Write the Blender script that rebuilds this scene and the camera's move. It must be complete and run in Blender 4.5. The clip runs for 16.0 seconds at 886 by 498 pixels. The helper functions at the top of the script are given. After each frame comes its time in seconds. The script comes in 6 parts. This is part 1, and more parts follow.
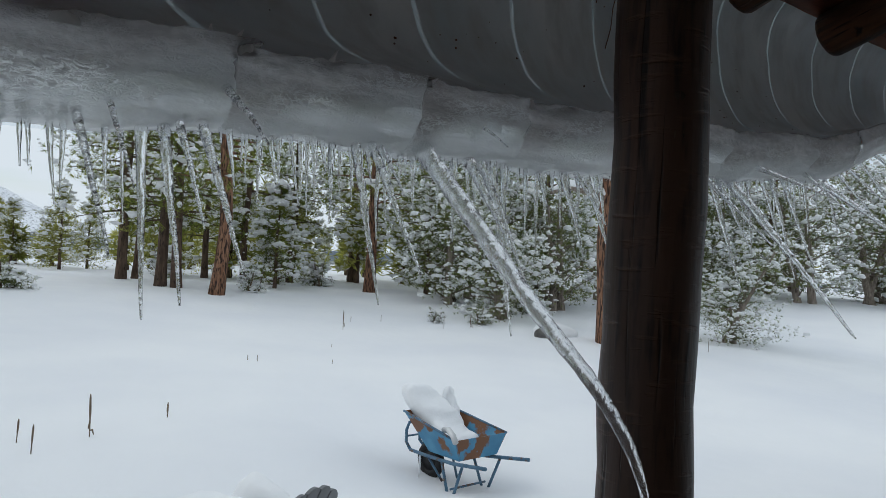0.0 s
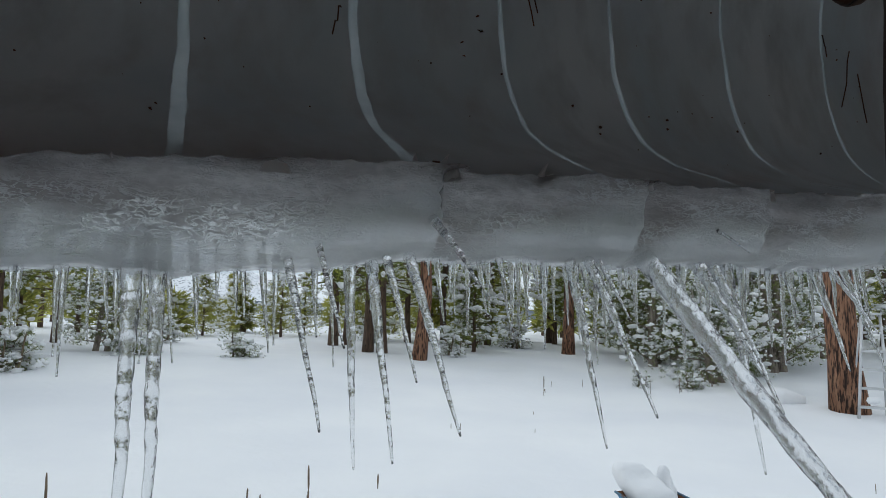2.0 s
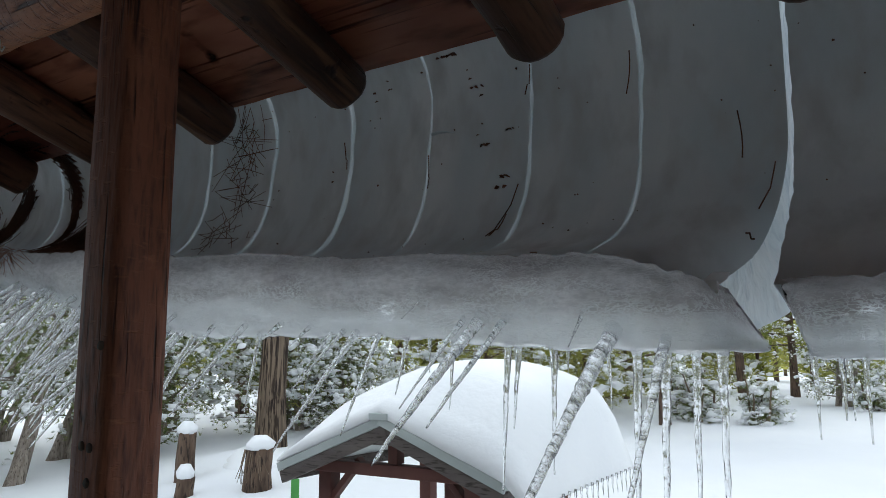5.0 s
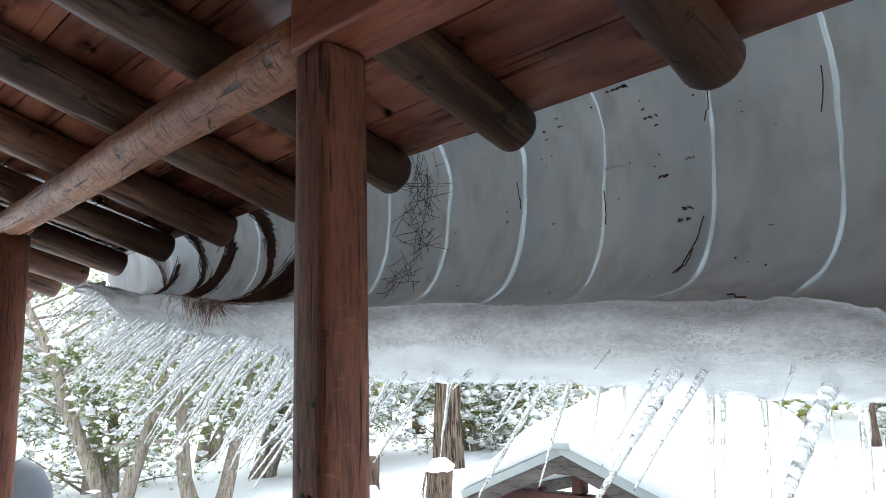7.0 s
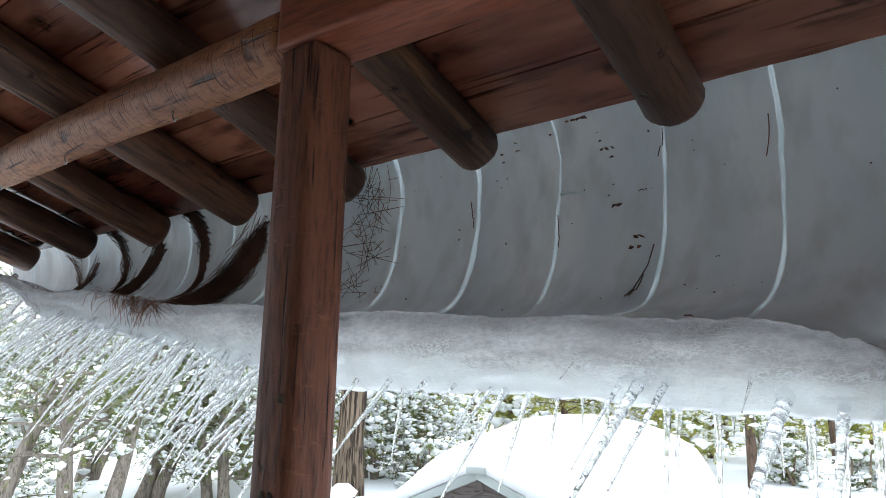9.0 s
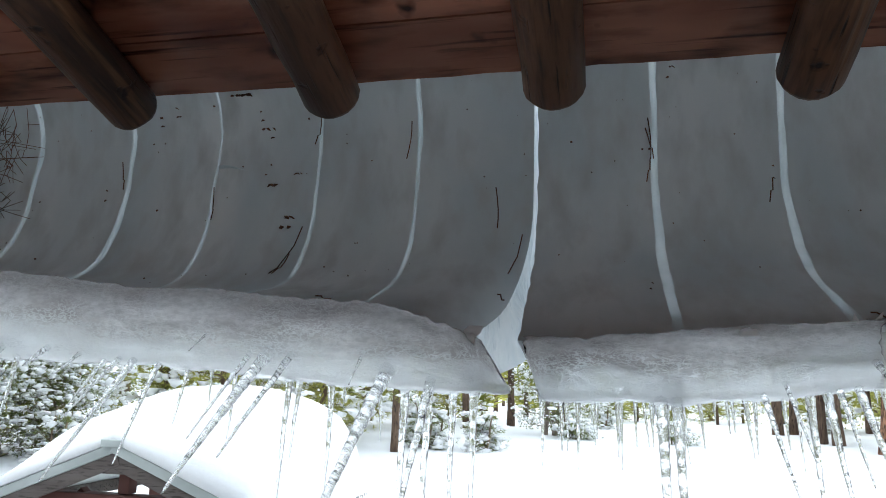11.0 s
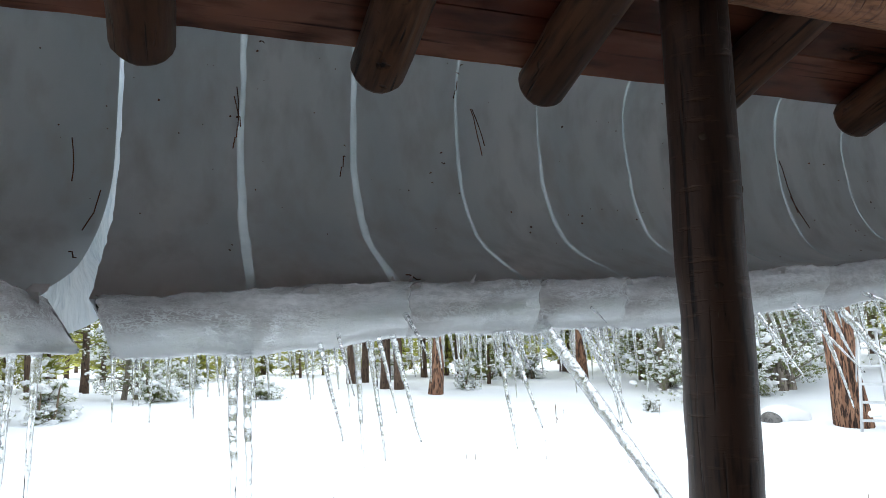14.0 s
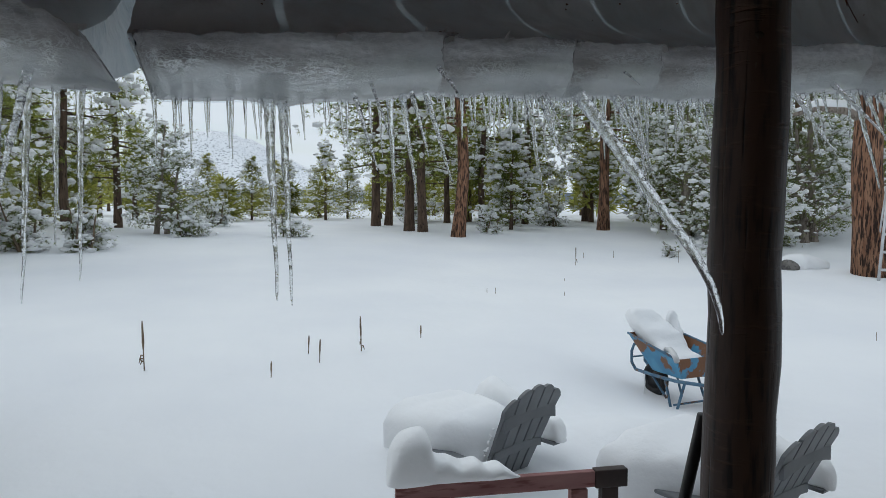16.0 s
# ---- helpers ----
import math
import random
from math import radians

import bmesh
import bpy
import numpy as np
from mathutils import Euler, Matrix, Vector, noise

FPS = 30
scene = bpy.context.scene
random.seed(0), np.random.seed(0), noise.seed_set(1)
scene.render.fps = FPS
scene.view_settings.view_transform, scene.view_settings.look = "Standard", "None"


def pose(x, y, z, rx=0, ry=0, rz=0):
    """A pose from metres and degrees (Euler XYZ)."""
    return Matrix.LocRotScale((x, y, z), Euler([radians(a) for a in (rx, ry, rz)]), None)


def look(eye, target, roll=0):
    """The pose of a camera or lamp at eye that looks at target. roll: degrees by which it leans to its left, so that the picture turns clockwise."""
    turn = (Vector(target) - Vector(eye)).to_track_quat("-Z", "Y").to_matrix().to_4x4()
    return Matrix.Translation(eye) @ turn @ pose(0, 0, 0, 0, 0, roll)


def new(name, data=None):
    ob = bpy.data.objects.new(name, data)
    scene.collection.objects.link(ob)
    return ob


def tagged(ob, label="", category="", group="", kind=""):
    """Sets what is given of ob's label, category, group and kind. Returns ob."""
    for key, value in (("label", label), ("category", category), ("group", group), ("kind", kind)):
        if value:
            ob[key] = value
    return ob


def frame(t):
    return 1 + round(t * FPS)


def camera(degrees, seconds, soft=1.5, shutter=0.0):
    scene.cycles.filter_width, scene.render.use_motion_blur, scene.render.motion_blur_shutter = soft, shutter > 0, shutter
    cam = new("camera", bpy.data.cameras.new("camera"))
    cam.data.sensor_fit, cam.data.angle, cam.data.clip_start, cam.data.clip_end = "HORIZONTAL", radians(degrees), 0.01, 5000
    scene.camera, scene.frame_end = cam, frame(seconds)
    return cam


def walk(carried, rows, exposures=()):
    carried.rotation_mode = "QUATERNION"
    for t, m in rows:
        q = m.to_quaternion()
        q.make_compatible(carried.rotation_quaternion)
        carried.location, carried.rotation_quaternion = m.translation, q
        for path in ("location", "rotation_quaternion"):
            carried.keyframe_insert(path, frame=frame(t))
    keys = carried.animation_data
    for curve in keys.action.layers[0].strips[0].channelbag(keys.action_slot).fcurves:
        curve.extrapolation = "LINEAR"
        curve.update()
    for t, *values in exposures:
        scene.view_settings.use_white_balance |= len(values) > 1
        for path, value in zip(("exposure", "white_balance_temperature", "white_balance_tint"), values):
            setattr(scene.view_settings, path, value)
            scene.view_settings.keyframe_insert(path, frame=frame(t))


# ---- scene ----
cam = camera(62.8, 16.0, soft=0.75)
PATH = [
    (0, (0.347, -0.098, 1.584), (1.514, 1.526, 1.628), 3.2),
    (0.5, (0.367, -0.054, 1.626), (1.492, 1.597, 1.719), 3.3),
    (1, (0.396, 0.011, 1.665), (1.436, 1.715, 1.792), 3.0),
    (1.5, (0.395, 0.044, 1.672), (1.288, 1.827, 1.831), 2.3),
    (2, (0.367, 0.017, 1.692), (1.057, 1.885, 1.873), 1.6),
    (2.5, (0.346, -0.037, 1.696), (0.790, 1.903, 1.899), 0.9),
    (3, (0.319, -0.110, 1.699), (0.482, 1.871, 1.922), 0.4),
    (3.5, (0.309, -0.202, 1.701), (0.180, 1.780, 1.941), -0.2),
    (4, (0.284, -0.266, 1.698), (-0.163, 1.666, 1.961), -0.8),
    (4.5, (0.228, -0.315, 1.702), (-0.535, 1.511, 1.994), -0.6),
    (5, (0.217, -0.327, 1.736), (-0.843, 1.342, 2.039), -0.4),
    (5.2, (0.198, -0.351, 1.741), (-0.942, 1.261, 2.060), -0.4),
    (7.3, (0.192, -0.376, 1.810), (-1.214, 0.999, 2.173), -1.4),
    (7.5, (0.195, -0.378, 1.801), (-1.211, 0.993, 2.178), -1.1),
    (8, (0.169, -0.411, 1.795), (-1.218, 0.974, 2.193), -0.6),
    (8.2, (0.129, -0.444, 1.784), (-1.229, 0.966, 2.196), -0.5),
    (10.3, (0.086, -0.500, 1.743), (-0.672, 1.309, 2.132), 2.2),
    (10.5, (0.109, -0.506, 1.754), (-0.548, 1.345, 2.132), 1.5),
    (11, (0.207, -0.526, 1.756), (-0.216, 1.392, 2.132), 1.4),
    (11.5, (0.298, -0.560, 1.768), (0.091, 1.395, 2.134), 1.3),
    (12, (0.301, -0.602, 1.768), (0.319, 1.364, 2.136), 0.9),
    (12.5, (0.246, -0.628, 1.779), (0.516, 1.322, 2.132), 0.5),
    (13, (0.229, -0.643, 1.766), (0.714, 1.269, 2.096), -0.3),
    (13.5, (0.253, -0.647, 1.756), (0.888, 1.225, 2.060), -0.7),
    (14, (0.234, -0.646, 1.745), (0.885, 1.226, 2.014), -1.1),
    (14.5, (0.202, -0.644, 1.706), (0.831, 1.244, 1.903), -1.1),
    (15, (0.192, -0.662, 1.634), (0.801, 1.241, 1.710), -0.6),
    (15.5, (0.210, -0.662, 1.562), (0.809, 1.245, 1.513), -0.1),
    (16, (0.210, -0.658, 1.521), (0.802, 1.248, 1.386), 0.4),
]
EXPOSURES = [(0, -0.1), (2.5, 0.02), (4.0, 0.25), (5.0, 0.6), (5.2, 0.7), (7.3, 2.0), (8.2, 2.0), (10.3, 1.5), (12.5, 1.4), (14.1, 1.15), (14.6, 0.72), (15.2, 0.0), (16, -0.1)]
walk(cam, [(t, look(e, g, r)) for t, e, g, r in PATH], EXPOSURES)

# ---- light ----
SUN_ELEVATION, SUN_AZIMUTH = 44.0, -40.0     # degrees; azimuth clockwise from +y
world = bpy.data.worlds.new("overcast_sky")
scene.world = world
world.use_nodes = True
wn, wl = world.node_tree.nodes, world.node_tree.links
wn.clear()
w_out = wn.new("ShaderNodeOutputWorld")
w_bg = wn.new("ShaderNodeBackground")
w_sky = wn.new("ShaderNodeTexSky")
w_sky.sky_type = 'NISHITA'
w_sky.sun_disc = False
w_sky.sun_elevation = radians(SUN_ELEVATION)
w_sky.sun_rotation = radians(SUN_AZIMUTH)
w_sky.air_density, w_sky.dust_density = 1.0, 0.6
w_co = wn.new("ShaderNodeTexCoord")
w_map = wn.new("ShaderNodeMapping")
w_map.inputs["Scale"].default_value = (1.6, 1.6, 6.0)
w_noise = wn.new("ShaderNodeTexNoise")
w_noise.inputs["Scale"].default_value = 1.6
w_noise.inputs["Detail"].default_value = 5
w_ramp = wn.new("ShaderNodeValToRGB")
w_ramp.color_ramp.elements[0].position = 0.26
w_ramp.color_ramp.elements[1].position = 0.44
w_tint = wn.new("ShaderNodeMix")
w_tint.data_type = 'RGBA'
w_tint.inputs["B"].default_value = (7.35, 8.2, 8.95, 1)     # cloud, in the units of the sky texture
w_bg.inputs["Strength"].default_value = 0.10
wl.new(w_co.outputs["Generated"], w_map.inputs["Vector"])
wl.new(w_map.outputs["Vector"], w_noise.inputs["Vector"])
wl.new(w_noise.outputs["Fac"], w_ramp.inputs["Fac"])
wl.new(w_ramp.outputs["Color"], w_tint.inputs["Factor"])
wl.new(w_sky.outputs["Color"], w_tint.inputs["A"])
wl.new(w_tint.outputs["Result"], w_bg.inputs["Color"])
wl.new(w_bg.outputs["Background"], w_out.inputs["Surface"])
sun_data = bpy.data.lights.new("sun", 'SUN')
sun_data.energy, sun_data.angle, sun_data.color = 0.7, radians(40), (0.98, 0.98, 0.96)
sun = new("sun", sun_data)
a, e = radians(SUN_AZIMUTH), radians(SUN_ELEVATION)
sun.matrix_basis = look((40 * math.sin(a) * math.cos(e), 40 * math.cos(a) * math.cos(e), 40 * math.sin(e)), (0, 0, 0))


# ---- materials ----
def mixc(nt, fac, c1, c2):
    m = nt.nodes.new("ShaderNodeMix")
    m.data_type = 'RGBA'
    nt.links.new(fac, m.inputs["Factor"])
    for key, c in (("A", c1), ("B", c2)):
        if isinstance(c, tuple):
            m.inputs[key].default_value = (*c, 1)
        else:
            nt.links.new(c, m.inputs[key])
    return m.outputs["Result"]


def noise_fac(nt, vec, scale, detail, lo, hi):
    n = nt.nodes.new("ShaderNodeTexNoise")
    n.inputs["Scale"].default_value, n.inputs["Detail"].default_value = scale, detail
    nt.links.new(vec, n.inputs["Vector"])
    r = nt.nodes.new("ShaderNodeMapRange")
    r.inputs["From Min"].default_value, r.inputs["From Max"].default_value = lo, hi
    nt.links.new(n.outputs["Fac"], r.inputs["Value"])
    return r.outputs["Result"], n.outputs["Fac"]


def surf(name, c1, c2, scale=3.0, c3=None, fine=40.0, rough=0.6, bump=0.2, dist=0.01, stretch=(1, 1, 1),
         metal=0.0, spec=0.4, vary=0.0, island=0.0, trans=0.0, thin=0.0, ior=1.45, lo=0.35, hi=0.65, c3lo=0.55, c3hi=0.65, marks=()):
    """A procedural surface: two colours in broad patches, a third in finer stains, grain as relief."""
    mat = bpy.data.materials.new(name)
    mat.use_nodes = True
    nt = mat.node_tree
    b = nt.nodes["Principled BSDF"]
    co = nt.nodes.new("ShaderNodeTexCoord")
    info = nt.nodes.new("ShaderNodeObjectInfo")
    shift = nt.nodes.new("ShaderNodeVectorMath")
    shift.operation = 'MULTIPLY_ADD'
    nt.links.new(info.outputs["Random"], shift.inputs[0])
    shift.inputs[1].default_value = (37, 53, 71)
    mp = nt.nodes.new("ShaderNodeMapping")
    mp.inputs["Scale"].default_value = stretch
    nt.links.new(co.outputs["Object"], shift.inputs[2])
    nt.links.new(shift.outputs["Vector"], mp.inputs["Vector"])
    vec = mp.outputs["Vector"]
    f1, _ = noise_fac(nt, vec, scale, 4, lo, hi)
    col = mixc(nt, f1, c1, c2)
    f2, n2 = noise_fac(nt, vec, fine, 5, c3lo, c3hi)
    if c3:
        col = mixc(nt, f2, col, c3)
    cuts = []
    for m_stretch, m_scale, m_col, m_lo, m_hi in marks:
        m_map = nt.nodes.new("ShaderNodeMapping")
        m_map.inputs["Scale"].default_value = m_stretch
        nt.links.new(shift.outputs["Vector"], m_map.inputs["Vector"])
        m_fac, _ = noise_fac(nt, m_map.outputs["Vector"], m_scale, 3, m_lo, m_hi)
        col = mixc(nt, m_fac, col, m_col)
        cuts.append(m_fac)
    if vary or island:
        hsv = nt.nodes.new("ShaderNodeHueSaturation")
        mr = nt.nodes.new("ShaderNodeMapRange")
        k = vary or island
        mr.inputs["To Min"].default_value, mr.inputs["To Max"].default_value = 1 - k, 1 + k
        if vary:
            nt.links.new(info.outputs["Random"], mr.inputs["Value"])
        else:
            geo = nt.nodes.new("ShaderNodeNewGeometry")
            nt.links.new(geo.outputs["Random Per Island"], mr.inputs["Value"])
        nt.links.new(mr.outputs["Result"], hsv.inputs["Value"])
        nt.links.new(col, hsv.inputs["Color"])
        col = hsv.outputs["Color"]
    nt.links.new(col, b.inputs["Base Color"])
    b.inputs["Roughness"].default_value = rough
    b.inputs["Metallic"].default_value = metal
    b.inputs["Specular IOR Level"].default_value = spec
    b.inputs["IOR"].default_value = ior
    b.inputs["Transmission Weight"].default_value = trans
    if bump:
        add = nt.nodes.new("ShaderNodeMath")
        add.operation = 'MULTIPLY_ADD'
        nt.links.new(n2, add.inputs[0])
        add.inputs[1].default_value = 0.6
        nt.links.new(f1, add.inputs[2])
        for m_fac in cuts:
            dip = nt.nodes.new("ShaderNodeMath")
            dip.operation = 'MULTIPLY_ADD'
            nt.links.new(m_fac, dip.inputs[0])
            dip.inputs[1].default_value = -0.7
            nt.links.new(add.outputs["Value"], dip.inputs[2])
            add = dip
        bp = nt.nodes.new("ShaderNodeBump")
        bp.inputs["Strength"].default_value, bp.inputs["Distance"].default_value = bump, dist
        nt.links.new(add.outputs["Value"], bp.inputs["Height"])
        nt.links.new(bp.outputs["Normal"], b.inputs["Normal"])
    if thin:
        tr = nt.nodes.new("ShaderNodeBsdfTranslucent")
        nt.links.new(col, tr.inputs["Color"])
        mx = nt.nodes.new("ShaderNodeMixShader")
        mx.inputs["Fac"].default_value = thin
        nt.links.new(b.outputs["BSDF"], mx.inputs[1])
        nt.links.new(tr.outputs["BSDF"], mx.inputs[2])
        nt.links.new(mx.outputs["Shader"], nt.nodes["Material Output"].inputs["Surface"])
    return mat


SNOW = surf("snow", (0.85, 0.865, 0.885), (0.90, 0.91, 0.92), 1.2, fine=24, rough=0.75, bump=0.45, dist=0.016, spec=0.25)
TREE_SNOW = surf("loose_tree_snow", (0.93, 0.94, 0.95), (0.96, 0.965, 0.97), 2.0, fine=20, rough=0.8, bump=0, spec=0.1, thin=0.38)
GROUND_SNOW = surf("settled_snow", (0.79, 0.81, 0.845), (0.86, 0.875, 0.89), 0.35, fine=6, rough=0.8, bump=0.35, dist=0.05, spec=0.2)
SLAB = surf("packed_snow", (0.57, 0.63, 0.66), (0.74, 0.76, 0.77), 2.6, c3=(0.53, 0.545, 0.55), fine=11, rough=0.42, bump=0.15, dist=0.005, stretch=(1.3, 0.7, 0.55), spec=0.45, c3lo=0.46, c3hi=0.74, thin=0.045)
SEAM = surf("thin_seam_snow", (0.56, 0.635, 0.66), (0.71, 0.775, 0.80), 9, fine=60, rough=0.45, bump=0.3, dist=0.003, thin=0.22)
SLAB_TOP = surf("fresh_roof_snow", (0.95, 0.96, 0.965), (0.97, 0.975, 0.98), 2, fine=30, rough=0.8, bump=0.2, spec=0.0, thin=0.92)
CRACK = surf("broken_snow", (0.78, 0.84, 0.87), (0.92, 0.94, 0.95), 9, c3=(0.70, 0.76, 0.80), fine=30, rough=0.6, bump=0.7, dist=0.012, spec=0.35, thin=0.20, stretch=(1, 2.2, 0.5))


CORE = surf("loose_core_snow", (0.86, 0.865, 0.88), (0.93, 0.935, 0.94), 5, fine=30, rough=0.8, bump=0.3, dist=0.01, spec=0.1, thin=0.15)


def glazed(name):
    """Wet ice over snow with light painted in: dim grey-brown above, wavelets with drawn glints, pale lit-through
    below.
    """
    mat = bpy.data.materials.new(name)
    mat.use_nodes = True
    nt = mat.node_tree
    nt.nodes.remove(nt.nodes["Principled BSDF"])

    def calc(op, a, b, c=None):
        n = nt.nodes.new("ShaderNodeMath")
        n.operation = op
        for k, v in enumerate((a, b) if c is None else (a, b, c)):
            if isinstance(v, (int, float)):
                n.inputs[k].default_value = v
            else:
                nt.links.new(v, n.inputs[k])
        return n.outputs["Value"]

    def span(v, lo, hi, a=0.0, b=1.0):
        n = nt.nodes.new("ShaderNodeMapRange")
        n.interpolation_type = 'SMOOTHSTEP'
        n.inputs["From Min"].default_value, n.inputs["From Max"].default_value = lo, hi
        n.inputs["To Min"].default_value, n.inputs["To Max"].default_value = a, b
        nt.links.new(v, n.inputs["Value"])
        return n.outputs["Result"]

    co = nt.nodes.new("ShaderNodeTexCoord")
    mp = nt.nodes.new("ShaderNodeMapping")
    mp.inputs["Scale"].default_value = (0.55, 1.0, 1.2)
    nt.links.new(co.outputs["Object"], mp.inputs["Vector"])
    vec = mp.outputs["Vector"]
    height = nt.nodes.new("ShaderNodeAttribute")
    height.attribute_name = "shade_level"
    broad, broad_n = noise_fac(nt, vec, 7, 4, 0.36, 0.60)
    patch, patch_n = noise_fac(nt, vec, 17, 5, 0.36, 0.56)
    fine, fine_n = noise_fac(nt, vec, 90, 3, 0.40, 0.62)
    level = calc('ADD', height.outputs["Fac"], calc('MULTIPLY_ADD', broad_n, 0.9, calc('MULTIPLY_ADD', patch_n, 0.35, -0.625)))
    # light through the thin bottom, painted as paler colour near the keel
    backlit = span(level, 0.60, 0.12)
    band = calc('MULTIPLY', span(level, -0.05, 0.20), span(level, 0.90, 0.48, 0.25, 1.0))
    net = None
    for f_scale, f_width in ((64, 0.040), (115, 0.055)):
        lines = nt.nodes.new("ShaderNodeTexNoise")
        lines.inputs["Scale"].default_value, lines.inputs["Detail"].default_value, lines.inputs["Distortion"].default_value = f_scale, 3, 0.6
        nt.links.new(vec, lines.inputs["Vector"])
        thread = span(calc('ABSOLUTE', calc('SUBTRACT', lines.outputs["Fac"], 0.5), 0.0), f_width, 0.004)
        net = thread if net is None else calc('MAXIMUM', net, thread)
    # glints put into the colour as near-white threads
    glint = calc('MULTIPLY', calc('MULTIPLY', net, patch), band)
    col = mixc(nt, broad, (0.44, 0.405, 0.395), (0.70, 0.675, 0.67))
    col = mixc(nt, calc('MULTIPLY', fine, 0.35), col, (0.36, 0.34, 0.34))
    col = mixc(nt, backlit, col, (0.97, 0.98, 0.985))
    col = mixc(nt, glint, col, (0.99, 0.995, 1.0))
    bp = nt.nodes.new("ShaderNodeBump")
    bp.inputs["Strength"].default_value, bp.inputs["Distance"].default_value = 0.9, 0.004
    nt.links.new(calc('MULTIPLY_ADD', glint, 1.0, calc('MULTIPLY', fine_n, 0.6)), bp.inputs["Height"])
    di, tr, gl, cl = (nt.nodes.new(k) for k in ("ShaderNodeBsdfDiffuse", "ShaderNodeBsdfTranslucent", "ShaderNodeBsdfGlossy", "ShaderNodeBsdfTransparent"))
    gl.inputs["Roughness"].default_value = 0.12
    cl.inputs["Color"].default_value = (0.97, 0.985, 0.99, 1)
    for n in (di, tr):
        nt.links.new(col, n.inputs["Color"])
    for n in (di, tr, gl):
        nt.links.new(bp.outputs["Normal"], n.inputs["Normal"])

    def blend(fac, a, b):
        n = nt.nodes.new("ShaderNodeMixShader")
        nt.links.new(fac, n.inputs["Fac"])
        nt.links.new(a, n.inputs[1])
        nt.links.new(b, n.inputs[2])
        return n.outputs["Shader"]

    body = blend(span(backlit, 0.0, 1.0, 0.86, 0.94), di.outputs["BSDF"], tr.outputs["BSDF"])
    body = blend(calc('MAXIMUM', span(backlit, 0.35, 1.0, 0.0, 0.12), calc('MULTIPLY', glint, 0.25)), body, cl.outputs["BSDF"])
    fr = nt.nodes.new("ShaderNodeFresnel")
    fr.inputs["IOR"].default_value = 1.31
    nt.links.new(blend(fr.outputs["Fac"], body, gl.outputs["BSDF"]), nt.nodes["Material Output"].inputs["Surface"])
    return mat


def clear_shell(name):
    """Clear skin that lets most light straight through, added to light the rim from behind."""
    mat = bpy.data.materials.new(name)
    mat.use_nodes = True
    nt = mat.node_tree
    b = nt.nodes["Principled BSDF"]
    b.inputs["Base Color"].default_value = (0.93, 0.95, 0.96, 1)
    b.inputs["Roughness"].default_value = 0.15
    clear = nt.nodes.new("ShaderNodeBsdfTransparent")
    clear.inputs["Color"].default_value = (0.95, 0.965, 0.975, 1)
    co = nt.nodes.new("ShaderNodeTexCoord")
    haze, _ = noise_fac(nt, co.outputs["Object"], 9, 4, 0.2, 0.8)
    share = nt.nodes.new("ShaderNodeMapRange")
    share.inputs["To Min"].default_value, share.inputs["To Max"].default_value = 0.0, 0.10
    nt.links.new(haze, share.inputs["Value"])
    mx = nt.nodes.new("ShaderNodeMixShader")
    nt.links.new(share.outputs["Result"], mx.inputs["Fac"])
    nt.links.new(clear.outputs["BSDF"], mx.inputs[1])
    nt.links.new(b.outputs["BSDF"], mx.inputs[2])
    nt.links.new(mx.outputs["Shader"], nt.nodes["Material Output"].inputs["Surface"])
    return mat


SHELL = clear_shell("light_passing_skin")
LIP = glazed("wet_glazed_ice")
ICE = surf("clear_ice", (0.95, 0.965, 0.975), (0.98, 0.985, 0.99), 30, fine=70, rough=0.03, bump=0.7, dist=0.005, spec=0.5, ior=1.31, trans=1.0, stretch=(1.6, 1.6, 0.55), thin=0.06)
LOG = surf("weathered_log", (0.060, 0.030, 0.020), (0.26, 0.115, 0.060), 2.2, c3=(0.028, 0.016, 0.012), fine=24, c3lo=0.45, c3hi=0.78, rough=0.45, bump=0.9, dist=0.006, stretch=(0.3, 2.2, 2.2), vary=0.3, lo=0.38, hi=0.70, marks=(((0.5, 5, 5), 3, (0.42, 0.22, 0.11), 0.60, 0.80), ((0.8, 14, 14), 4, (0.016, 0.010, 0.008), 0.62, 0.70), ((5, 5, 5), 2.6, (0.022, 0.012, 0.010), 0.66, 0.74)))
LOG_END = surf("cut_log_end", (0.05, 0.035, 0.026), (0.12, 0.085, 0.06), 9, c3=(0.02, 0.015, 0.012), fine=35, rough=0.8, bump=0.5, dist=0.006)
BEAM_LOG = surf("peeled_log", (0.26, 0.098, 0.044), (0.47, 0.21, 0.10), 2.2, c3=(0.11, 0.042, 0.022), fine=32, c3lo=0.46, c3hi=0.80, rough=0.5, bump=0.9, dist=0.006, stretch=(0.6, 1.9, 1.9), marks=(((20, 2.6, 2.6), 6, (0.15, 0.056, 0.029), 0.54, 0.72), ((0.8, 12, 12), 4, (0.05, 0.022, 0.015), 0.63, 0.71), ((4, 4, 4), 2.4, (0.06, 0.026, 0.017), 0.68, 0.76)))
POST = surf("red_stained_post", (0.125, 0.043, 0.026), (0.245, 0.092, 0.050), 5, c3=(0.050, 0.020, 0.015), fine=40, c3lo=0.46, c3hi=0.80, rough=0.62, spec=0.3, bump=0.9, dist=0.005, stretch=(2.0, 2.0, 0.35), lo=0.28, hi=0.72, marks=(((3.0, 3.0, 13), 7, (0.27, 0.115, 0.058), 0.60, 0.90), ((16, 16, 0.7), 4, (0.022, 0.010, 0.008), 0.62, 0.70), ((5, 5, 3.5), 3.2, (0.03, 0.013, 0.010), 0.66, 0.74)))
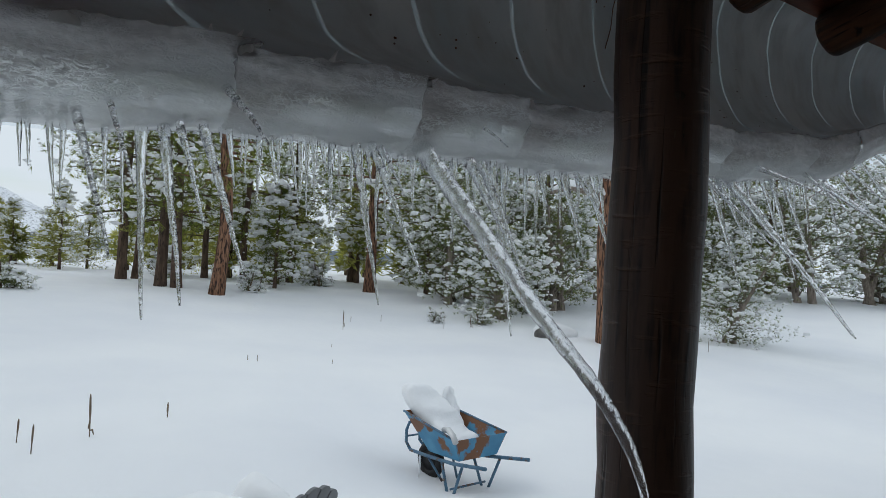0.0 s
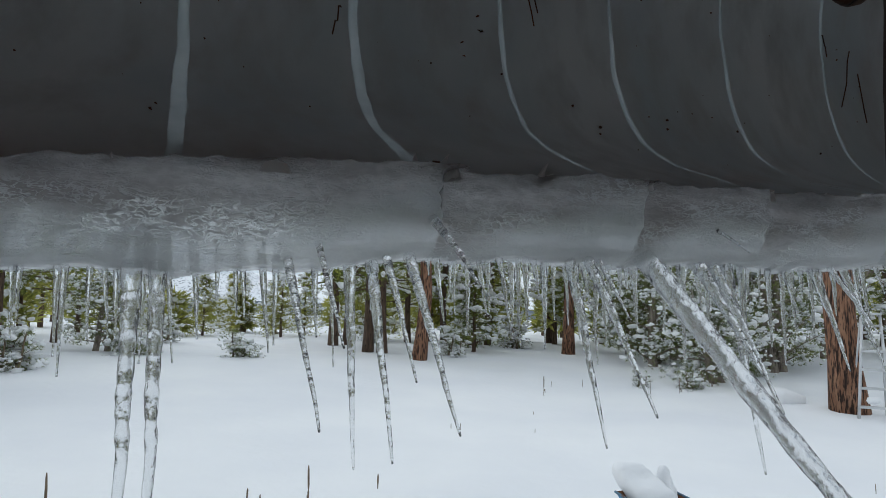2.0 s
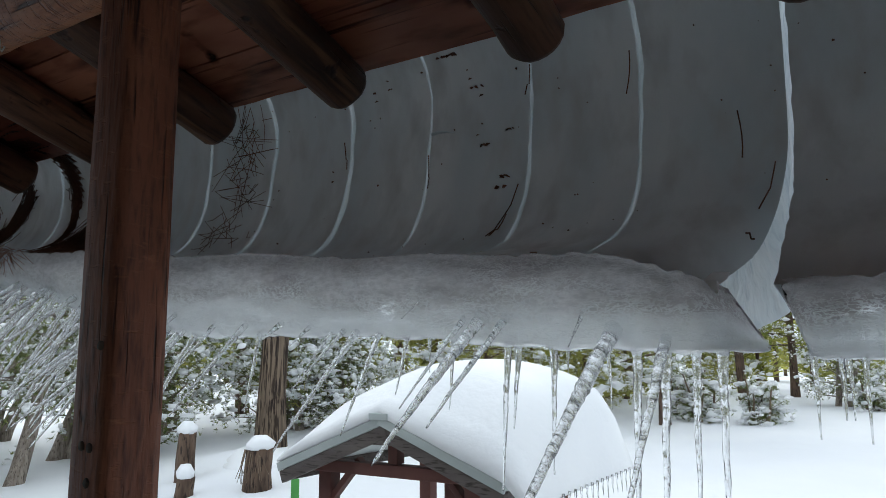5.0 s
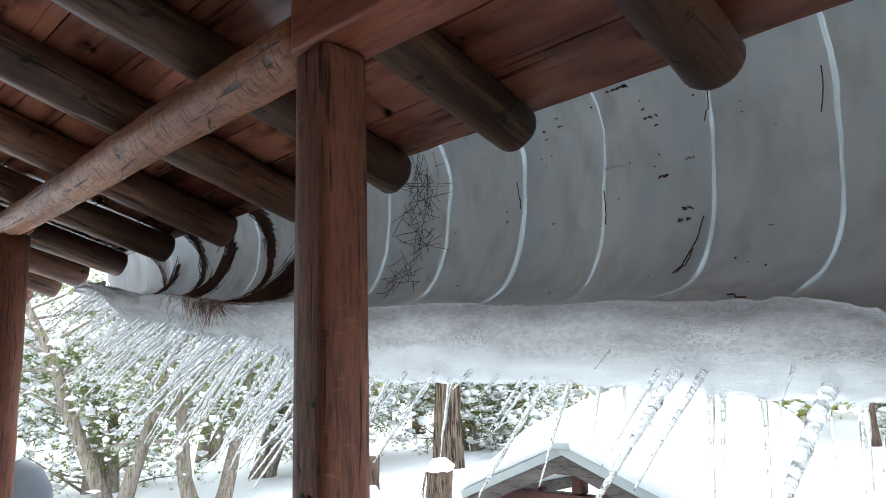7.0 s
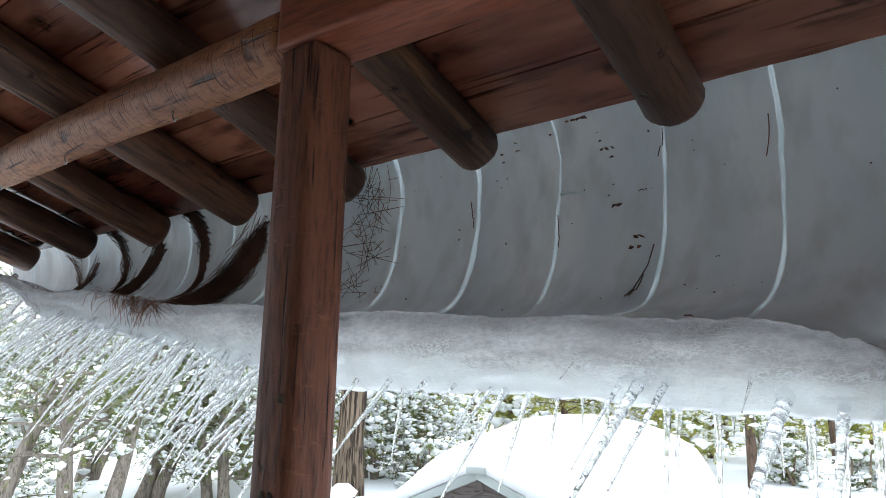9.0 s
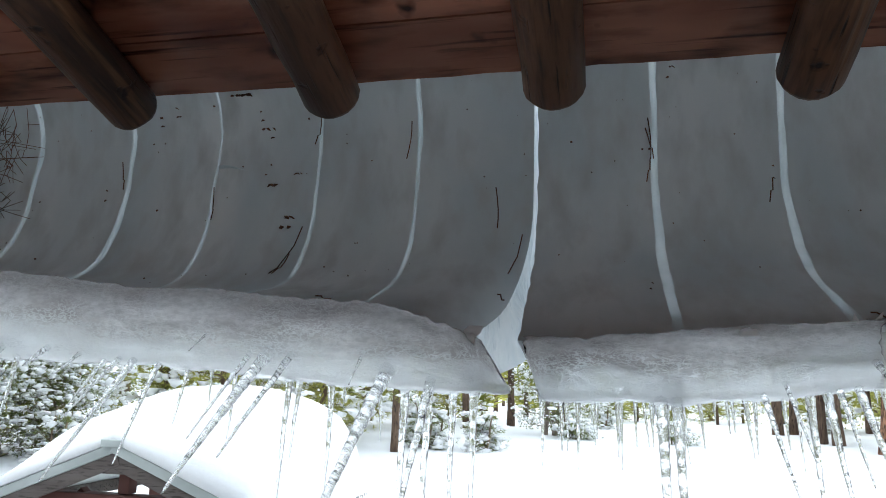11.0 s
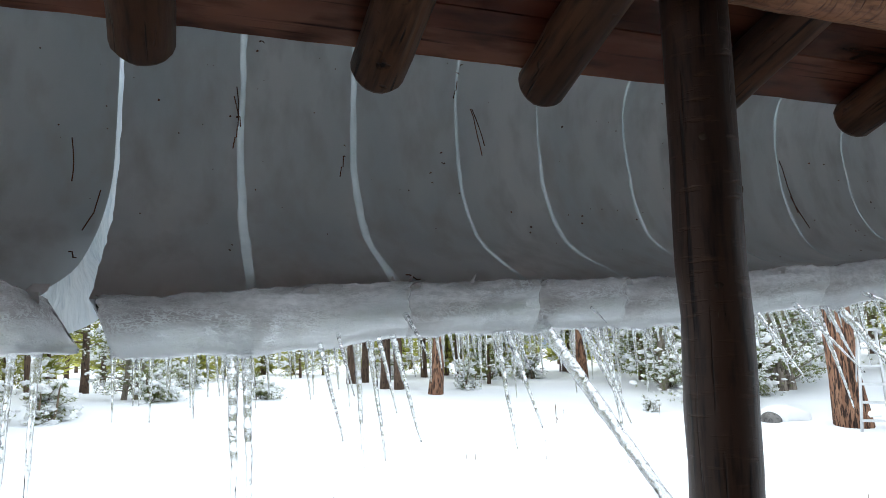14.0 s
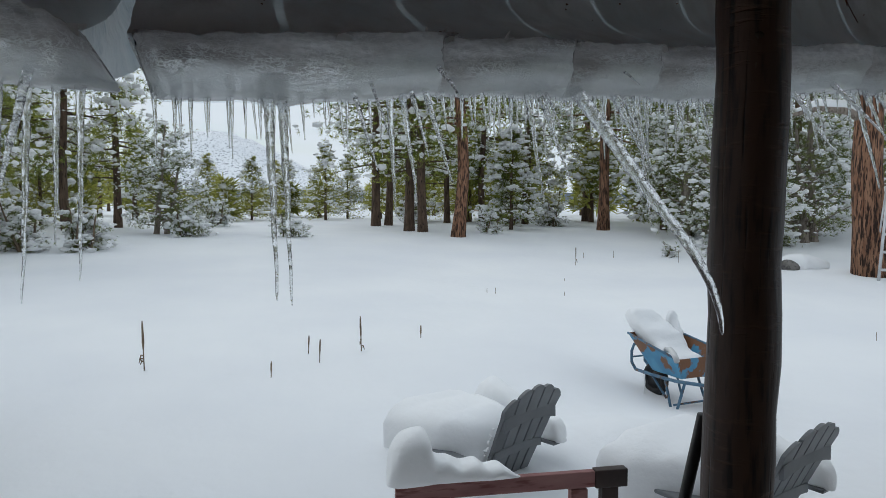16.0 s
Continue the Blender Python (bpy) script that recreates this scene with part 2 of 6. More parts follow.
# post stain darkened in its colour to a silhouette against the bright meadow
SILHOUETTE_POST = surf("silhouette_post", (0.036, 0.019, 0.014), (0.085, 0.044, 0.030), 2.4, c3=(0.018, 0.011, 0.009), fine=26, c3lo=0.5, c3hi=0.70, rough=0.5, bump=0.8, dist=0.004, stretch=(2.4, 2.4, 0.3), marks=(((14, 14, 0.6), 4, (0.012, 0.008, 0.007), 0.62, 0.70), ((2, 2, 12), 6, (0.10, 0.054, 0.036), 0.58, 0.80)))
RED_BEAM = surf("red_stained_beam", (0.21, 0.056, 0.029), (0.34, 0.108, 0.058), 3.0, c3=(0.11, 0.032, 0.019), fine=40, c3lo=0.42, c3hi=0.80, rough=0.48, bump=0.7, dist=0.004, stretch=(0.3, 2.4, 2.4))
BOARD = surf("stained_roof_board", (0.17, 0.052, 0.034), (0.45, 0.185, 0.115), 2.0, c3=(0.065, 0.022, 0.015), fine=7, c3lo=0.48, c3hi=0.74, rough=0.24, bump=0.3, dist=0.003, stretch=(0.5, 1.7, 1.7), spec=0.65, island=0.4, marks=(((0.6, 16, 16), 3, (0.07, 0.024, 0.016), 0.60, 0.72), ((3, 3, 3), 2.2, (0.035, 0.015, 0.012), 0.66, 0.74)))
# deck and wall stay out of view; greys picked for their bounced light
DECK = surf("deck_board", (0.33, 0.335, 0.335), (0.44, 0.44, 0.435), 2, fine=18, rough=0.7, bump=0.4, dist=0.004, stretch=(0.4, 5, 5), vary=0.2)
WALL_LOG = surf("house_log", (0.33, 0.29, 0.25), (0.44, 0.39, 0.34), 2, fine=14, rough=0.65, bump=0.5, dist=0.006, stretch=(0.35, 4, 4), vary=0.2)
METAL = surf("steel", (0.42, 0.44, 0.45), (0.55, 0.57, 0.58), 6, fine=40, rough=0.4, metal=0.8, bump=0.05)
BARK = surf("orange_pine_bark", (0.22, 0.105, 0.062), (0.36, 0.195, 0.12), 5, c3=(0.05, 0.028, 0.020), fine=13, rough=0.9, bump=1.0, dist=0.03, stretch=(2.6, 2.6, 0.4), c3lo=0.50, c3hi=0.58, marks=(((9, 9, 0.9), 3.2, (0.035, 0.02, 0.015), 0.57, 0.63),))
BARK_BROWN = surf("furrowed_brown_bark", (0.13, 0.095, 0.068), (0.25, 0.185, 0.13), 5, c3=(0.045, 0.03, 0.022), fine=14, rough=0.9, bump=1.0, dist=0.03, stretch=(2.6, 2.6, 0.2), c3lo=0.50, c3hi=0.60, marks=(((10, 10, 0.6), 3.2, (0.03, 0.02, 0.016), 0.56, 0.62),))
BARK_DARK = surf("dark_bark", (0.07, 0.045, 0.032), (0.15, 0.10, 0.07), 6, c3=(0.03, 0.02, 0.016), fine=16, rough=0.9, bump=0.9, dist=0.02, stretch=(2, 2, 0.4))
BARK_GREY = surf("shaggy_grey_bark", (0.20, 0.165, 0.135), (0.34, 0.29, 0.245), 7, c3=(0.09, 0.07, 0.055), fine=18, rough=0.9, bump=0.9, dist=0.015, stretch=(3, 3, 0.3))
NEEDLE = surf("pine_needles", (0.115, 0.16, 0.034), (0.34, 0.36, 0.08), 0.9, fine=8, rough=0.6, bump=0, spec=0.3, island=0.5, thin=0.5)
NEEDLE_YELLOW = surf("sunlit_pine_needles", (0.25, 0.27, 0.065), (0.48, 0.46, 0.13), 0.9, fine=8, rough=0.6, bump=0, spec=0.3, island=0.4, thin=0.5)
JUNIPER = surf("juniper_foliage", (0.10, 0.135, 0.045), (0.26, 0.29, 0.105), 1.1, fine=8, rough=0.7, bump=0, spec=0.25, island=0.45, thin=0.45)
DRY = surf("dry_stalk", (0.12, 0.085, 0.058), (0.22, 0.165, 0.115), 8, fine=40, rough=0.85, bump=0.4, dist=0.003)
TWIG = surf("fallen_needles", (0.065, 0.030, 0.020), (0.17, 0.072, 0.042), 6, fine=30, rough=0.8, bump=0)
RED_TWIG = surf("fresh_fallen_needles", (0.16, 0.062, 0.035), (0.30, 0.13, 0.075), 6, fine=30, rough=0.7, bump=0)
GREY_PLASTIC = surf("grey_poly_lumber", (0.135, 0.145, 0.155), (0.175, 0.185, 0.195), 4, fine=60, rough=0.45, bump=0.15, dist=0.002, vary=0.06)
BLUE_PAINT = surf("chipped_blue_paint", (0.055, 0.22, 0.38), (0.09, 0.30, 0.47), 6, c3=(0.19, 0.085, 0.04), fine=4.0, rough=0.5, bump=0.25, dist=0.003, c3lo=0.475, c3hi=0.51)
BLUE_TUBE = surf("blue_tube", (0.06, 0.13, 0.21), (0.10, 0.20, 0.29), 10, c3=(0.14, 0.085, 0.06), fine=14, rough=0.5, bump=0.2, dist=0.002, c3lo=0.58, c3hi=0.64)
RUST = surf("rusty_steel", (0.16, 0.075, 0.042), (0.26, 0.125, 0.065), 9, c3=(0.09, 0.05, 0.035), fine=30, rough=0.8, bump=0.4, dist=0.003)
RUBBER = surf("black_rubber", (0.012, 0.012, 0.013), (0.025, 0.025, 0.027), 12, fine=40, rough=0.7, bump=0.2, dist=0.003)
FADED_RED = surf("faded_red_paint", (0.23, 0.105, 0.10), (0.32, 0.165, 0.155), 5, c3=(0.17, 0.06, 0.055), fine=15, rough=0.7, bump=0.3, dist=0.003, stretch=(0.5, 3, 3))
DARK_WOOD = surf("dark_wood", (0.022, 0.014, 0.013), (0.045, 0.028, 0.025), 6, fine=20, rough=0.5, bump=0.3, dist=0.003)
BROWN_TRIM = surf("dark_brown_fascia", (0.085, 0.068, 0.062), (0.15, 0.128, 0.118), 3, c3=(0.045, 0.035, 0.03), fine=20, rough=0.65, bump=0.4, dist=0.003, stretch=(0.5, 4, 4))
BROWN_POST = surf("red_brown_timber", (0.085, 0.03, 0.024), (0.13, 0.05, 0.04), 4, fine=20, rough=0.6, bump=0.3, dist=0.003)
DRIP_EDGE = surf("pale_green_metal", (0.40, 0.44, 0.43), (0.47, 0.51, 0.50), 3, fine=30, rough=0.45, bump=0.08, dist=0.002, metal=0.2)
BLACK_METAL = surf("black_metal", (0.015, 0.015, 0.016), (0.03, 0.03, 0.032), 8, fine=30, rough=0.45, bump=0.1)
ALU = surf("dull_aluminium", (0.52, 0.53, 0.54), (0.64, 0.65, 0.66), 6, fine=40, rough=0.45, metal=0.3, bump=0.1)
STONE = surf("dark_boulder", (0.09, 0.085, 0.08), (0.20, 0.19, 0.18), 6, c3=(0.05, 0.05, 0.05), fine=22, rough=0.85, bump=0.7, dist=0.02)
COVER = surf("slate_grey_cover", (0.10, 0.115, 0.135), (0.14, 0.155, 0.175), 3, fine=50, rough=0.6, bump=0.2, dist=0.004)
FAR_WALL = surf("tan_stucco", (0.42, 0.37, 0.29), (0.50, 0.44, 0.36), 0.6, fine=6, rough=0.85, bump=0.1)
FAR_ROOF = surf("green_metal_roof", (0.07, 0.19, 0.15), (0.10, 0.25, 0.20), 0.5, fine=5, rough=0.5, bump=0.1)
GLASS_DARK = surf("dark_window_glass", (0.02, 0.025, 0.03), (0.05, 0.055, 0.06), 2, fine=5, rough=0.1, bump=0)
LEAF_GREEN = surf("green_plastic", (0.05, 0.22, 0.05), (0.08, 0.30, 0.07), 5, fine=20, rough=0.5, bump=0.1)
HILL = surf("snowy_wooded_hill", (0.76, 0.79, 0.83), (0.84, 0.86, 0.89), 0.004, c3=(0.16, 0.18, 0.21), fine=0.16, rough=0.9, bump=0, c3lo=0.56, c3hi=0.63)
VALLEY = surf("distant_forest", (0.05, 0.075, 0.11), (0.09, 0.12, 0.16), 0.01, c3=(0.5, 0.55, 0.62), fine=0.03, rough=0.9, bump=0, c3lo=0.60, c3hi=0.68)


# ---- builders ----
def part(name, bm, mat, parent=None, label="", m=None, smooth=True):
    """Links a bmesh as one mesh object under a thing or part."""
    me = bpy.data.meshes.new(name)
    bmesh.ops.recalc_face_normals(bm, faces=bm.faces[:])
    bm.to_mesh(me)
    bm.free()
    return mesh_part(name, me, mat, parent, label, m, smooth)


def mesh_part(name, me, mat, parent=None, label="", m=None, smooth=True):
    if not me.materials:
        me.materials.append(mat)
    if smooth:
        me.polygons.foreach_set("use_smooth", [True] * len(me.polygons))
    ob = new(name, me)
    if m is not None:
        ob.matrix_basis = m
    if parent:
        ob.parent = parent
    if label:
        ob["label"] = label
    return ob


def thing(name, label, category, group="", kind="", m=None):
    ob = new(name)
    ob.empty_display_size = 0.1
    if m is not None:
        ob.matrix_basis = m
    return tagged(ob, label, category, group, kind)


def single(name, bm, mat, label, category, group="", kind="", m=None, smooth=True):
    return tagged(part(name, bm, mat, None, "", m, smooth), label, category, group, kind)


def box(x0, y0, z0, x1, y1, z1, bev=0.006, m=None, bm=None):
    bm = bm or bmesh.new()
    vs = [bm.verts.new((x, y, z)) for x in (x0, x1) for y in (y0, y1) for z in (z0, z1)]
    fs = [bm.faces.new([vs[i] for i in f]) for f in ((0, 1, 3, 2), (4, 6, 7, 5), (0, 4, 5, 1), (2, 3, 7, 6), (0, 2, 6, 4), (1, 5, 7, 3))]
    if bev:
        edges = {ed for f in fs for ed in f.edges}
        bmesh.ops.bevel(bm, geom=list(edges), offset=bev, segments=2, profile=0.7, affect='EDGES')
    if m is not None:
        bmesh.ops.transform(bm, matrix=m, verts=bm.verts[:])
    return bm


def tube(pts, radii, sides=8, bm=None, wob=0.0, seed=0, caps=True):
    """A tapered tube along points; wob roughens its radius."""
    bm = bm or bmesh.new()
    rings, last = [], None
    pts = [Vector(p) for p in pts]
    for i, p in enumerate(pts):
        d = (pts[min(i + 1, len(pts) - 1)] - pts[max(i - 1, 0)]).normalized()
        if last is None:
            u = d.orthogonal().normalized()
        else:
            u = (last - d * last.dot(d)).normalized()
        last = u
        v = d.cross(u)
        ring = []
        for k in range(sides):
            an = 2 * math.pi * k / sides
            off = u * math.cos(an) + v * math.sin(an)
            r = radii[i]
            if wob:
                r *= 1 + wob * noise.noise(p * 9 + off * 1.3 + Vector((seed * 3.1, seed, 0)))
            ring.append(bm.verts.new(p + off * r))
        rings.append(ring)
    for r0, r1 in zip(rings, rings[1:]):
        for k in range(sides):
            bm.faces.new((r0[k], r0[(k + 1) % sides], r1[(k + 1) % sides], r1[k]))
    if caps:
        bm.faces.new(rings[0][::-1])
        bm.faces.new(rings[-1])
    return bm


def log_mesh(length, r0, r1, seed, sides=20, step=0.12):
    """A slightly crooked log along local x with rounded ends."""
    n = max(4, int(length / step))
    pts, rad = [], []
    for i in range(n + 1):
        s = i / n
        pts.append((length * s, 0.012 * noise.noise(Vector((s * 3, seed, 0))), 0.012 * noise.noise(Vector((s * 3, seed, 5)))))
        rad.append(r0 + (r1 - r0) * s)
    pts = [(-0.004, pts[0][1], pts[0][2])] + [(0.012, pts[0][1], pts[0][2])] + pts[1:-1] + [(length - 0.012, pts[-1][1], pts[-1][2]), (length, pts[-1][1], pts[-1][2])]
    rad = [rad[0] * 0.90, rad[0]] + rad[1:-1] + [rad[-1], rad[-1] * 0.90]
    return tube(pts, rad, sides, wob=0.07, seed=seed)


def arrays_mesh(name, verts, faces):
    me = bpy.data.meshes.new(name)
    me.from_pydata(verts.tolist() if hasattr(verts, "tolist") else verts, [], faces.tolist() if hasattr(faces, "tolist") else faces)
    me.update()
    return me


def smoothstep(x, a, b):
    s = min(1.0, max(0.0, (x - a) / (b - a)))
    return s * s * (3 - 2 * s)


# ---- ground ----
def hollow(x, y, cx, cy, r, d):
    return -d * math.exp(-((x - cx) ** 2 + (y - cy) ** 2) / (r * r))


def ground_z(x, y):
    z = -0.40 + 0.0525 * min(y, 18) + 0.02 * min(max(y - 18, 0), 8)
    far = max(0.0, math.hypot(x, y) - 45)
    z -= 4.5 * smoothstep(far, 0, 160)
    z += 0.10 * noise.noise(Vector((x * 0.16, y * 0.16, 0.3))) * smoothstep(y, 2, 9)
    z += 0.03 * noise.noise(Vector((x * 0.6, y * 0.6, 3.3)))
    z += hollow(x, y, 4.25, 4.95, 0.75, 0.13) + hollow(x, y, 2.6, 6.1, 0.9, -0.07) + hollow(x, y, 3.3, 5.5, 0.5, -0.07)
    z += hollow(x, y, 0.3, 5.3, 0.5, -0.05) + hollow(x, y, 2.95, 3.7, 0.42, -0.22) + hollow(x, y, 1.5, 3.9, 0.4, -0.08)
    z += 0.75 * smoothstep(x - 0.3 * abs(y - 14), 13, 26)
    z += hollow(x, y, 15.0, 12.0, 5.0, -0.18) + hollow(x, y, -8, 8, 3.0, -0.2) + hollow(x, y, -8.8, 8.0, 0.9, -0.18)
    return z


def spread(fine, step, far, growth):
    vals, d = [0.0], step
    while vals[-1] < far:
        if vals[-1] > fine:
            d *= growth
        vals.append(vals[-1] + d)
    return vals


gx = spread(9, 0.16, 4200, 1.09)
gx = [-v for v in gx[:0:-1]] + gx
gx = [v + 2.0 for v in gx]
gy = [v + 0.9 for v in spread(14, 0.16, 4200, 1.09)]
gy = [-600, -120, -40, -15, -6, -2.5] + gy
gv = [(x, y, ground_z(x, y) if y > 0 else -0.38) for y in gy for x in gx]
nx = len(gx)
gf = [(j * nx + i, j * nx + i + 1, (j + 1) * nx + i + 1, (j + 1) * nx + i) for j in range(len(gy) - 1) for i in range(nx - 1)]
tagged(mesh_part("ground", arrays_mesh("ground", gv, gf), GROUND_SNOW), "deep undisturbed snow covering an open meadow", "snow ground", kind="structure")

# ---- porch: posts, beams, rafters, boards ----
PITCH = 16.6
SLOPE = math.tan(radians(PITCH))
EAVE_Y, RAFTER_Z = 1.31, 2.550          # outer end of a rafter's axis


def rafter_z(y):
    return RAFTER_Z + (EAVE_Y - y) * SLOPE


RAFTERS = [-6.2, -5.55, -4.92, -4.30, -3.65, -3.01, -2.35, -1.74, -1.155, -0.523, 0.098, 0.726, 1.25, 1.88, 2.52, 3.13, 3.75, 4.36, 4.98, 5.6, 6.2, 6.85]
for i, x in enumerate(RAFTERS):
    rng = random.Random(i)
    r = 0.081 + rng.uniform(-0.006, 0.006)
    length = 4.1 + rng.uniform(-0.02, 0.02)
    end = EAVE_Y + rng.uniform(-0.02, 0.02)
    rz = Matrix.Translation((x, end, rafter_z(end))) @ Euler((0, radians(-PITCH), radians(-90) + rng.uniform(-0.015, 0.015))).to_matrix().to_4x4() @ Matrix.Rotation(math.pi, 4, 'X')
    root = thing("rafter", "round dark-stained log rafter with a weathered cut end", "rafter", "rafters under the porch roof", "structure", rz)
    part("log", log_mesh(length, r, r * 0.97, i), LOG, root)
    part("cut_end", tube([(-0.012, 0, 0), (-0.006, 0, 0)], [r * 0.70, r * 0.86], 20, wob=0.1, seed=i), LOG_END, root, "weathered end grain")
POSTS = [(-1.078, 0.542, 'square'), (1.312, 0.659, 'round'), (-3.72, 0.57, 'round'), (3.65, 0.62, 'round'), (-6.1, 0.57, 'round'), (6.05, 0.62, 'round')]
for i, (x, y, shape) in enumerate(POSTS):
    root = thing("porch_post", "red-brown stained squared timber post" if shape == 'square' else "stained round log porch post", "porch post", "posts along the porch", "structure", pose(x, y, 0))
    if shape == 'square':
        bm = box(-0.060, -0.060, 0.0, 0.060, 0.060, 2.543, bev=0.026)
        bmesh.ops.subdivide_edges(bm, edges=[ed for ed in bm.edges if abs(ed.verts[0].co.z - ed.verts[1].co.z) > 1], cuts=24)
        for v in bm.verts:
            v.co.x += 0.004 * noise.noise(v.co * 2.2)
            v.co.y += 0.004 * noise.noise(v.co * 2.2 + Vector((9, 0, 0)))
    else:
        n = 24
        bm = tube([(0.006 * noise.noise(Vector((k * 0.4, i, 0))), 0.006 * noise.noise(Vector((k * 0.4, i, 9))), 2.55 * k / n) for k in range(n + 1)],
                  [0.0785 - 0.004 * k / n for k in range(n + 1)], 24, wob=0.05, seed=i)
    # the post before the meadow takes the copy with shade in its colour
    part("shaft", bm, SILHOUETTE_POST if abs(x - 1.312) < 0.1 else POST, root)
    rng = random.Random(50 + i)
    for _ in range(5):
        an, z = rng.uniform(-2.6, -0.5), rng.uniform(1.2, 2.4)
        rr = 0.073 if shape == 'round' else 0.060
        c = (rr * math.cos(an), rr * math.sin(an), z) if shape == 'round' else (rng.uniform(-0.025, 0.025), -rr, z)
        d = Vector((c[0], c[1], 0)).normalized() if shape == 'round' else Vector((0, -1, 0))
        part("knot", tube([Vector(c) - d * 0.006, Vector(c) + d * 0.0025], [0.012, 0.008], 10, wob=0.3, seed=z), LOG_END, root, "dark knot")
for x0, x1, yb, kind in ((-3.65, -1.155, 0.552, 'log'), (-1.145, 1.285, 0.548, 'sawn'), (1.295, 3.65, 0.650, 'log'), (-6.3, -3.66, 0.575, 'log'), (3.66, 6.05, 0.618, 'log')):
    if kind == 'log':
        root = thing("beam", "peeled tan log beam with tool marks resting on the posts", "beam", "beams along the porch", "structure", pose(x0, yb, 2.612))
        part("log", log_mesh(x1 - x0, 0.070, 0.076, x0, 24, 0.06), BEAM_LOG, root)
        for hx in (0.35, 0.55, 0.8):
            hx *= (x1 - x0)
            hk = part("hook", tube([(hx, -0.015, -0.066), (hx, -0.015, -0.086), (hx + 0.014, -0.015, -0.102), (hx + 0.026, -0.015, -0.092)], [0.0022] * 4, 8), METAL, root, "small bent steel hook")
    else:
        root = thing("beam", "sawn red-stained beam spanning two posts", "beam", "beams along the porch", "structure", pose(x0, yb, 2.545, 0, 0, 2.3))
        part("timber", box(0, -0.075, 0.0, x1 - x0, 0.075, 0.17, 0.012), RED_BEAM, root)
# roof boards lie along the eave on top of the rafters
boards = thing("ceiling", "red-brown stained plank ceiling of the porch roof", "plank ceiling", kind="structure")
bm = bmesh.new()
s, k = -0.045, 0
rng = random.Random(4)
while s < 4.05:
    w = 0.232 + rng.uniform(-0.01, 0.01)
    y0, y1 = EAVE_Y - s * math.cos(radians(PITCH)), EAVE_Y - (s + w - 0.006) * math.cos(radians(PITCH))
    nz = 0.081 / math.cos(radians(PITCH))
    cuts = [-6.6, -4.3 - 0.62 * (k % 2), -1.72 - 0.62 * (k % 3), 0.72 + 0.6 * (k % 2), 3.13 + 0.6 * (k % 3), 7.3]
    for x0, x1 in [(a + 0.004, b) for a, b in zip(cuts, cuts[1:])]:
        n = 24 if k == 0 else 4
        prev = None
        for j in range(n + 1):
            x = x0 + (x1 - x0) * j / n
            jag = 0.010 * noise.noise(Vector((x * 7, 0, 0))) + 0.006 * noise.noise(Vector((x * 21, 4, 0))) if k == 0 else 0.0
            lift = 0.003 * noise.noise(Vector((x, k * 3.0, 0)))
            q = [bm.verts.new((x, yy + (jag if yy == y0 else 0), rafter_z(yy) + nz + zz + lift)) for yy, zz in ((y0, 0), (y1, 0), (y1, 0.024), (y0, 0.024))]
            if prev:
                for c in range(4):
                    bm.faces.new((prev[c], prev[(c + 1) % 4], q[(c + 1) % 4], q[c]))
            else:
                bm.faces.new(q)
            prev = q
        bm.faces.new(prev[::-1])
    s += w
    k += 1
part("planks", bm, BOARD, boards, smooth=False)
# metal roof skin above the boards
root = thing("roof", "standing seam metal porch roof under the snow", "roof", kind="structure")
bm = bmesh.new()
zz = 0.081 / math.cos(radians(PITCH)) + 0.030
a0 = [bm.verts.new((x, y, rafter_z(y) + zz + h)) for x in (-6.65, 7.35) for y in (EAVE_Y - 0.02, -2.6) for h in (0, 0.012)]
for f in ((0, 1, 3, 2), (4, 6, 7, 5), (0, 4, 5, 1), (2, 3, 7, 6), (0, 2, 6, 4), (1, 5, 7, 3)):
    bm.faces.new([a0[i] for i in f])
part("metal_sheet", bm, DRIP_EDGE, root, smooth=False)
# house wall of logs and the deck, both unseen, toned to bounce light onto the snow
root = thing("wall_house", "unseen horizontal log wall of the house behind the porch", "log wall", kind="structure")
for k in range(16):
    part("wall_log", log_mesh(14.1, 0.125, 0.125, k + 30, 14, 0.6), WALL_LOG, root, m=pose(-6.7, -2.55, 0.1 + k * 0.235))
root = thing("floor", "unseen grey plank porch deck", "porch deck", kind="structure")
bm_board = box(0, 0, -0.035, 13.9, 0.138, 0.0, 0.004)
me_board = bpy.data.meshes.new("plank")
bm_board.to_mesh(me_board)
bm_board.free()
me_board.materials.append(DECK)
for k in range(22):
    ob = new("plank", me_board)
    ob.matrix_basis = pose(-6.6, -2.45 + k * 0.143, 0)
    ob.parent = root
part("rim_joist", box(-6.6, 1.235, -0.55, 4.8, 1.275, -0.036, 0.004), WALL_LOG, root)

# ---- the sheet of snow that slid off the roof and curled under the eave ----
def catmull(ctrl, n):
    out, m = [], len(ctrl) - 1
    for i in range(n + 1):
        s = i / n * m
        k = min(int(s), m - 1)
        f = s - k
        p0, p1, p2, p3 = ctrl[max(k - 1, 0)], ctrl[k], ctrl[k + 1], ctrl[min(k + 2, m)]
        out.append(tuple(0.5 * (2 * b + (c - a) * f + (2 * a - 5 * b + 4 * c - d) * f * f + (3 * b - a - 3 * c + d) * f ** 3) for a, b, c, d in zip(p0, p1, p2, p3)))
    return out


def lerp_table(table, x):
    if x <= table[0][0]:
        return table[0][1]
    for (xa, va), (xb, vb) in zip(table, table[1:]):
        if x <= xb:
            f = (x - xa) / (xb - xa)
            return va + (vb - va) * f * f * (3 - 2 * f)
    return table[-1][1]


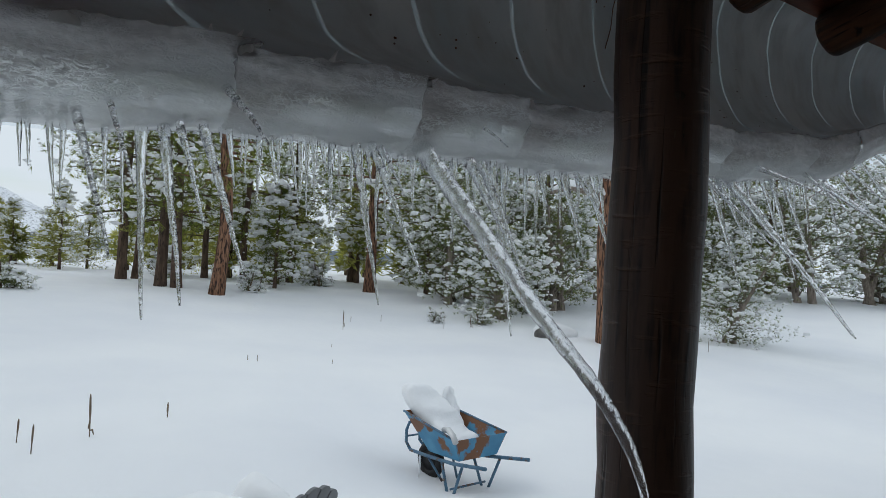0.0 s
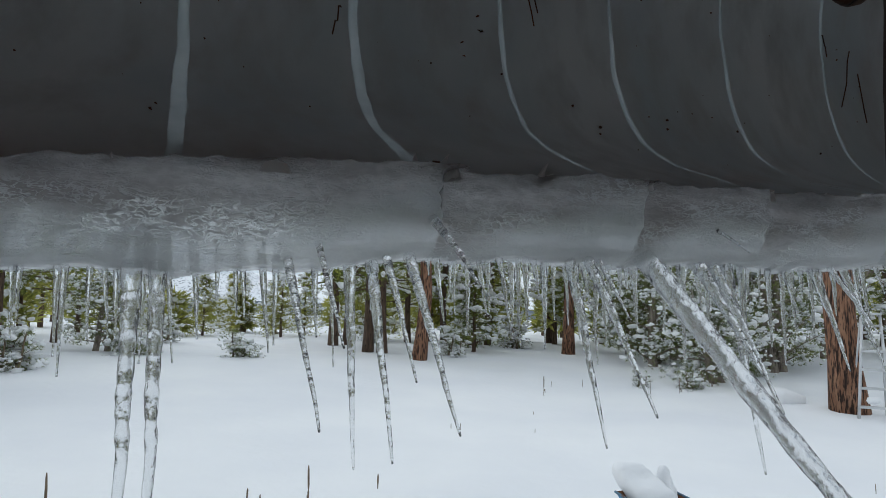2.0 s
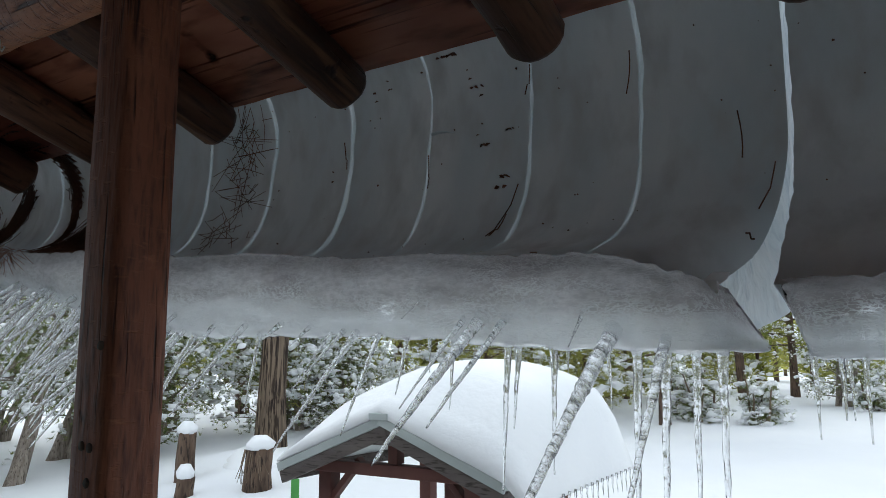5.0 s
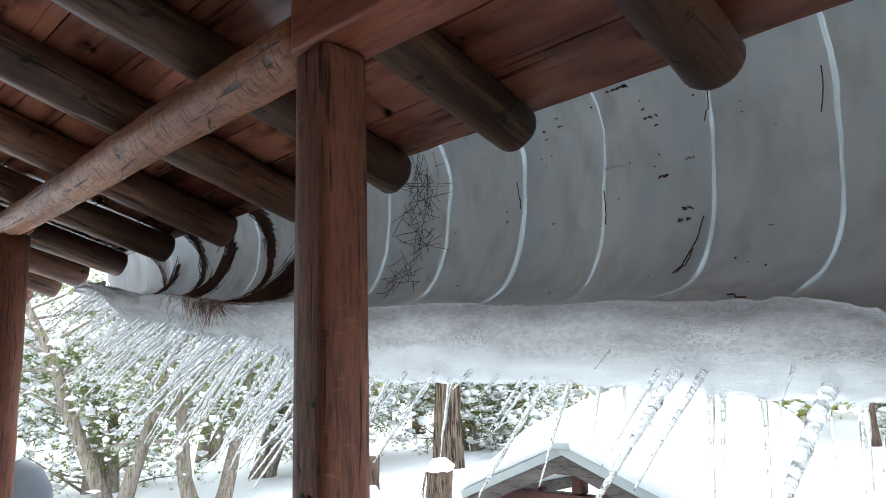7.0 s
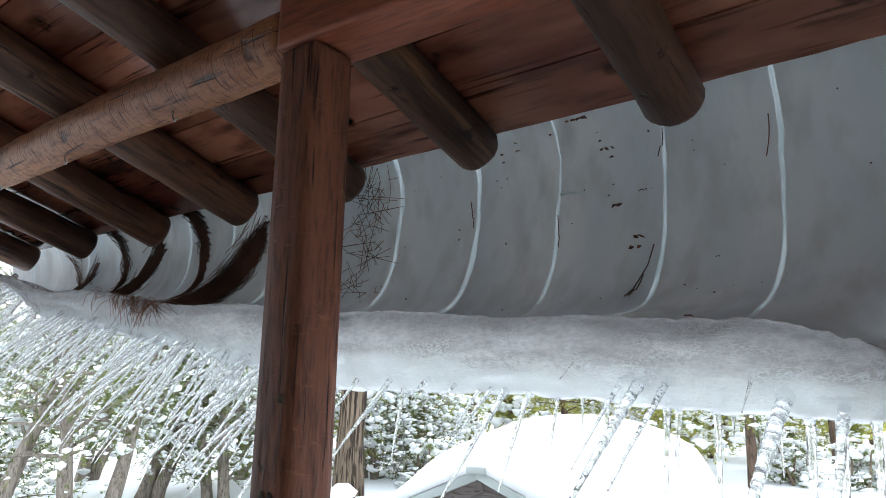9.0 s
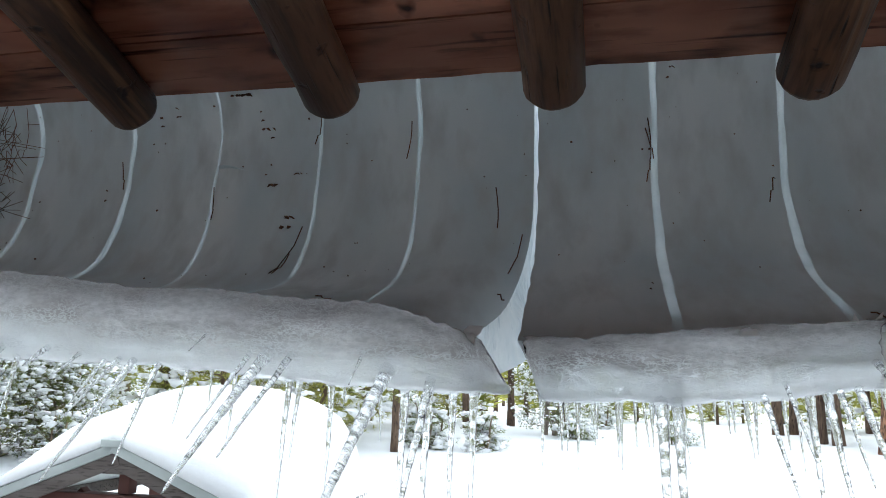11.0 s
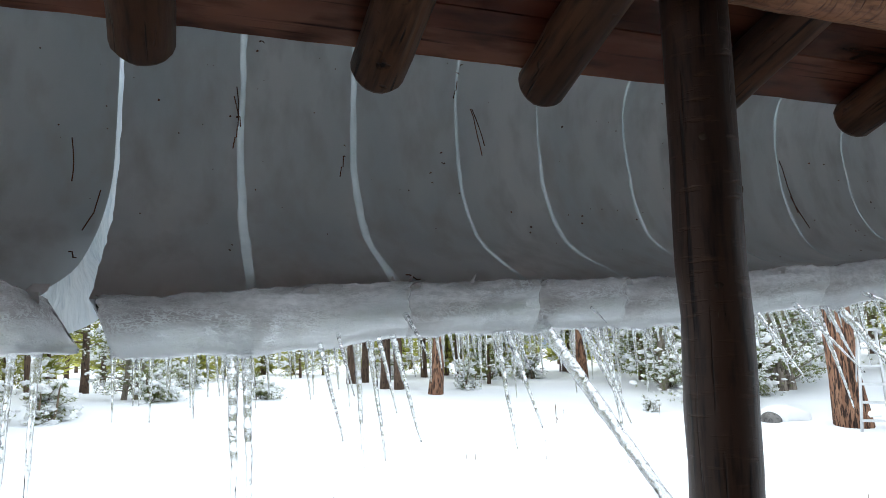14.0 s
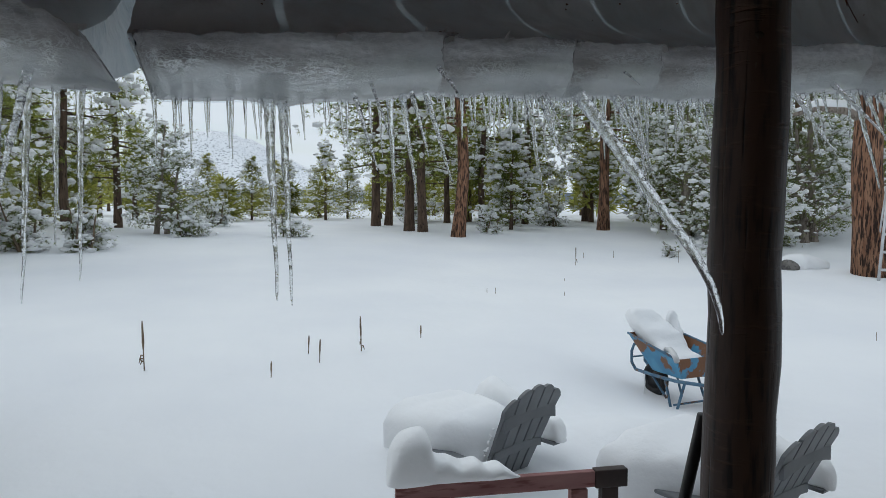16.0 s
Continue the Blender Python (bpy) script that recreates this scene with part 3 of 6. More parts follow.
RIM = [(-4.3, 2.42), (-3.9, 2.36), (-3.1, 2.21), (-1.95, 2.07), (-1.32, 2.005), (-0.73, 1.955), (-0.3, 1.925), (-0.08, 1.88), (0.06, 1.852), (0.7, 1.885), (1.4, 1.905), (1.9, 1.945), (2.3, 1.985), (3.0, 2.13), (3.6, 2.25)]
KEEL = [(-4.3, 2.36), (-3.77, 2.29), (-3.2, 2.09), (-2.3, 1.965), (-1.9, 1.88), (-1.4, 1.80), (-0.84, 1.79), (-0.4, 1.757), (0.05, 1.735), (0.4, 1.74), (0.76, 1.775), (1.4, 1.79), (1.96, 1.84), (2.4, 1.885), (3.0, 2.05), (3.6, 2.2)]
NP = 44


def rim_z(x):
    return lerp_table(RIM, x)


def keel_z(x):
    return lerp_table(KEEL, x)


def inner(x):
    """Section of the sheet's underside at x, from the roof down to the rim: (y, z) points."""
    d = rim_z(x) - 1.885
    a = min(d, 0.09)
    b = d - a
    y = 0.0 if x > 0.0 else 0.02
    c = [(0.85, 2.835), (1.20, 2.755), (1.40, 2.665), (1.463, 2.545), (1.459, 2.40 + 0.05 * b), (1.428, 2.235 - 0.1 * a + 0.35 * b), (1.350, 2.105 - 0.25 * a + 0.6 * b), (1.232, 2.018 - 0.1 * a + 0.8 * b), (1.090 + 0.5 * y, 1.948 + 0.45 * a + 0.92 * b), (0.965 + y, 1.886 + d)]
    return catmull(c, NP)


def outer(x):
    d = keel_z(x) - 1.76
    c = [(0.85, 3.18), (1.34, 3.04), (1.58, 2.84), (1.65, 2.58), (1.62, 2.31 + 0.15 * d), (1.53, 2.10 + 0.4 * d), (1.40, 1.945 + 0.65 * d), (1.25, 1.84 + 0.85 * d), (1.12, 1.780 + d), (1.04, 1.766 + d)]
    return catmull(c, NP)


SEAMS = [-4.62, -4.29, -3.96, -3.63, -3.30, -2.96, -2.63, -2.30, -1.96, -1.62, -1.27, -0.96, -0.62, -0.31, 0.03, 0.357, 0.685, 1.02, 1.31, 1.645, 1.98, 2.31, 2.64, 2.97, 3.30, 3.63, 3.96, 4.29, 4.62, 4.95, 5.28, 5.61, 5.94, 6.27, 6.6]


def far_end(k):
    """Ragged end of the sheet where its lower part has already fallen away."""
    return -4.95 + 0.92 * smoothstep(k / NP, 0.30, 0.80) + 0.05 * noise.noise(Vector((k * 0.35, 4, 2))) + 0.02 * noise.noise(Vector((k * 1.1, 4, 7)))


def seam_half(x, k):
    """Half width of a groove; it swells and thins along its way."""
    return 0.0048 + 0.0030 * noise.noise(Vector((x * 5, k * 0.16, 1))) + 0.0016 * noise.noise(Vector((x * 5, k * 0.8, 6))) + (0.004 if abs(x - 0.685) < 0.1 or abs(x - 0.357) < 0.1 or x < -1 else 0) + 0.004 * smoothstep(k / NP, 0.45, 0.85)


def sway(x, k):
    return 0.006 * noise.noise(Vector((x * 3, k * 0.16, 7))) + 0.004 * noise.noise(Vector((x * 9, k * 0.5, 2)))


def split_in(k):
    """Edge of the left block where it broke away along the groove."""
    return 0.028 - 0.075 * smoothstep(k / NP, 0.54, 0.92) - 0.05 * smoothstep(k / NP, 0.76, 1.0)


def rolled(x, k):
    """Share of the way from the underside to the outer face by which the broken margin rolls back."""
    q = min(1.0, max(0.0, (x - split_in(k) + 0.10) / 0.10))
    return 0.36 * q * q * smoothstep(k / NP, 0.50, 0.80)


def inner_rolled(x):
    return [(p[0] + (q[0] - p[0]) * rolled(x, k), p[1] + (q[1] - p[1]) * rolled(x, k)) for k, (p, q) in enumerate(zip(inner(x), outer(x)))]


def split_out(k):
    return 0.036 - 0.075 * smoothstep(k / NP, 0.74, 0.90) - 0.06 * smoothstep(k / NP, 0.74, 0.90)


def strip(bm, left, right, section, cols, lift=0.0, flip=False, ridge=0.0, k0=0, k1=NP):
    """A patch of the sheet between two edges left(k), right(k)."""
    rows = []
    for k in range(k0, k1 + 1):
        row = []
        for c in range(cols + 1):
            x = left(k) + (right(k) - left(k)) * c / cols
            y, z = section(x)[k]
            wv = 0.006 * noise.noise(Vector((x * 2.3, k * 0.12, 3))) + 0.0025 * noise.noise(Vector((x * 8, k * 0.4, 3)))
            up = ridge * (0.25 + math.sin(math.pi * c / cols)) if ridge else 0.0
            row.append(bm.verts.new((x, y + wv + lift - up, z + 0.5 * wv - 0.6 * up)))
        rows.append(row)
    for r0, r1 in zip(rows, rows[1:]):
        for c in range(cols):
            q = (r0[c], r0[c + 1], r1[c + 1], r1[c])
            bm.faces.new(q[::-1] if flip else q)
    return rows


sheet = thing("snow_sheet", "dense grey sheet of roof snow curled under the eave", "snow sheet")
for block, (xa, xb) in enumerate(((-4.95, 0.03), (0.03, 7.0))):
    edges = [s for s in SEAMS if xa + 0.05 < s < xb - 0.05]
    lefts = [None] + edges
    rights = edges + [None]
    for a, b in zip(lefts, rights):
        bm = bmesh.new()
        if a is None:
            le = far_end if block == 0 else (lambda k: 0.040 + 0.006 * noise.noise(Vector((k * 0.7, 0, 0))))
        else:
            le = lambda k, a=a: max(far_end(k), a + sway(a, k) + seam_half(a, k) - 0.0014)
        if b is None:
            ri = split_in if block == 0 else (lambda k: xb)
        else:
            ri = lambda k, b=b: max(far_end(k) + 0.001, b + sway(b, k) - seam_half(b, k) + 0.0014)
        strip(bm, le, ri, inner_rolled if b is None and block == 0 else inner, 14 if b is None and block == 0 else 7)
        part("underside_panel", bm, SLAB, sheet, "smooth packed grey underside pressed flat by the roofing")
    for s in edges:
        bm = bmesh.new()
        strip(bm, lambda k: max(far_end(k), s + sway(s, k) - seam_half(s, k)), lambda k: max(far_end(k) + 0.001, s + sway(s, k) + seam_half(s, k)), inner, 4, lift=0.0, ridge=0.0035)
        part("seam", bm, SEAM, sheet, "thin pale line of snow left by a roofing seam")
    bm = bmesh.new()
    cols = int((xb - xa) / 0.12)
    if block == 0:
        strip(bm, far_end, split_out, outer, cols, k1=16)
        part("top_snow", bm, SLAB_TOP, sheet, "white outer face of the curled snow")
        bm = bmesh.new()
        # unseen lower outer side, made clear so daylight reaches the rim's back
        strip(bm, far_end, split_out, outer, cols, k0=16)
        part("unseen_clear_side", bm, SHELL, sheet, "unseen clear outer face that lets light in behind the rim")
        bm = bmesh.new()
        rows = []
        for k in range(NP + 1):
            pi, po = inner_rolled(split_in(k))[k], outer(split_out(k))[k]
            row = []
            for c in range(9):
                f = c / 8
                x = split_in(k) + (split_out(k) - split_in(k)) * f + 0.010 * noise.noise(Vector((k * 0.5, f * 4, 0))) * (0 < f < 1)
                row.append(bm.verts.new((x, pi[0] + (po[0] - pi[0]) * f, pi[1] + (po[1] - pi[1]) * f)))
            rows.append(row)
        for r0, r1 in zip(rows, rows[1:]):
            for c in range(8):
                bm.faces.new((r0[c], r0[c + 1], r1[c + 1], r1[c]))
        part("broken_edge", bm, CRACK, sheet, "pale torn face of the crack through the snow")
    else:
        strip(bm, lambda k: 0.044, lambda k: xb, outer, cols, k1=16)
        part("top_snow", bm, SLAB_TOP, sheet, "white outer face of the curled snow")
        bm = bmesh.new()
        # same unseen clear side on the right block, to let light in
        strip(bm, lambda k: 0.044 + 0.06 * smoothstep(k / NP, 0.72, 0.92), lambda k: xb, outer, cols, k0=16)
        part("unseen_clear_side", bm, SHELL, sheet, "unseen clear outer face that lets light in behind the rim")
        bm = bmesh.new()
        rows = []
        for k in range(NP + 1):
            pi, po = inner(0.04)[k], outer(0.044)[k]
            rows.append([bm.verts.new((0.040 + (0.004 + 0.06 * smoothstep(k / NP, 0.72, 0.92)) * f + 0.006 * noise.noise(Vector((k * 0.7, f * 3, 0))), pi[0] + (po[0] - pi[0]) * f, pi[1] + (po[1] - pi[1]) * f)) for f in (0, 0.25, 0.5, 0.75, 1)])
        for r0, r1 in zip(rows, rows[1:]):
            for c in range(4):
                bm.faces.new((r0[c], r0[c + 1], r1[c + 1], r1[c]))
        part("broken_edge", bm, CRACK, sheet, "pale torn face of the crack through the snow")
# end walls of the sheet and the snow still lying on the roof
for end in (far_end, lambda k: 7.0):
    bm = bmesh.new()
    rows = []
    for k in range(NP + 1):
        p, q = inner(end(k))[k], outer(end(k))[k]
        rows.append([bm.verts.new((end(k) + 0.02 * noise.noise(Vector((k * 0.6, f * 3, end(k)))) * (0 < f < 1), p[0] + (q[0] - p[0]) * f, p[1] + (q[1] - p[1]) * f)) for f in (0, 0.33, 0.66, 1)])
    for r0, r1 in zip(rows, rows[1:]):
        for c in range(3):
            bm.faces.new((r0[c], r0[c + 1], r1[c + 1], r1[c]))
    part("end_face", bm, CRACK, sheet)
bm = bmesh.new()
rows = []
for i in range(40):
    x = -6.6 + 13.9 * i / 39
    prof = [(1.20 if -4.9 < x < 7.0 else 1.40, 2.70), (0.86, 3.175), (0.3, 3.32), (-0.8, 3.66), (-2.6, 4.2)]
    if not -4.9 < x < 7.0:
        prof[0] = (1.36, 2.68)
    rows.append([bm.verts.new((x, y, z + 0.03 * noise.noise(Vector((x, y, 2))))) for y, z in prof])
for r0, r1 in zip(rows, rows[1:]):
    for c in range(4):
        bm.faces.new((r0[c], r0[c + 1], r1[c + 1], r1[c]))
single("roof_snow", bm, SLAB_TOP, "thick layer of snow lying on the porch roof", "roof snow")


# ---- glazed rim of ice along the lower edge ----
TEARS = [(0.698, 1.0), (1.024, 0.85), (1.268, 0.5), (1.556, 0.7), (1.93, 0.5), (2.35, 0.4)]     # where the rim is torn, and how far it stands out there


def pushed(x):
    """How far the face of the rim stands out towards the house: it swells up to each tear and drops back after it."""
    return max(w * smoothstep(x, t - 0.26, t) * (1 - smoothstep(x, t - 0.004, t + 0.010)) for t, w in TEARS)


def notch_shade(x):
    """Shade painted just beyond each tear, for the dark notch there."""
    return max(0.30 * w * smoothstep(x, t + 0.002, t + 0.010) * (1 - smoothstep(x, t + 0.02, t + 0.13)) for t, w in TEARS)


def lip_section(x):
    """Open section of the rim: over the top edge, down its glazed face, round the keel and back inside the snow."""
    flare = pushed(x)
    zu, zb = rim_z(x), keel_z(x) - 0.005 * smoothstep(x, 0.0, 0.1)
    calm = 1.0 if x > 0 else 0.35
    jag = 0.0035 * noise.noise(Vector((x * 60, 0, 0))) + 0.0045 * noise.noise(Vector((x * 25, 6, 0))) + 0.008 * calm * noise.noise(Vector((x * 9, 3, 0)))
    sag = 0.010 * noise.noise(Vector((x * 10, 8, 0))) + 0.005 * noise.noise(Vector((x * 26, 8, 4)))
    o = -0.030 * flare + 0.010 * noise.noise(Vector((x * 5, 1, 0)))
    h = zu - zb
    up = 0.001 * flare + jag
    face = catmull([(0.990 + o, zu + 0.002), (0.958 + o, zu + 0.010 + up), (0.944 + o, zu + 0.004 + up), (0.940 + o, zu - 0.16 * h), (0.936 + 0.8 * o, zu - 0.36 * h), (0.946 + 0.4 * o, zu - 0.55 * h),
                    (0.958, zb + 0.26 * h), (0.975, zb + 0.11 * h), (1.0, zb + 0.004 + sag), (1.035, zb + 0.002 + sag)], 38)
    return [(1.07, zu - 0.006)] + face + [(1.055, zb + 0.010)]


def ripple(x, j):
    """Frozen ripples on the face: long low swells and short slanting wavelets in patches."""
    band = smoothstep(j, 2 if x > 0 else 6, 8 if x > 0 else 15) * (1 - smoothstep(j, 26, 36))
    p = Vector((x * 26 + j * 0.25, j * 0.62, 3.0))
    wavelet = 0.55 - abs(noise.noise(p)) - 0.6 * abs(noise.noise(p * 2.1 + Vector((0, 0, 7))))
    patch = 0.25 + 1.5 * max(0.0, noise.noise(Vector((x * 6, j * 0.12, 7))) + 0.25)
    swell = 0.008 * noise.noise(Vector((x * 7, j * 0.16, 20))) + 0.004 * noise.noise(Vector((x * 17, j * 0.3, 21)))
    return band * (1.2 * swell - 0.0058 * patch * wavelet)


def fold(x, j):
    """Shift along the eave that makes the rim's skin jut out past each tear and fold back under itself, ragged along the fold."""
    v, dx = j / 24, 0.0
    if v < 1.3:
        for n_, (t, w) in enumerate(TEARS):
            if t - 0.07 < x < t + 0.012:
                ragged = 0.040 * math.exp(-((v - 0.20) / 0.14) ** 2) + 0.006 - 0.012 * math.exp(-((v - 0.62) / 0.18) ** 2) + 0.010 * noise.noise(Vector((v * 6, n_ * 3.7, 0))) + 0.006 * noise.noise(Vector((v * 17, n_ * 3.7, 3)))
                dx += w * ragged * (1 - smoothstep(v, 0.8, 1.3)) * smoothstep(x, t - 0.07, t) * (1 - smoothstep(x, t + 0.0005, t + 0.012))
    return dx


def lip_run(xa, xb, step, left_end, right_end):
    xs = {xa + (xb - xa) * i / int((xb - xa) / step) for i in range(int((xb - xa) / step) + 1)}
    xs |= {t + 0.0015 * i for t, _ in TEARS for i in range(-6, 10) if xa < t - 0.02 and t + 0.02 < xb}
    xs = sorted(xs)
    n = len(xs) - 1
    verts, faces, shade_level, m = [], [], [], 0
    for i, x in enumerate(xs):
        sec = lip_section(x)
        m = len(sec)
        cy, cz = 1.10, 0.5 * (rim_z(x) + keel_z(x)) + 0.01
        f = max(0.0, (x - (xb - 0.12)) / 0.12) if right_end else max(0.0, (xa + 0.05 - x) / 0.05) if left_end else 0.0
        rnd = (1.0 - math.sqrt(max(0.0, 1 - f * f))) * (1.0 if right_end else 0.35)
        for j, (y, z) in enumerate(sec):
            # painted tone: paler up to each tear, shaded just past it
            shade_level.append((z - keel_z(x)) / (rim_z(x) - keel_z(x)) - 0.50 * pushed(x) + notch_shade(x))
            top = 1.0 - min(1.0, j / 30)
            y, z = y + (cy - y) * rnd * (0.55 + 0.30 * top), z + (cz - z) * rnd * 0.18 * (1 - top)
            k = ripple(x, j)
            y -= k
            z += 0.3 * k
            xe = x + fold(x, j) + 0.004 * f * noise.noise(Vector((j * 0.5, x, 4)))
            if right_end:
                xe -= 0.094 * smoothstep(x, xb - 0.2, xb) * top
            if left_end:
                xe += 0.045 * (1 - top) * (1 - smoothstep(x, xa, xa + 0.16))
            verts.append((xe, y, z))
        if i:
            a, b = (i - 1) * m, i * m
            faces += [(a + j, a + j + 1, b + j + 1, b + j) for j in range(m - 1)]
    faces += [tuple(range(m)), tuple(range(n * m + m - 1, n * m - 1, -1))]
    me = arrays_mesh("ice_rim", verts, faces)
    me.attributes.new("shade_level", 'FLOAT', 'POINT').data.foreach_set("value", shade_level)     # height over the keel, as a share of the rim's, bent at tears; drives the painted shade
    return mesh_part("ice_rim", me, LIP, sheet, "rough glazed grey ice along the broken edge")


lip_run(-3.98, -2.50, 0.016, False, False)
lip_run(-2.505, 0.012, 0.0065, False, True)
lip_run(0.034, 2.60, 0.0065, True, False)
lip_run(2.595, 6.95, 0.03, False, False)


# clear ice closing the bottom of the rim, left clear to pass light inside
for xa, xb in ((-3.95, -0.03), (0.085, 6.9)):
    n = int((xb - xa) / 0.012)
    rows, bm = [], bmesh.new()
    for i in range(n + 1):
        x = xa + (xb - xa) * i / n
        y0, z0 = lip_section(x)[-2]
        wv = [0.004 * noise.noise(Vector((x * 14, q, 3))) for q in (0, 1, 2, 3)]
        rows.append([bm.verts.new(p) for p in ((x, y0 - 0.012, z0 + 0.001), (x, y0 + 0.012, z0 - 0.002 + wv[0]), (x, y0 + 0.026, z0 + wv[1]), (x, y0 + 0.040, z0 + 0.002 + wv[2]), (x, y0 + 0.055, z0 + 0.008 + wv[3]))])
    for r0, r1 in zip(rows, rows[1:]):
        for c in range(4):
            bm.faces.new((r0[c], r0[c + 1], r1[c + 1], r1[c]))
    part("ice_keel", bm, SHELL, sheet, "smooth clear ice along the bottom of the rim")
# unseen sheet of white snow added behind the rim to dim its upper part
for xa, xb in ((-3.9, -0.055), (0.095, 6.9)):
    n = int((xb - xa) / 0.04)
    rows, bm = [], bmesh.new()
    for i in range(n + 1):
        x = xa + (xb - xa) * i / n
        h = rim_z(x) - keel_z(x)
        low = 0.80 + 0.14 * noise.noise(Vector((x * 4, 2, 0))) + 0.05 * noise.noise(Vector((x * 15, 2, 5)))
        sec = [(y + 0.03, z - 0.035) for y, z in (inner(x)[k] for k in (40, 41))]
        rows.append([bm.verts.new((x, y, z)) for y, z in sec + [(1.005, rim_z(x) - 0.014), (0.990, rim_z(x) - 0.05 * h), (0.998, keel_z(x) + (low - 0.12) * h)]])
    for r0, r1 in zip(rows, rows[1:]):
        for c in range(4):
            bm.faces.new((r0[c], r0[c + 1], r1[c + 1], r1[c]))
    part("snow_core", bm, CORE, sheet)
# small upright shards torn from the rim
def shard(x, h, w, tilt, seed):
    bm = bmesh.new()
    rng = random.Random(seed)
    z = rim_z(x) + 0.002
    pts = [(-w, -0.012), (-w * 0.75, h * rng.uniform(0.05, 0.25)), (-w * 0.3 + 0.4 * tilt * h, h * rng.uniform(0.45, 0.7)), (tilt * h, h), (w * 0.15 + 0.4 * tilt * h, h * rng.uniform(0.35, 0.6)), (w * 0.7, h * rng.uniform(0.05, 0.2)), (w, -0.012)]
    front = [bm.verts.new((x + px, 0.943 - 0.25 * max(0, pz), z + pz)) for px, pz in pts]
    back = [bm.verts.new((x + px * 0.8, 0.953 - 0.25 * max(0, pz), z + pz * 0.92)) for px, pz in pts]
    mid = bm.verts.new((x + 0.1 * tilt * h, 0.940, z + h * 0.3))
    for a, b in zip(range(6), range(1, 7)):
        bm.faces.new((front[a], front[b], mid))
        bm.faces.new((front[a], back[a], back[b], front[b]))
    bm.faces.new((front[6], front[0], mid))
    bm.faces.new(back)
    part("ice_shard", bm, CORE, sheet, "small torn upright chip of ice", smooth=False)


for n_, (x, h, w, tilt) in enumerate(((0.704, 0.034, 0.012, 0.3), (0.668, 0.030, 0.016, -0.2), (0.684, 0.018, 0.024, 0.1), (0.722, 0.020, 0.012, 0.8), (1.044, 0.012, 0.012, 1.4), (1.578, 0.018, 0.014, 0.8), (1.285, 0.010, 0.012, 0.9), (0.857, 0.034, 0.011, 0.35), (0.870, 0.016, 0.018, 0.5), (1.030, 0.020, 0.018, 0.9), (1.40, 0.016, 0.014, 0.5), (0.29, 0.012, 0.006, 0), (1.78, 0.012, 0.012, 0.4), (1.21, 0.008, 0.02, 0), (0.48, 0.007, 0.02, 0.3))):
    shard(x, 0.75 * h, w, tilt, n_)


# ---- icicles ----
def icicle(x, length, lean=0.0, side=0.0, r=0.007, up=0.0, flat=1.0, seed=None):
    """Hangs from the rim at x; lean: degrees towards the house, side: degrees along the eave, up: how far above the keel it grows."""
    seed = seed if seed is not None else x * 17 + length * 31 + lean
    z = keel_z(x) + 0.012 + up
    y = 1.0 - min(0.05, up)
    if lean > 25:
        y += 0.008
    d = Vector((math.tan(radians(side)), -math.tan(radians(lean)), -1)).normalized()
    n = max(14, int(length / 0.0055))
    pts, rad = [], []
    for i in range(-1, n + 1):
        s = max(0.0, i / n)
        p = Vector((x, y, z)) + d * (length * (i / n if i >= 0 else -0.03 / length))
        bend = (0.16 if length > 0.7 else 0.035) * length * s ** 2.4 if lean > 25 else 0.0
        p += Vector((0.0022 * noise.noise(Vector((s * length * 14, seed, 0))), 0.0022 * noise.noise(Vector((s * length * 14, seed, 9))), -bend))
        ripple_ = 1 + 0.03 * math.sin(i * 1.6 + 2 * noise.noise(Vector((i * 0.2, seed, 1)))) + 0.20 * noise.noise(Vector((i * 0.35, seed, 3)))
        root_flare = 1 + 0.3 * math.exp(-s * length / 0.02)
        pts.append(p)
        rad.append(max(0.0012, 1.03 * r * (1 - 0.80 * s ** 1.1) * ripple_ * root_flare * (1 if s < 0.985 else 0.55)))
    bm = tube(pts, rad, 8, wob=0.10, seed=seed)
    ob = single("icicle", bm, ICE, "clear rippled icicle hanging straight down" if abs(lean) < 15 else "clear icicle tilted towards the house by the curling snow", "icicle", "icicles along the rim")
    return ob


# straight ones on the left block, from the crack outwards
for x, l, side, r in ((-0.055, 0.40, -1, 0.0085), (-0.10, 0.33, -1, 0.008), (-0.152, 0.45, -2, 0.0095), (-0.205, 0.40, -1, 0.009), (-0.34, 0.06, 0, 0.004), (-0.37, 0.25, 0, 0.0075), (-0.445, 0.17, -4, 0.0065), (-0.47, 0.29, -2, 0.0075), (-0.60, 0.15, -3, 0.005), (-0.26, 0.12, 2, 0.005), (-0.66, 0.08, 0, 0.004)):
    icicle(x, l, 3, side, r)
# tilted ones on the left block
for x, l, lean, r, up in ((-0.14, 0.42, 46, 0.0105, 0.03), (-0.235, 0.56, 58, 0.0155, 0.035), (-0.29, 0.10, 50, 0.004, 0.06), (-0.45, 0.34, 58, 0.008, 0.05), (-0.505, 0.43, 57, 0.013, 0.05), (-0.55, 0.28, 55, 0.006, 0.045), (-0.65, 0.09, 60, 0.003, 0.08), (-0.72, 0.14, 19, 0.0055, 0.0), (-0.79, 0.26, 33, 0.0065, 0.01), (-0.85, 0.36, 48, 0.0085, 0.012), (-0.885, 0.23, 54, 0.006, 0.015), (-0.93, 0.16, 48, 0.0055, 0.01), (-0.99, 0.10, 58, 0.005, 0.02), (-1.07, 0.10, 60, 0.008, 0.03), (-1.17, 0.21, 13, 0.006, 0.01), (-1.20, 0.31, 47, 0.008, 0.03), (-1.32, 0.16, 46, 0.007, 0.03)):
    icicle(x, l, lean, 0, r, up)
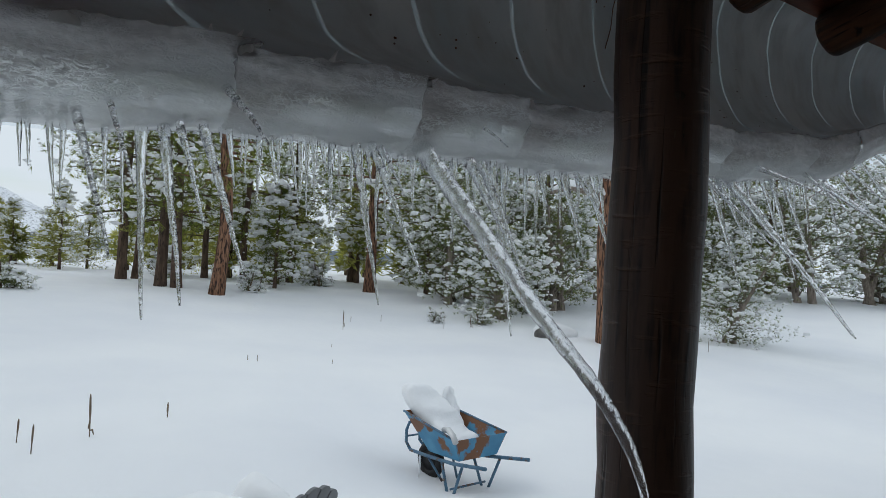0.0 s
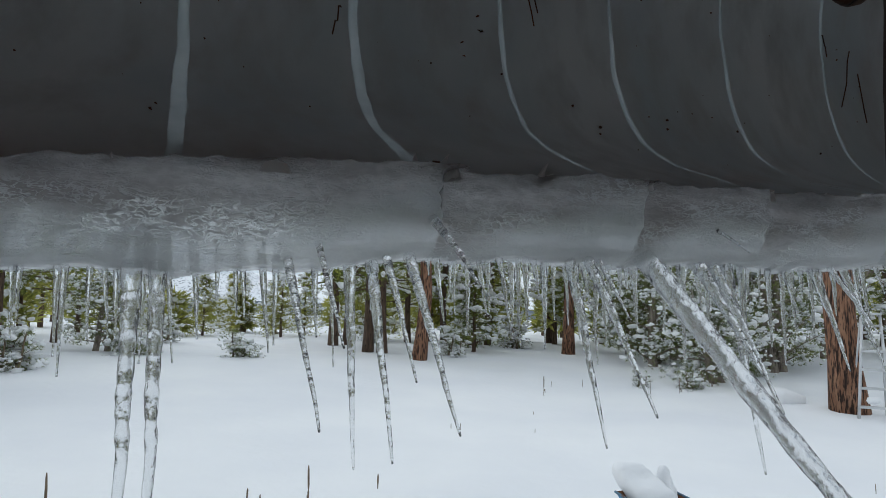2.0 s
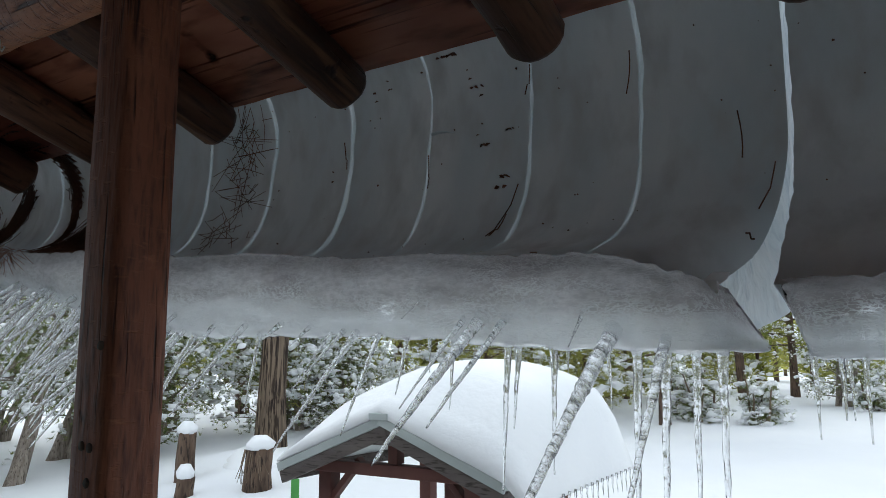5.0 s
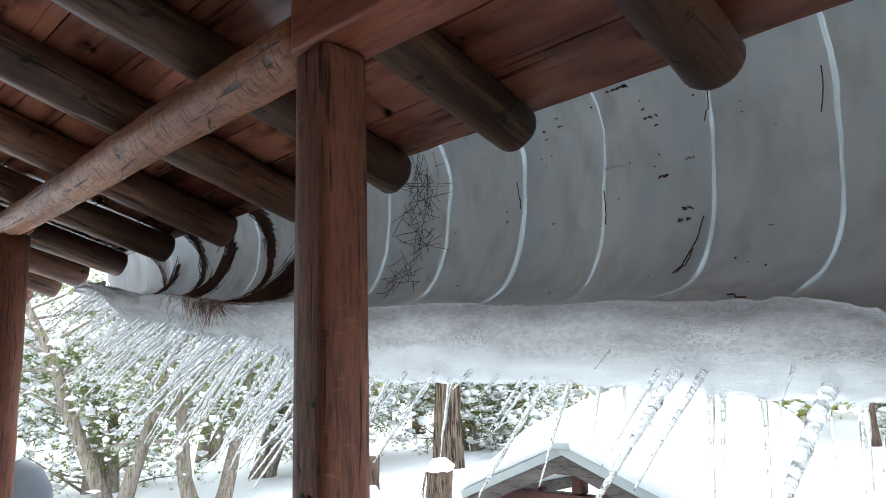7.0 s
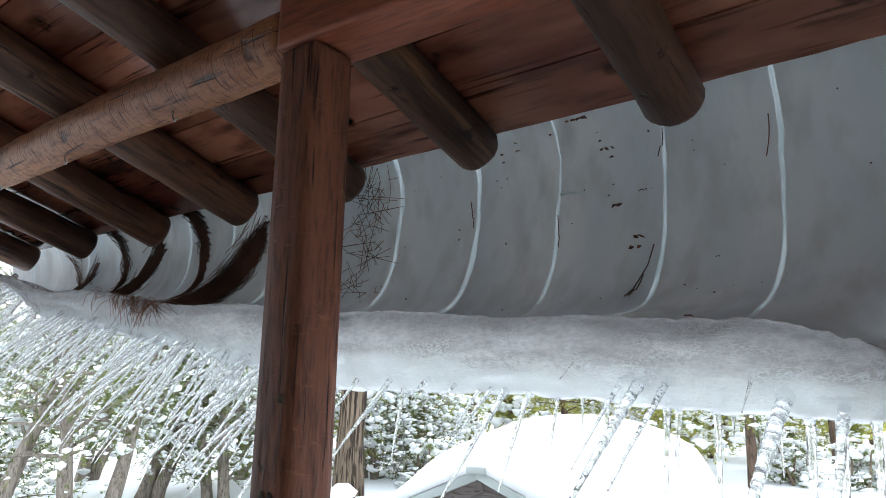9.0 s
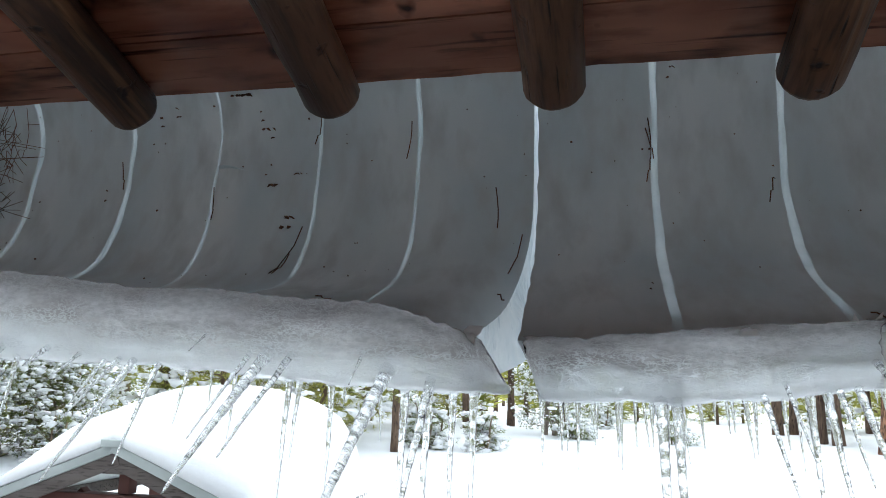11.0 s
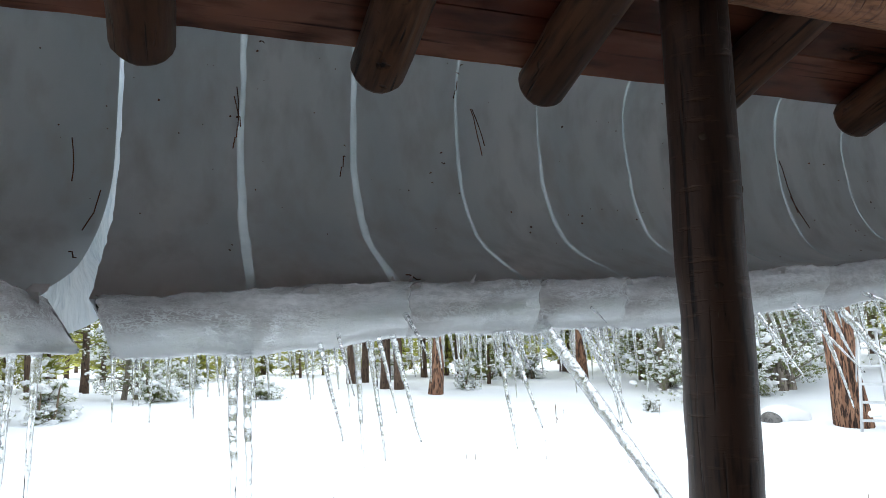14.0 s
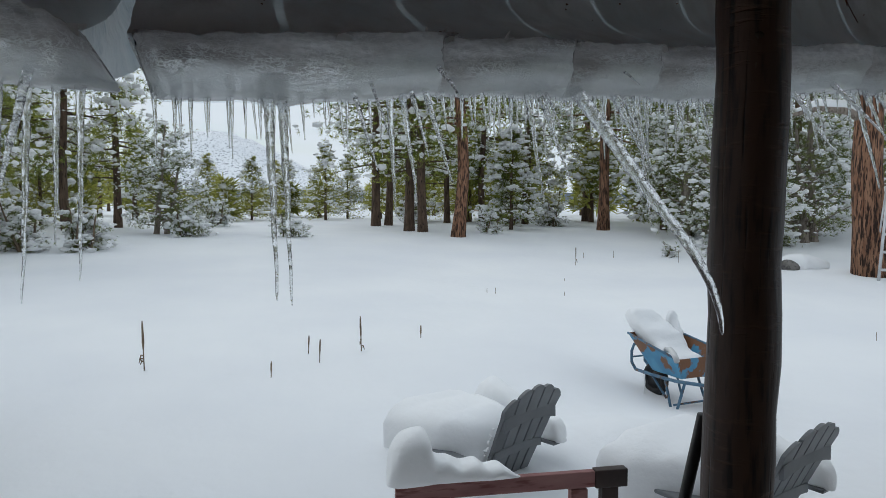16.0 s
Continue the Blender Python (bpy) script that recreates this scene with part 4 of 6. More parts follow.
# a dense comb further along the left block
rng = random.Random(21)
x = -1.42
while x > -3.8:
    lean = rng.uniform(30, 58)
    icicle(x, rng.uniform(0.24, 0.50) * (1.0 if x > -3.3 else 0.75), lean, rng.uniform(-4, 4), rng.uniform(0.006, 0.011), rng.uniform(0.0, 0.05))
    if rng.random() < 0.35:
        icicle(x - 0.03, rng.uniform(0.08, 0.24), rng.uniform(0, 14), 0, rng.uniform(0.004, 0.007))
    x -= rng.uniform(0.014, 0.034)
# straight ones on the right blocks
for x, l, side, r in ((0.085, 0.14, 1, 0.005), (0.135, 0.11, 1, 0.0045), (0.158, 0.145, 0, 0.005), (0.195, 0.085, 0, 0.004), (0.235, 0.12, 1, 0.0045), (0.27, 0.10, 1, 0.004), (0.285, 0.10, 6, 0.0035), (0.30, 0.10, 2, 0.0045), (0.33, 0.13, 1, 0.004), (0.358, 0.13, 6, 0.004), (0.39, 0.10, 5, 0.0045), (0.45, 0.07, 4, 0.004), (0.475, 0.12, 6, 0.0045), (0.565, 0.15, 4, 0.004), (0.592, 0.29, 3, 0.0085), (0.42, 0.05, 0, 0.0035)):
    icicle(x, l, 2, side, r)
for x, l, side, r in ((0.74, 0.07, 0, 0.0035), (0.80, 0.09, 2, 0.005), (0.84, 0.11, 0, 0.006), (0.862, 0.11, 2, 0.0055), (0.895, 0.12, 0, 0.007), (0.91, 0.10, 1, 0.0045), (0.95, 0.13, 2, 0.005), (0.985, 0.17, 0, 0.0055), (1.01, 0.11, 0, 0.005), (1.11, 0.12, 1, 0.005), (1.15, 0.17, 0, 0.006), (1.20, 0.14, 0, 0.005), (1.27, 0.22, 2, 0.0065), (1.33, 0.15, 1, 0.005), (1.36, 0.18, 0, 0.0055)):
    icicle(x, l, 3, side, r)
rng = random.Random(33)
for x0, x1, gap in ((0.06, 0.66, 0.060), (0.70, 1.45, 0.026), (1.48, 2.5, 0.040)):
    x = x0
    while x < x1:
        x += gap * rng.uniform(0.5, 1.5)
        icicle(x, rng.uniform(0.04, 0.15), rng.choice((2, 4, 6, 20)), rng.uniform(-2, 4), rng.uniform(0.0035, 0.0058))
# tilted ones on the right blocks
for x, l, lean, r, up in ((0.318, 0.47, 16, 0.0115, 0.012), (0.348, 0.48, 15, 0.0105, 0.012), (0.505, 0.32, 54, 0.0065, 0.015), (0.54, 0.23, 55, 0.005, 0.03), (0.622, 0.29, 27, 0.0085, 0.005), (0.64, 0.23, 43, 0.0065, 0.01), (0.672, 0.31, 44, 0.0085, 0.01), (0.69, 0.22, 62, 0.007, 0.05), (0.932, 0.30, 20, 0.0085, 0.008), (0.96, 0.29, 39, 0.0085, 0.012), (0.98, 0.14, 43, 0.005, 0.01), (1.18, 0.23, 41, 0.011, 0.0), (1.205, 0.28, 34, 0.009, 0.005), (1.24, 0.35, 13, 0.0085, 0.0), (1.17, 0.10, 62, 0.004, 0.05), (1.43, 0.20, 22, 0.0075, 0.0), (1.465, 0.16, 40, 0.006, 0.005)):
    icicle(x, l, lean, 1, r, up)
line = catmull([(1.048, 1.0, 1.82), (1.064, 0.955, 1.768), (1.105, 0.83, 1.626), (1.138, 0.715, 1.50), (1.146, 0.625, 1.425), (1.151, 0.563, 1.355), (1.149, 0.530, 1.30), (1.144, 0.515, 1.262)], 110)
rad = []
for i in range(len(line)):
    s = i / (len(line) - 1)
    rad.append((0.0165 * (1 - s) ** 0.8 + 0.0026) * (1 + 0.03 * math.sin(i * 1.7) + 0.10 * noise.noise(Vector((i * 0.22, 3, 3)))) * (1 if s < 0.98 else 0.6))
single("icicle", tube(line, rad, 10, wob=0.09, seed=5), ICE, "long thick icicle slanting in from the torn rim", "icicle", "icicles along the rim")
# beyond the round post
for x, l, lean, r, up in ((1.50, 0.22, 25, 0.007, 0), (1.55, 0.15, 8, 0.005, 0), (1.60, 0.24, 35, 0.008, 0.01), (1.66, 0.18, 5, 0.006, 0), (1.72, 0.26, 42, 0.0085, 0.01), (1.78, 0.20, 18, 0.006, 0), (1.84, 0.30, 50, 0.008, 0.02), (1.95, 0.31, 19, 0.0085, 0), (1.99, 0.22, 30, 0.007, 0), (2.03, 0.50, 43, 0.013, 0.0), (2.08, 0.22, 68, 0.0075, 0.03), (2.12, 0.20, 6, 0.006, 0), (2.18, 0.24, 20, 0.007, 0), (2.23, 0.30, 16, 0.007, 0), (2.28, 0.30, 22, 0.0075, 0)):
    icicle(x, l, lean, 0, r, up)
for x, l, lean, r, up in ((2.34, 0.20, 50, 0.006, 0.02), (2.40, 0.17, 8, 0.006, 0), (2.46, 0.36, 56, 0.012, 0.0), (2.52, 0.18, 15, 0.006, 0), (2.60, 0.22, 40, 0.006, 0.0), (2.66, 0.20, 45, 0.006, 0.0), (2.74, 0.24, 35, 0.007, 0.0), (2.83, 0.24, 48, 0.007, 0.0), (2.92, 0.28, 40, 0.007, 0.0), (3.02, 0.2, 40, 0.007, 0.0), (3.13, 0.26, 45, 0.007, 0.0)):
    icicle(x, l, lean, 0, r, up)


# ---- needles and twigs frozen to the underside ----
def on_sheet(x, k):
    y, z = inner(x)[min(NP, max(0, int(k)))]
    return Vector((x, y - 0.006, z))


for x, k, length, lean in ((0.003, 30, 6, -0.022), (-0.078, 24, 4, 0.010), (-0.645, 28.5, 6, -0.045), (-0.66, 30, 3, -0.02), (-0.335, 17, 4, -0.012), (-0.62, 16, 3, -0.02), (0.342, 18.5, 4, 0.004), (0.335, 19, 3, 0.018), (0.345, 21, 2, -0.012), (1.07, 19, 5, 0.03), (1.075, 18.5, 4, 0.036), (-0.03, 38, 1, 0.02), (1.02, 14, 2, -0.01), (1.98, 18, 2, 0.012), (2.08, 21, 5, -0.06), (2.10, 22, 4, 0.0), (2.31, 22, 6, 0.03), (2.33, 25, 4, 0.03), (-0.96, 23, 3, 0.01), (-1.30, 20, 3, 0.02), (0.652, 23, 2, -0.015), (-0.45, 41, 1, 0.05), (0.72, 42, 1, 0.03)):
    pts = [on_sheet(x + lean * s, k - length * 0.5 + length * s) + Vector((0.004 * math.sin(s * 3), 0, 0)) for s in (0, 0.25, 0.5, 0.75, 1)]
    single("pine_needle", tube(pts, [0.0017] * 5, 5), TWIG, "long dry brown pine needle stuck to the snow", "pine needle", "needles stuck to the snow sheet")
rng = random.Random(18)
for x, k, w, n in ((-0.90, 11, 0.014, 4), (-0.875, 11.3, 0.012, 4), (-0.845, 11.5, 0.016, 5), (-0.82, 15, 0.010, 3), (-0.79, 16, 0.012, 4), (-0.787, 20, 0.008, 3), (-0.771, 21.5, 0.012, 4), (-0.687, 20.5, 0.009, 3), (-0.705, 25, 0.014, 5), (-1.10, 13, 0.010, 3), (-1.165, 14, 0.010, 4), (-1.347, 22, 0.009, 3), (-0.47, 27.5, 0.006, 2), (0.404, 11.5, 0.009, 3), (1.023, 12, 0.008, 2), (0.965, 22, 0.007, 3), (0.926, 23.5, 0.007, 2), (0.322, 36, 0.006, 2), (0.652, 22, 0.006, 2), (2.05, 14, 0.010, 3)):
    for _ in range(n):
        p = on_sheet(x + rng.gauss(0, 0.7 * w), k + rng.gauss(0, 0.25)) + Vector((0, 0.004, 0))
        an = rng.uniform(-0.7, 0.7)
        d = Vector((math.cos(an), 0, math.sin(an))) * (w * rng.uniform(0.3, 0.8))
        single("bark_flake", tube([p - d, p + Vector((0, -0.002, 0.001)), p + d], [w * 0.10, w * rng.uniform(0.2, 0.38), w * 0.08], 6, wob=0.5, seed=x * 9 + k), TWIG, "dark flake of bark frozen to the grey snow", "bark", "bark flakes on the snow sheet")
bm = bmesh.new()
prev = None
for i in range(15):
    f = i / 14
    y, z = inner(-0.955 + 0.11 * f)[19]
    z += 0.004 * math.sin(f * 5) - 0.012 * f
    q = [bm.verts.new((-0.955 + 0.11 * f, y - 0.002 - b, z + a)) for a, b in ((-0.006 * (1.1 - f), 0), (0, 0.006 * (1.2 - f)), (0.006 * (1.1 - f), 0))]
    if prev:
        for c in range(2):
            bm.faces.new((prev[c], q[c], q[c + 1], prev[c + 1]))
    prev = q
part("scar", bm, SEAM, sheet, "short pale sideways scar")
rng = random.Random(8)
bm = bmesh.new()
for _ in range(150):
    x, k = rng.uniform(-2.2, 3.0), rng.uniform(11, 34)
    p = on_sheet(x, k) + Vector((0, 0.004, 0))
    s = rng.choice((0.0012, 0.0016, 0.002, 0.0025, 0.0035))
    tube([p, p + Vector((rng.uniform(-2, 2) * s, 0, rng.uniform(-1.5, 1.5) * s))], [s, s * 0.6], 5, bm=bm)
single("bark_crumbs", bm, TWIG, "dark bark crumbs scattered over the snow underside", "debris", kind="stuff")


def needle_mat(name, cx, ck, spread_x, spread_k, count, seed, label):
    rng = random.Random(seed)
    bm = bmesh.new()
    for _ in range(count):
        x, k = cx + rng.gauss(0, spread_x), ck + rng.gauss(0, spread_k)
        dx, dk = rng.gauss(0, 0.05), rng.gauss(0, 1.6)
        bow = rng.gauss(0, 0.014)
        pts = [on_sheet(x + dx * s + (bow if s == 0 else 0), k + dk * s) - Vector((0, 0.004 + rng.uniform(0, 0.008), 0)) for s in (-1, 0, 1)]
        tube(pts, [0.0012] * 3, 3, bm=bm, caps=False)
    single(name, bm, TWIG, label, "pine needles", kind="stuff")


def needle_drift(x_arc, x_mass, width, k_top, k_mass, count, seed, label):
    """Needles slid down a groove: a thin arc above, swept sideways into a thick mass that runs out along the rim."""
    rng = random.Random(seed)
    bm = bmesh.new()
    def sweep(f):
        """Line of the mass: from its blunt end beside the groove down and along the rim."""
        return x_mass + (x_arc - 0.42 - x_mass) * f, k_mass - 4 + (41 - k_mass) * (1 - max(0.0, 1 - f) ** 2.1)

    for _ in range(count):
        u = rng.random()
        if u < 0.16:                                   # the arc
            f = rng.random()
            x = x_arc - 0.10 + 0.15 * math.sin(1.9 * f) + rng.gauss(0, 0.008 + 0.022 * (1 - f) ** 2)
            k = k_top + (k_mass + 4 - k_top) * f
            dx, dk = 0.05 * math.cos(1.9 * f) + rng.gauss(0, 0.012), rng.uniform(0.8, 2.2)
        else:                                          # the mass and its tail
            f = rng.random() ** 1.25
            (x, k), (xn, kn) = sweep(f), sweep(f + 0.05)
            thick = 6.0 * width * (1 - f) ** 1.2 * min(1.0, 0.45 + 4 * f) + 0.5
            off = rng.gauss(0, 0.45) * thick
            x, k = x + rng.gauss(0, 0.02), k + off
            step = rng.uniform(0.4, 1.2) / max(0.03, abs(xn - x)) * 0.045
            dx, dk = (xn - sweep(f)[0]) * min(step, 1.6) + rng.gauss(0, 0.012), (kn - sweep(f)[1]) * min(step, 1.6) + rng.gauss(0, 0.45)
        bow = rng.gauss(0, 0.010)
        pts = [on_sheet(x + dx * s + (bow if s == 0 else 0), k + dk * s) - Vector((0, rng.uniform(0.0, 0.012), 0)) for s in (-1, 0, 1)]
        tube(pts, [0.0016] * 3, 3, bm=bm, caps=False)
    single("needle_drift", bm, TWIG, label, "pine needles", kind="stuff")


needle_mat("needle_tangle", -1.765, 18.5, 0.055, 3.6, 75, 1, "loose tangle of brown pine needles on the snow")
needle_mat("needle_tangle", -1.80, 27.5, 0.05, 1.2, 16, 9, "few long pine needles fanned over the snow")
needle_drift(-2.86, -2.42, 1.0, 8, 23, 3000, 2, "thick dark heap of brown pine needles in a groove of the snow")
needle_drift(-3.56, -3.22, 0.55, 9, 21, 1500, 3, "dark band of brown pine needles in a groove of the snow")
needle_drift(-4.02, -3.86, 0.25, 14, 22, 320, 5, "thin band of brown pine needles in a groove of the snow")
needle_mat("needle_drift", -2.75, 41, 0.28, 1.0, 700, 4, "reddish pine needles collected along the rim of the snow")
rng = random.Random(14)
bm = bmesh.new()
for _ in range(110):
    x = -2.30 - abs(rng.gauss(0, 0.20))
    p = Vector((x, 0.945 + rng.uniform(-0.01, 0.01), rim_z(x) + rng.uniform(-0.005, 0.02)))
    d = Vector((rng.gauss(0.0, 0.07), -rng.uniform(0.0, 0.02), -rng.uniform(0.0, 0.11)))
    tube([p, p + d * 0.5 + Vector((0, -0.012, 0.008)), p + d], [0.0012, 0.0012, 0.0008], 3, bm=bm, caps=False)
single("hanging_needles", bm, RED_TWIG, "reddish pine needles hanging over the rim of the snow", "pine needles", kind="stuff")

# ---- trees ----
_b = bmesh.new()
bmesh.ops.create_cube(_b, size=1.2)
bmesh.ops.poke(_b, faces=_b.faces[:])
for v in _b.verts:
    v.co.normalize()
BLOB_V = np.array([v.co[:] for v in _b.verts])
_b.verts.index_update()
BLOB_F = np.array([[v.index for v in f.verts] for f in _b.faces])
_b.free()


def blobs(centres, sizes, rs, flat=0.55):
    """Lumps of snow: uneven flattened blobs, joined."""
    n = len(centres)
    sc = sizes[:, None, None] * (1 + 0.33 * rs.standard_normal((n, len(BLOB_V), 1))).clip(0.4, 1.7) * rs.uniform(0.7, 1.35, (n, 1, 3))
    v = BLOB_V[None] * sc
    v[:, :, 2] *= flat
    v = v + centres[:, None, :]
    f = BLOB_F[None] + (np.arange(n) * len(BLOB_V))[:, None, None]
    return v.reshape(-1, 3), f.reshape(-1, 3)


def tufts(centres, axes, rs, count, length, width, open_=0.9):
    """Bunches of needles: narrow blades fanning out from each centre."""
    n = len(centres)
    d = axes[:, None, :] + open_ * rs.standard_normal((n, count, 3))
    d /= np.linalg.norm(d, axis=2, keepdims=True)
    side = np.cross(d, rs.standard_normal((n, count, 3)))
    side /= np.linalg.norm(side, axis=2, keepdims=True) + 1e-9
    ln = length * rs.uniform(0.6, 1.2, (n, count, 1))
    c = np.repeat(centres[:, None, :], count, axis=1)
    v = np.stack((c + side * width, c - side * width, c + d * ln), axis=2).reshape(-1, 3)
    return v, np.arange(len(v)).reshape(-1, 3)


def conifer(seed, height, r, base, reach, limbs, per_limb, tuft, bark, leaf, snow_n, snow_size, kind, lean=0.0, stems=1, per_tuft=12):
    """Meshes of trunk with limbs, crown and clinging snow."""
    rs, rng = np.random.RandomState(seed), random.Random(seed)
    bm = bmesh.new()
    cs, ax, out = [], [], []
    for st in range(stems):
        off = Vector((rng.uniform(-1, 1), rng.uniform(-1, 1), 0)) * (0.25 if stems > 1 else 0)
        tilt = Vector((rng.uniform(-1, 1), rng.uniform(-1, 1), 0)) * (0.35 if stems > 1 else 0.02) + Vector((lean, 0, 0))
        h = height * (1 if st == 0 else rng.uniform(0.6, 0.9))
        n = 12

        def axis(s, off=off, tilt=tilt, h=h, st=st):
            return Vector((off.x + tilt.x * h * s + 0.12 * r * 8 * noise.noise(Vector((s * 3, seed, st))), off.y + tilt.y * h * s + 0.12 * r * 8 * noise.noise(Vector((s * 3, seed, st + 9))), h * s - 0.15))
        tube([axis(k / n) for k in range(n + 1)], [r * (1.25 if k == 0 else 1.0) * (1 - 0.88 * (k / n)) + 0.01 for k in range(n + 1)], 12, bm=bm, wob=0.12, seed=seed + st)
        for k in range(limbs // stems):
            s = base + (0.98 - base) * ((k + rng.random()) / (limbs // stems))
            p = axis(s)
            an = rng.uniform(0, 2 * math.pi)
            u = (s - base) / (1 - base)
            if kind == 'pine':
                ln = reach * (0.55 + 0.45 * math.sin(math.pi * min(1, u * 1.1 + 0.12))) * (1 - 0.75 * u ** 2) * rng.uniform(0.6, 1.15)
                rise = rng.uniform(-0.15, 0.25)
            elif kind == 'cone':
                ln = reach * (1 - 0.9 * u) * rng.uniform(0.75, 1.15)
                rise = rng.uniform(0.0, 0.45)
            else:
                ln = reach * (0.75 + 0.35 * math.sin(math.pi * u)) * (1 - 0.5 * u) * rng.uniform(0.5, 1.15)
                rise = rng.uniform(0.05, 0.9)
            d = Vector((math.cos(an), math.sin(an), rise))
            sag = rng.uniform(0.05, 0.22) * ln
            lp = [p + d * (ln * t) + Vector((0.06 * ln * noise.noise(Vector((t * 4, k, seed))), 0.06 * ln * noise.noise(Vector((t * 4, k, seed + 5))), -sag * t * t)) for t in (0, 0.3, 0.6, 0.85, 1)]
            r0 = max(0.008, r * 0.28 * (1 - 0.6 * u))
            tube(lp, [r0, r0 * 0.7, r0 * 0.45, r0 * 0.25, 0.004], 5, bm=bm, caps=False)
            for _ in range(per_limb):
                t = rng.uniform(0.25, 1.05)
                i = min(3, int(t * 4))
                q = lp[i].lerp(lp[i + 1], min(1, t * 4 - i))
                jit = 0.22 * ln if kind == 'pine' else 0.26 * ln
                q = q + Vector((rng.gauss(0, jit), rng.gauss(0, jit), rng.gauss(0, jit * 0.45)))
                cs.append(q)
                out.append((0.15 + (q.xy - p.xy).length / max(0.2, ln)) ** 2.5)
                ax.append((d + Vector((0, 0, 0.35))).normalized())
    cs, ax, out = np.array([c[:] for c in cs]), np.array([c[:] for c in ax]), np.array(out)
    out /= out.sum()
    tv, tf = tufts(cs, ax, rs, per_tuft, tuft, tuft * 0.042)
    pick = rs.choice(len(cs), min(int(1.6 * snow_n), int(0.6 * len(cs))), replace=False, p=out ** 1.6 / (out ** 1.6).sum())
    size = snow_size * (0.35 + rs.exponential(0.55, len(pick)).clip(0, 1.8))
    rim_dir = cs[pick] * np.array([1.0, 1.0, 0.0])
    rim_dir /= np.linalg.norm(rim_dir, axis=1, keepdims=True) + 1e-6
    sv, sf = blobs(cs[pick] + 0.55 * tuft * ax[pick] + 0.35 * tuft * rim_dir + np.array([0, 0, 0.75 * tuft]), size * 1.0, rs, 0.55)
    dust = rs.choice(len(cs), min(int(0.15 * snow_n), len(cs) // 3), replace=False, p=out)
    up = np.tile(np.array([0.0, 0.0, 0.6]), (len(dust), 1))
    dv, df = tufts(cs[dust] + 0.4 * tuft * ax[dust] + np.array([0, 0, 0.25 * tuft]), up, rs, 4, tuft * 0.75, tuft * 0.16, 0.8)
    sv, sf = np.concatenate((sv, dv)), np.concatenate((sf, df + len(sv)))
    tm = bpy.data.meshes.new("trunk")
    bmesh.ops.recalc_face_normals(bm, faces=bm.faces[:])
    bm.to_mesh(tm)
    bm.free()
    for me, mat in ((tm, bark),):
        me.materials.append(mat)
    cm, sm = arrays_mesh("crown", tv, tf), arrays_mesh("snow_load", sv, sf)
    cm.materials.append(leaf)
    sm.materials.append(TREE_SNOW)
    return tm, cm, sm


def plant(meshes, name, label, category, group, x, y, scale=1.0, turn=0.0, sink=0.1):
    root = thing(name, label, category, group, "", Matrix.Translation((x, y, ground_z(x, y) - sink)) @ Matrix.Rotation(radians(turn), 4, 'Z') @ Matrix.Diagonal((scale, scale, scale, 1)))
    for nm, me, mat in zip(("trunk", "crown", "snow_load"), meshes, (None, None, None)):
        ob = mesh_part(nm, me, mat, root, "white snow caught on the branches" if nm == "snow_load" else "")
        if nm != "trunk":
            ob["kind"] = "stuff"
    return root


PINES = [conifer(1, 11, 0.165, 0.26, 2.1, 60, 22, 0.19, BARK, NEEDLE, 300, 0.070, 'pine'),
         conifer(2, 10, 0.14, 0.20, 1.9, 64, 22, 0.18, BARK_DARK, NEEDLE, 340, 0.070, 'pine'),
         conifer(3, 9, 0.11, 0.17, 1.7, 60, 22, 0.18, BARK_DARK, NEEDLE, 430, 0.074, 'pine'),
         conifer(4, 11, 0.175, 0.34, 2.1, 50, 22, 0.19, BARK_BROWN, NEEDLE, 300, 0.070, 'pine', lean=0.02)]
YOUNG = [conifer(11, 3.6, 0.06, 0.08, 1.0, 60, 20, 0.15, BARK_DARK, NEEDLE_YELLOW, 190, 0.07, 'cone'),
         conifer(12, 4.6, 0.08, 0.12, 1.25, 64, 22, 0.17, BARK_DARK, NEEDLE, 520, 0.085, 'cone'),
         conifer(13, 5.2, 0.09, 0.10, 1.5, 64, 24, 0.17, BARK_DARK, NEEDLE_YELLOW, 330, 0.085, 'cone')]
JUNIPERS = [conifer(21, 4.6, 0.11, 0.10, 1.7, 66, 36, 0.115, BARK_GREY, JUNIPER, 800, 0.052, 'bush', stems=2),
            conifer(22, 3.6, 0.10, 0.06, 1.6, 60, 38, 0.11, BARK_GREY, JUNIPER, 850, 0.054, 'bush', stems=3),
            conifer(23, 5.6, 0.12, 0.20, 1.9, 70, 36, 0.115, BARK_GREY, JUNIPER, 640, 0.050, 'bush', stems=2),
            conifer(24, 5.2, 0.13, 0.30, 2.1, 60, 38, 0.115, BARK_GREY, JUNIPER, 520, 0.044, 'bush', stems=2)]
SHRUBS = [conifer(31, 1.0, 0.025, 0.03, 0.55, 40, 16, 0.09, BARK_DARK, JUNIPER, 90, 0.06, 'bush', stems=3),
          conifer(32, 1.1, 0.02, 0.05, 0.5, 40, 14, 0.08, DRY, JUNIPER, 220, 0.055, 'bush', stems=4)]

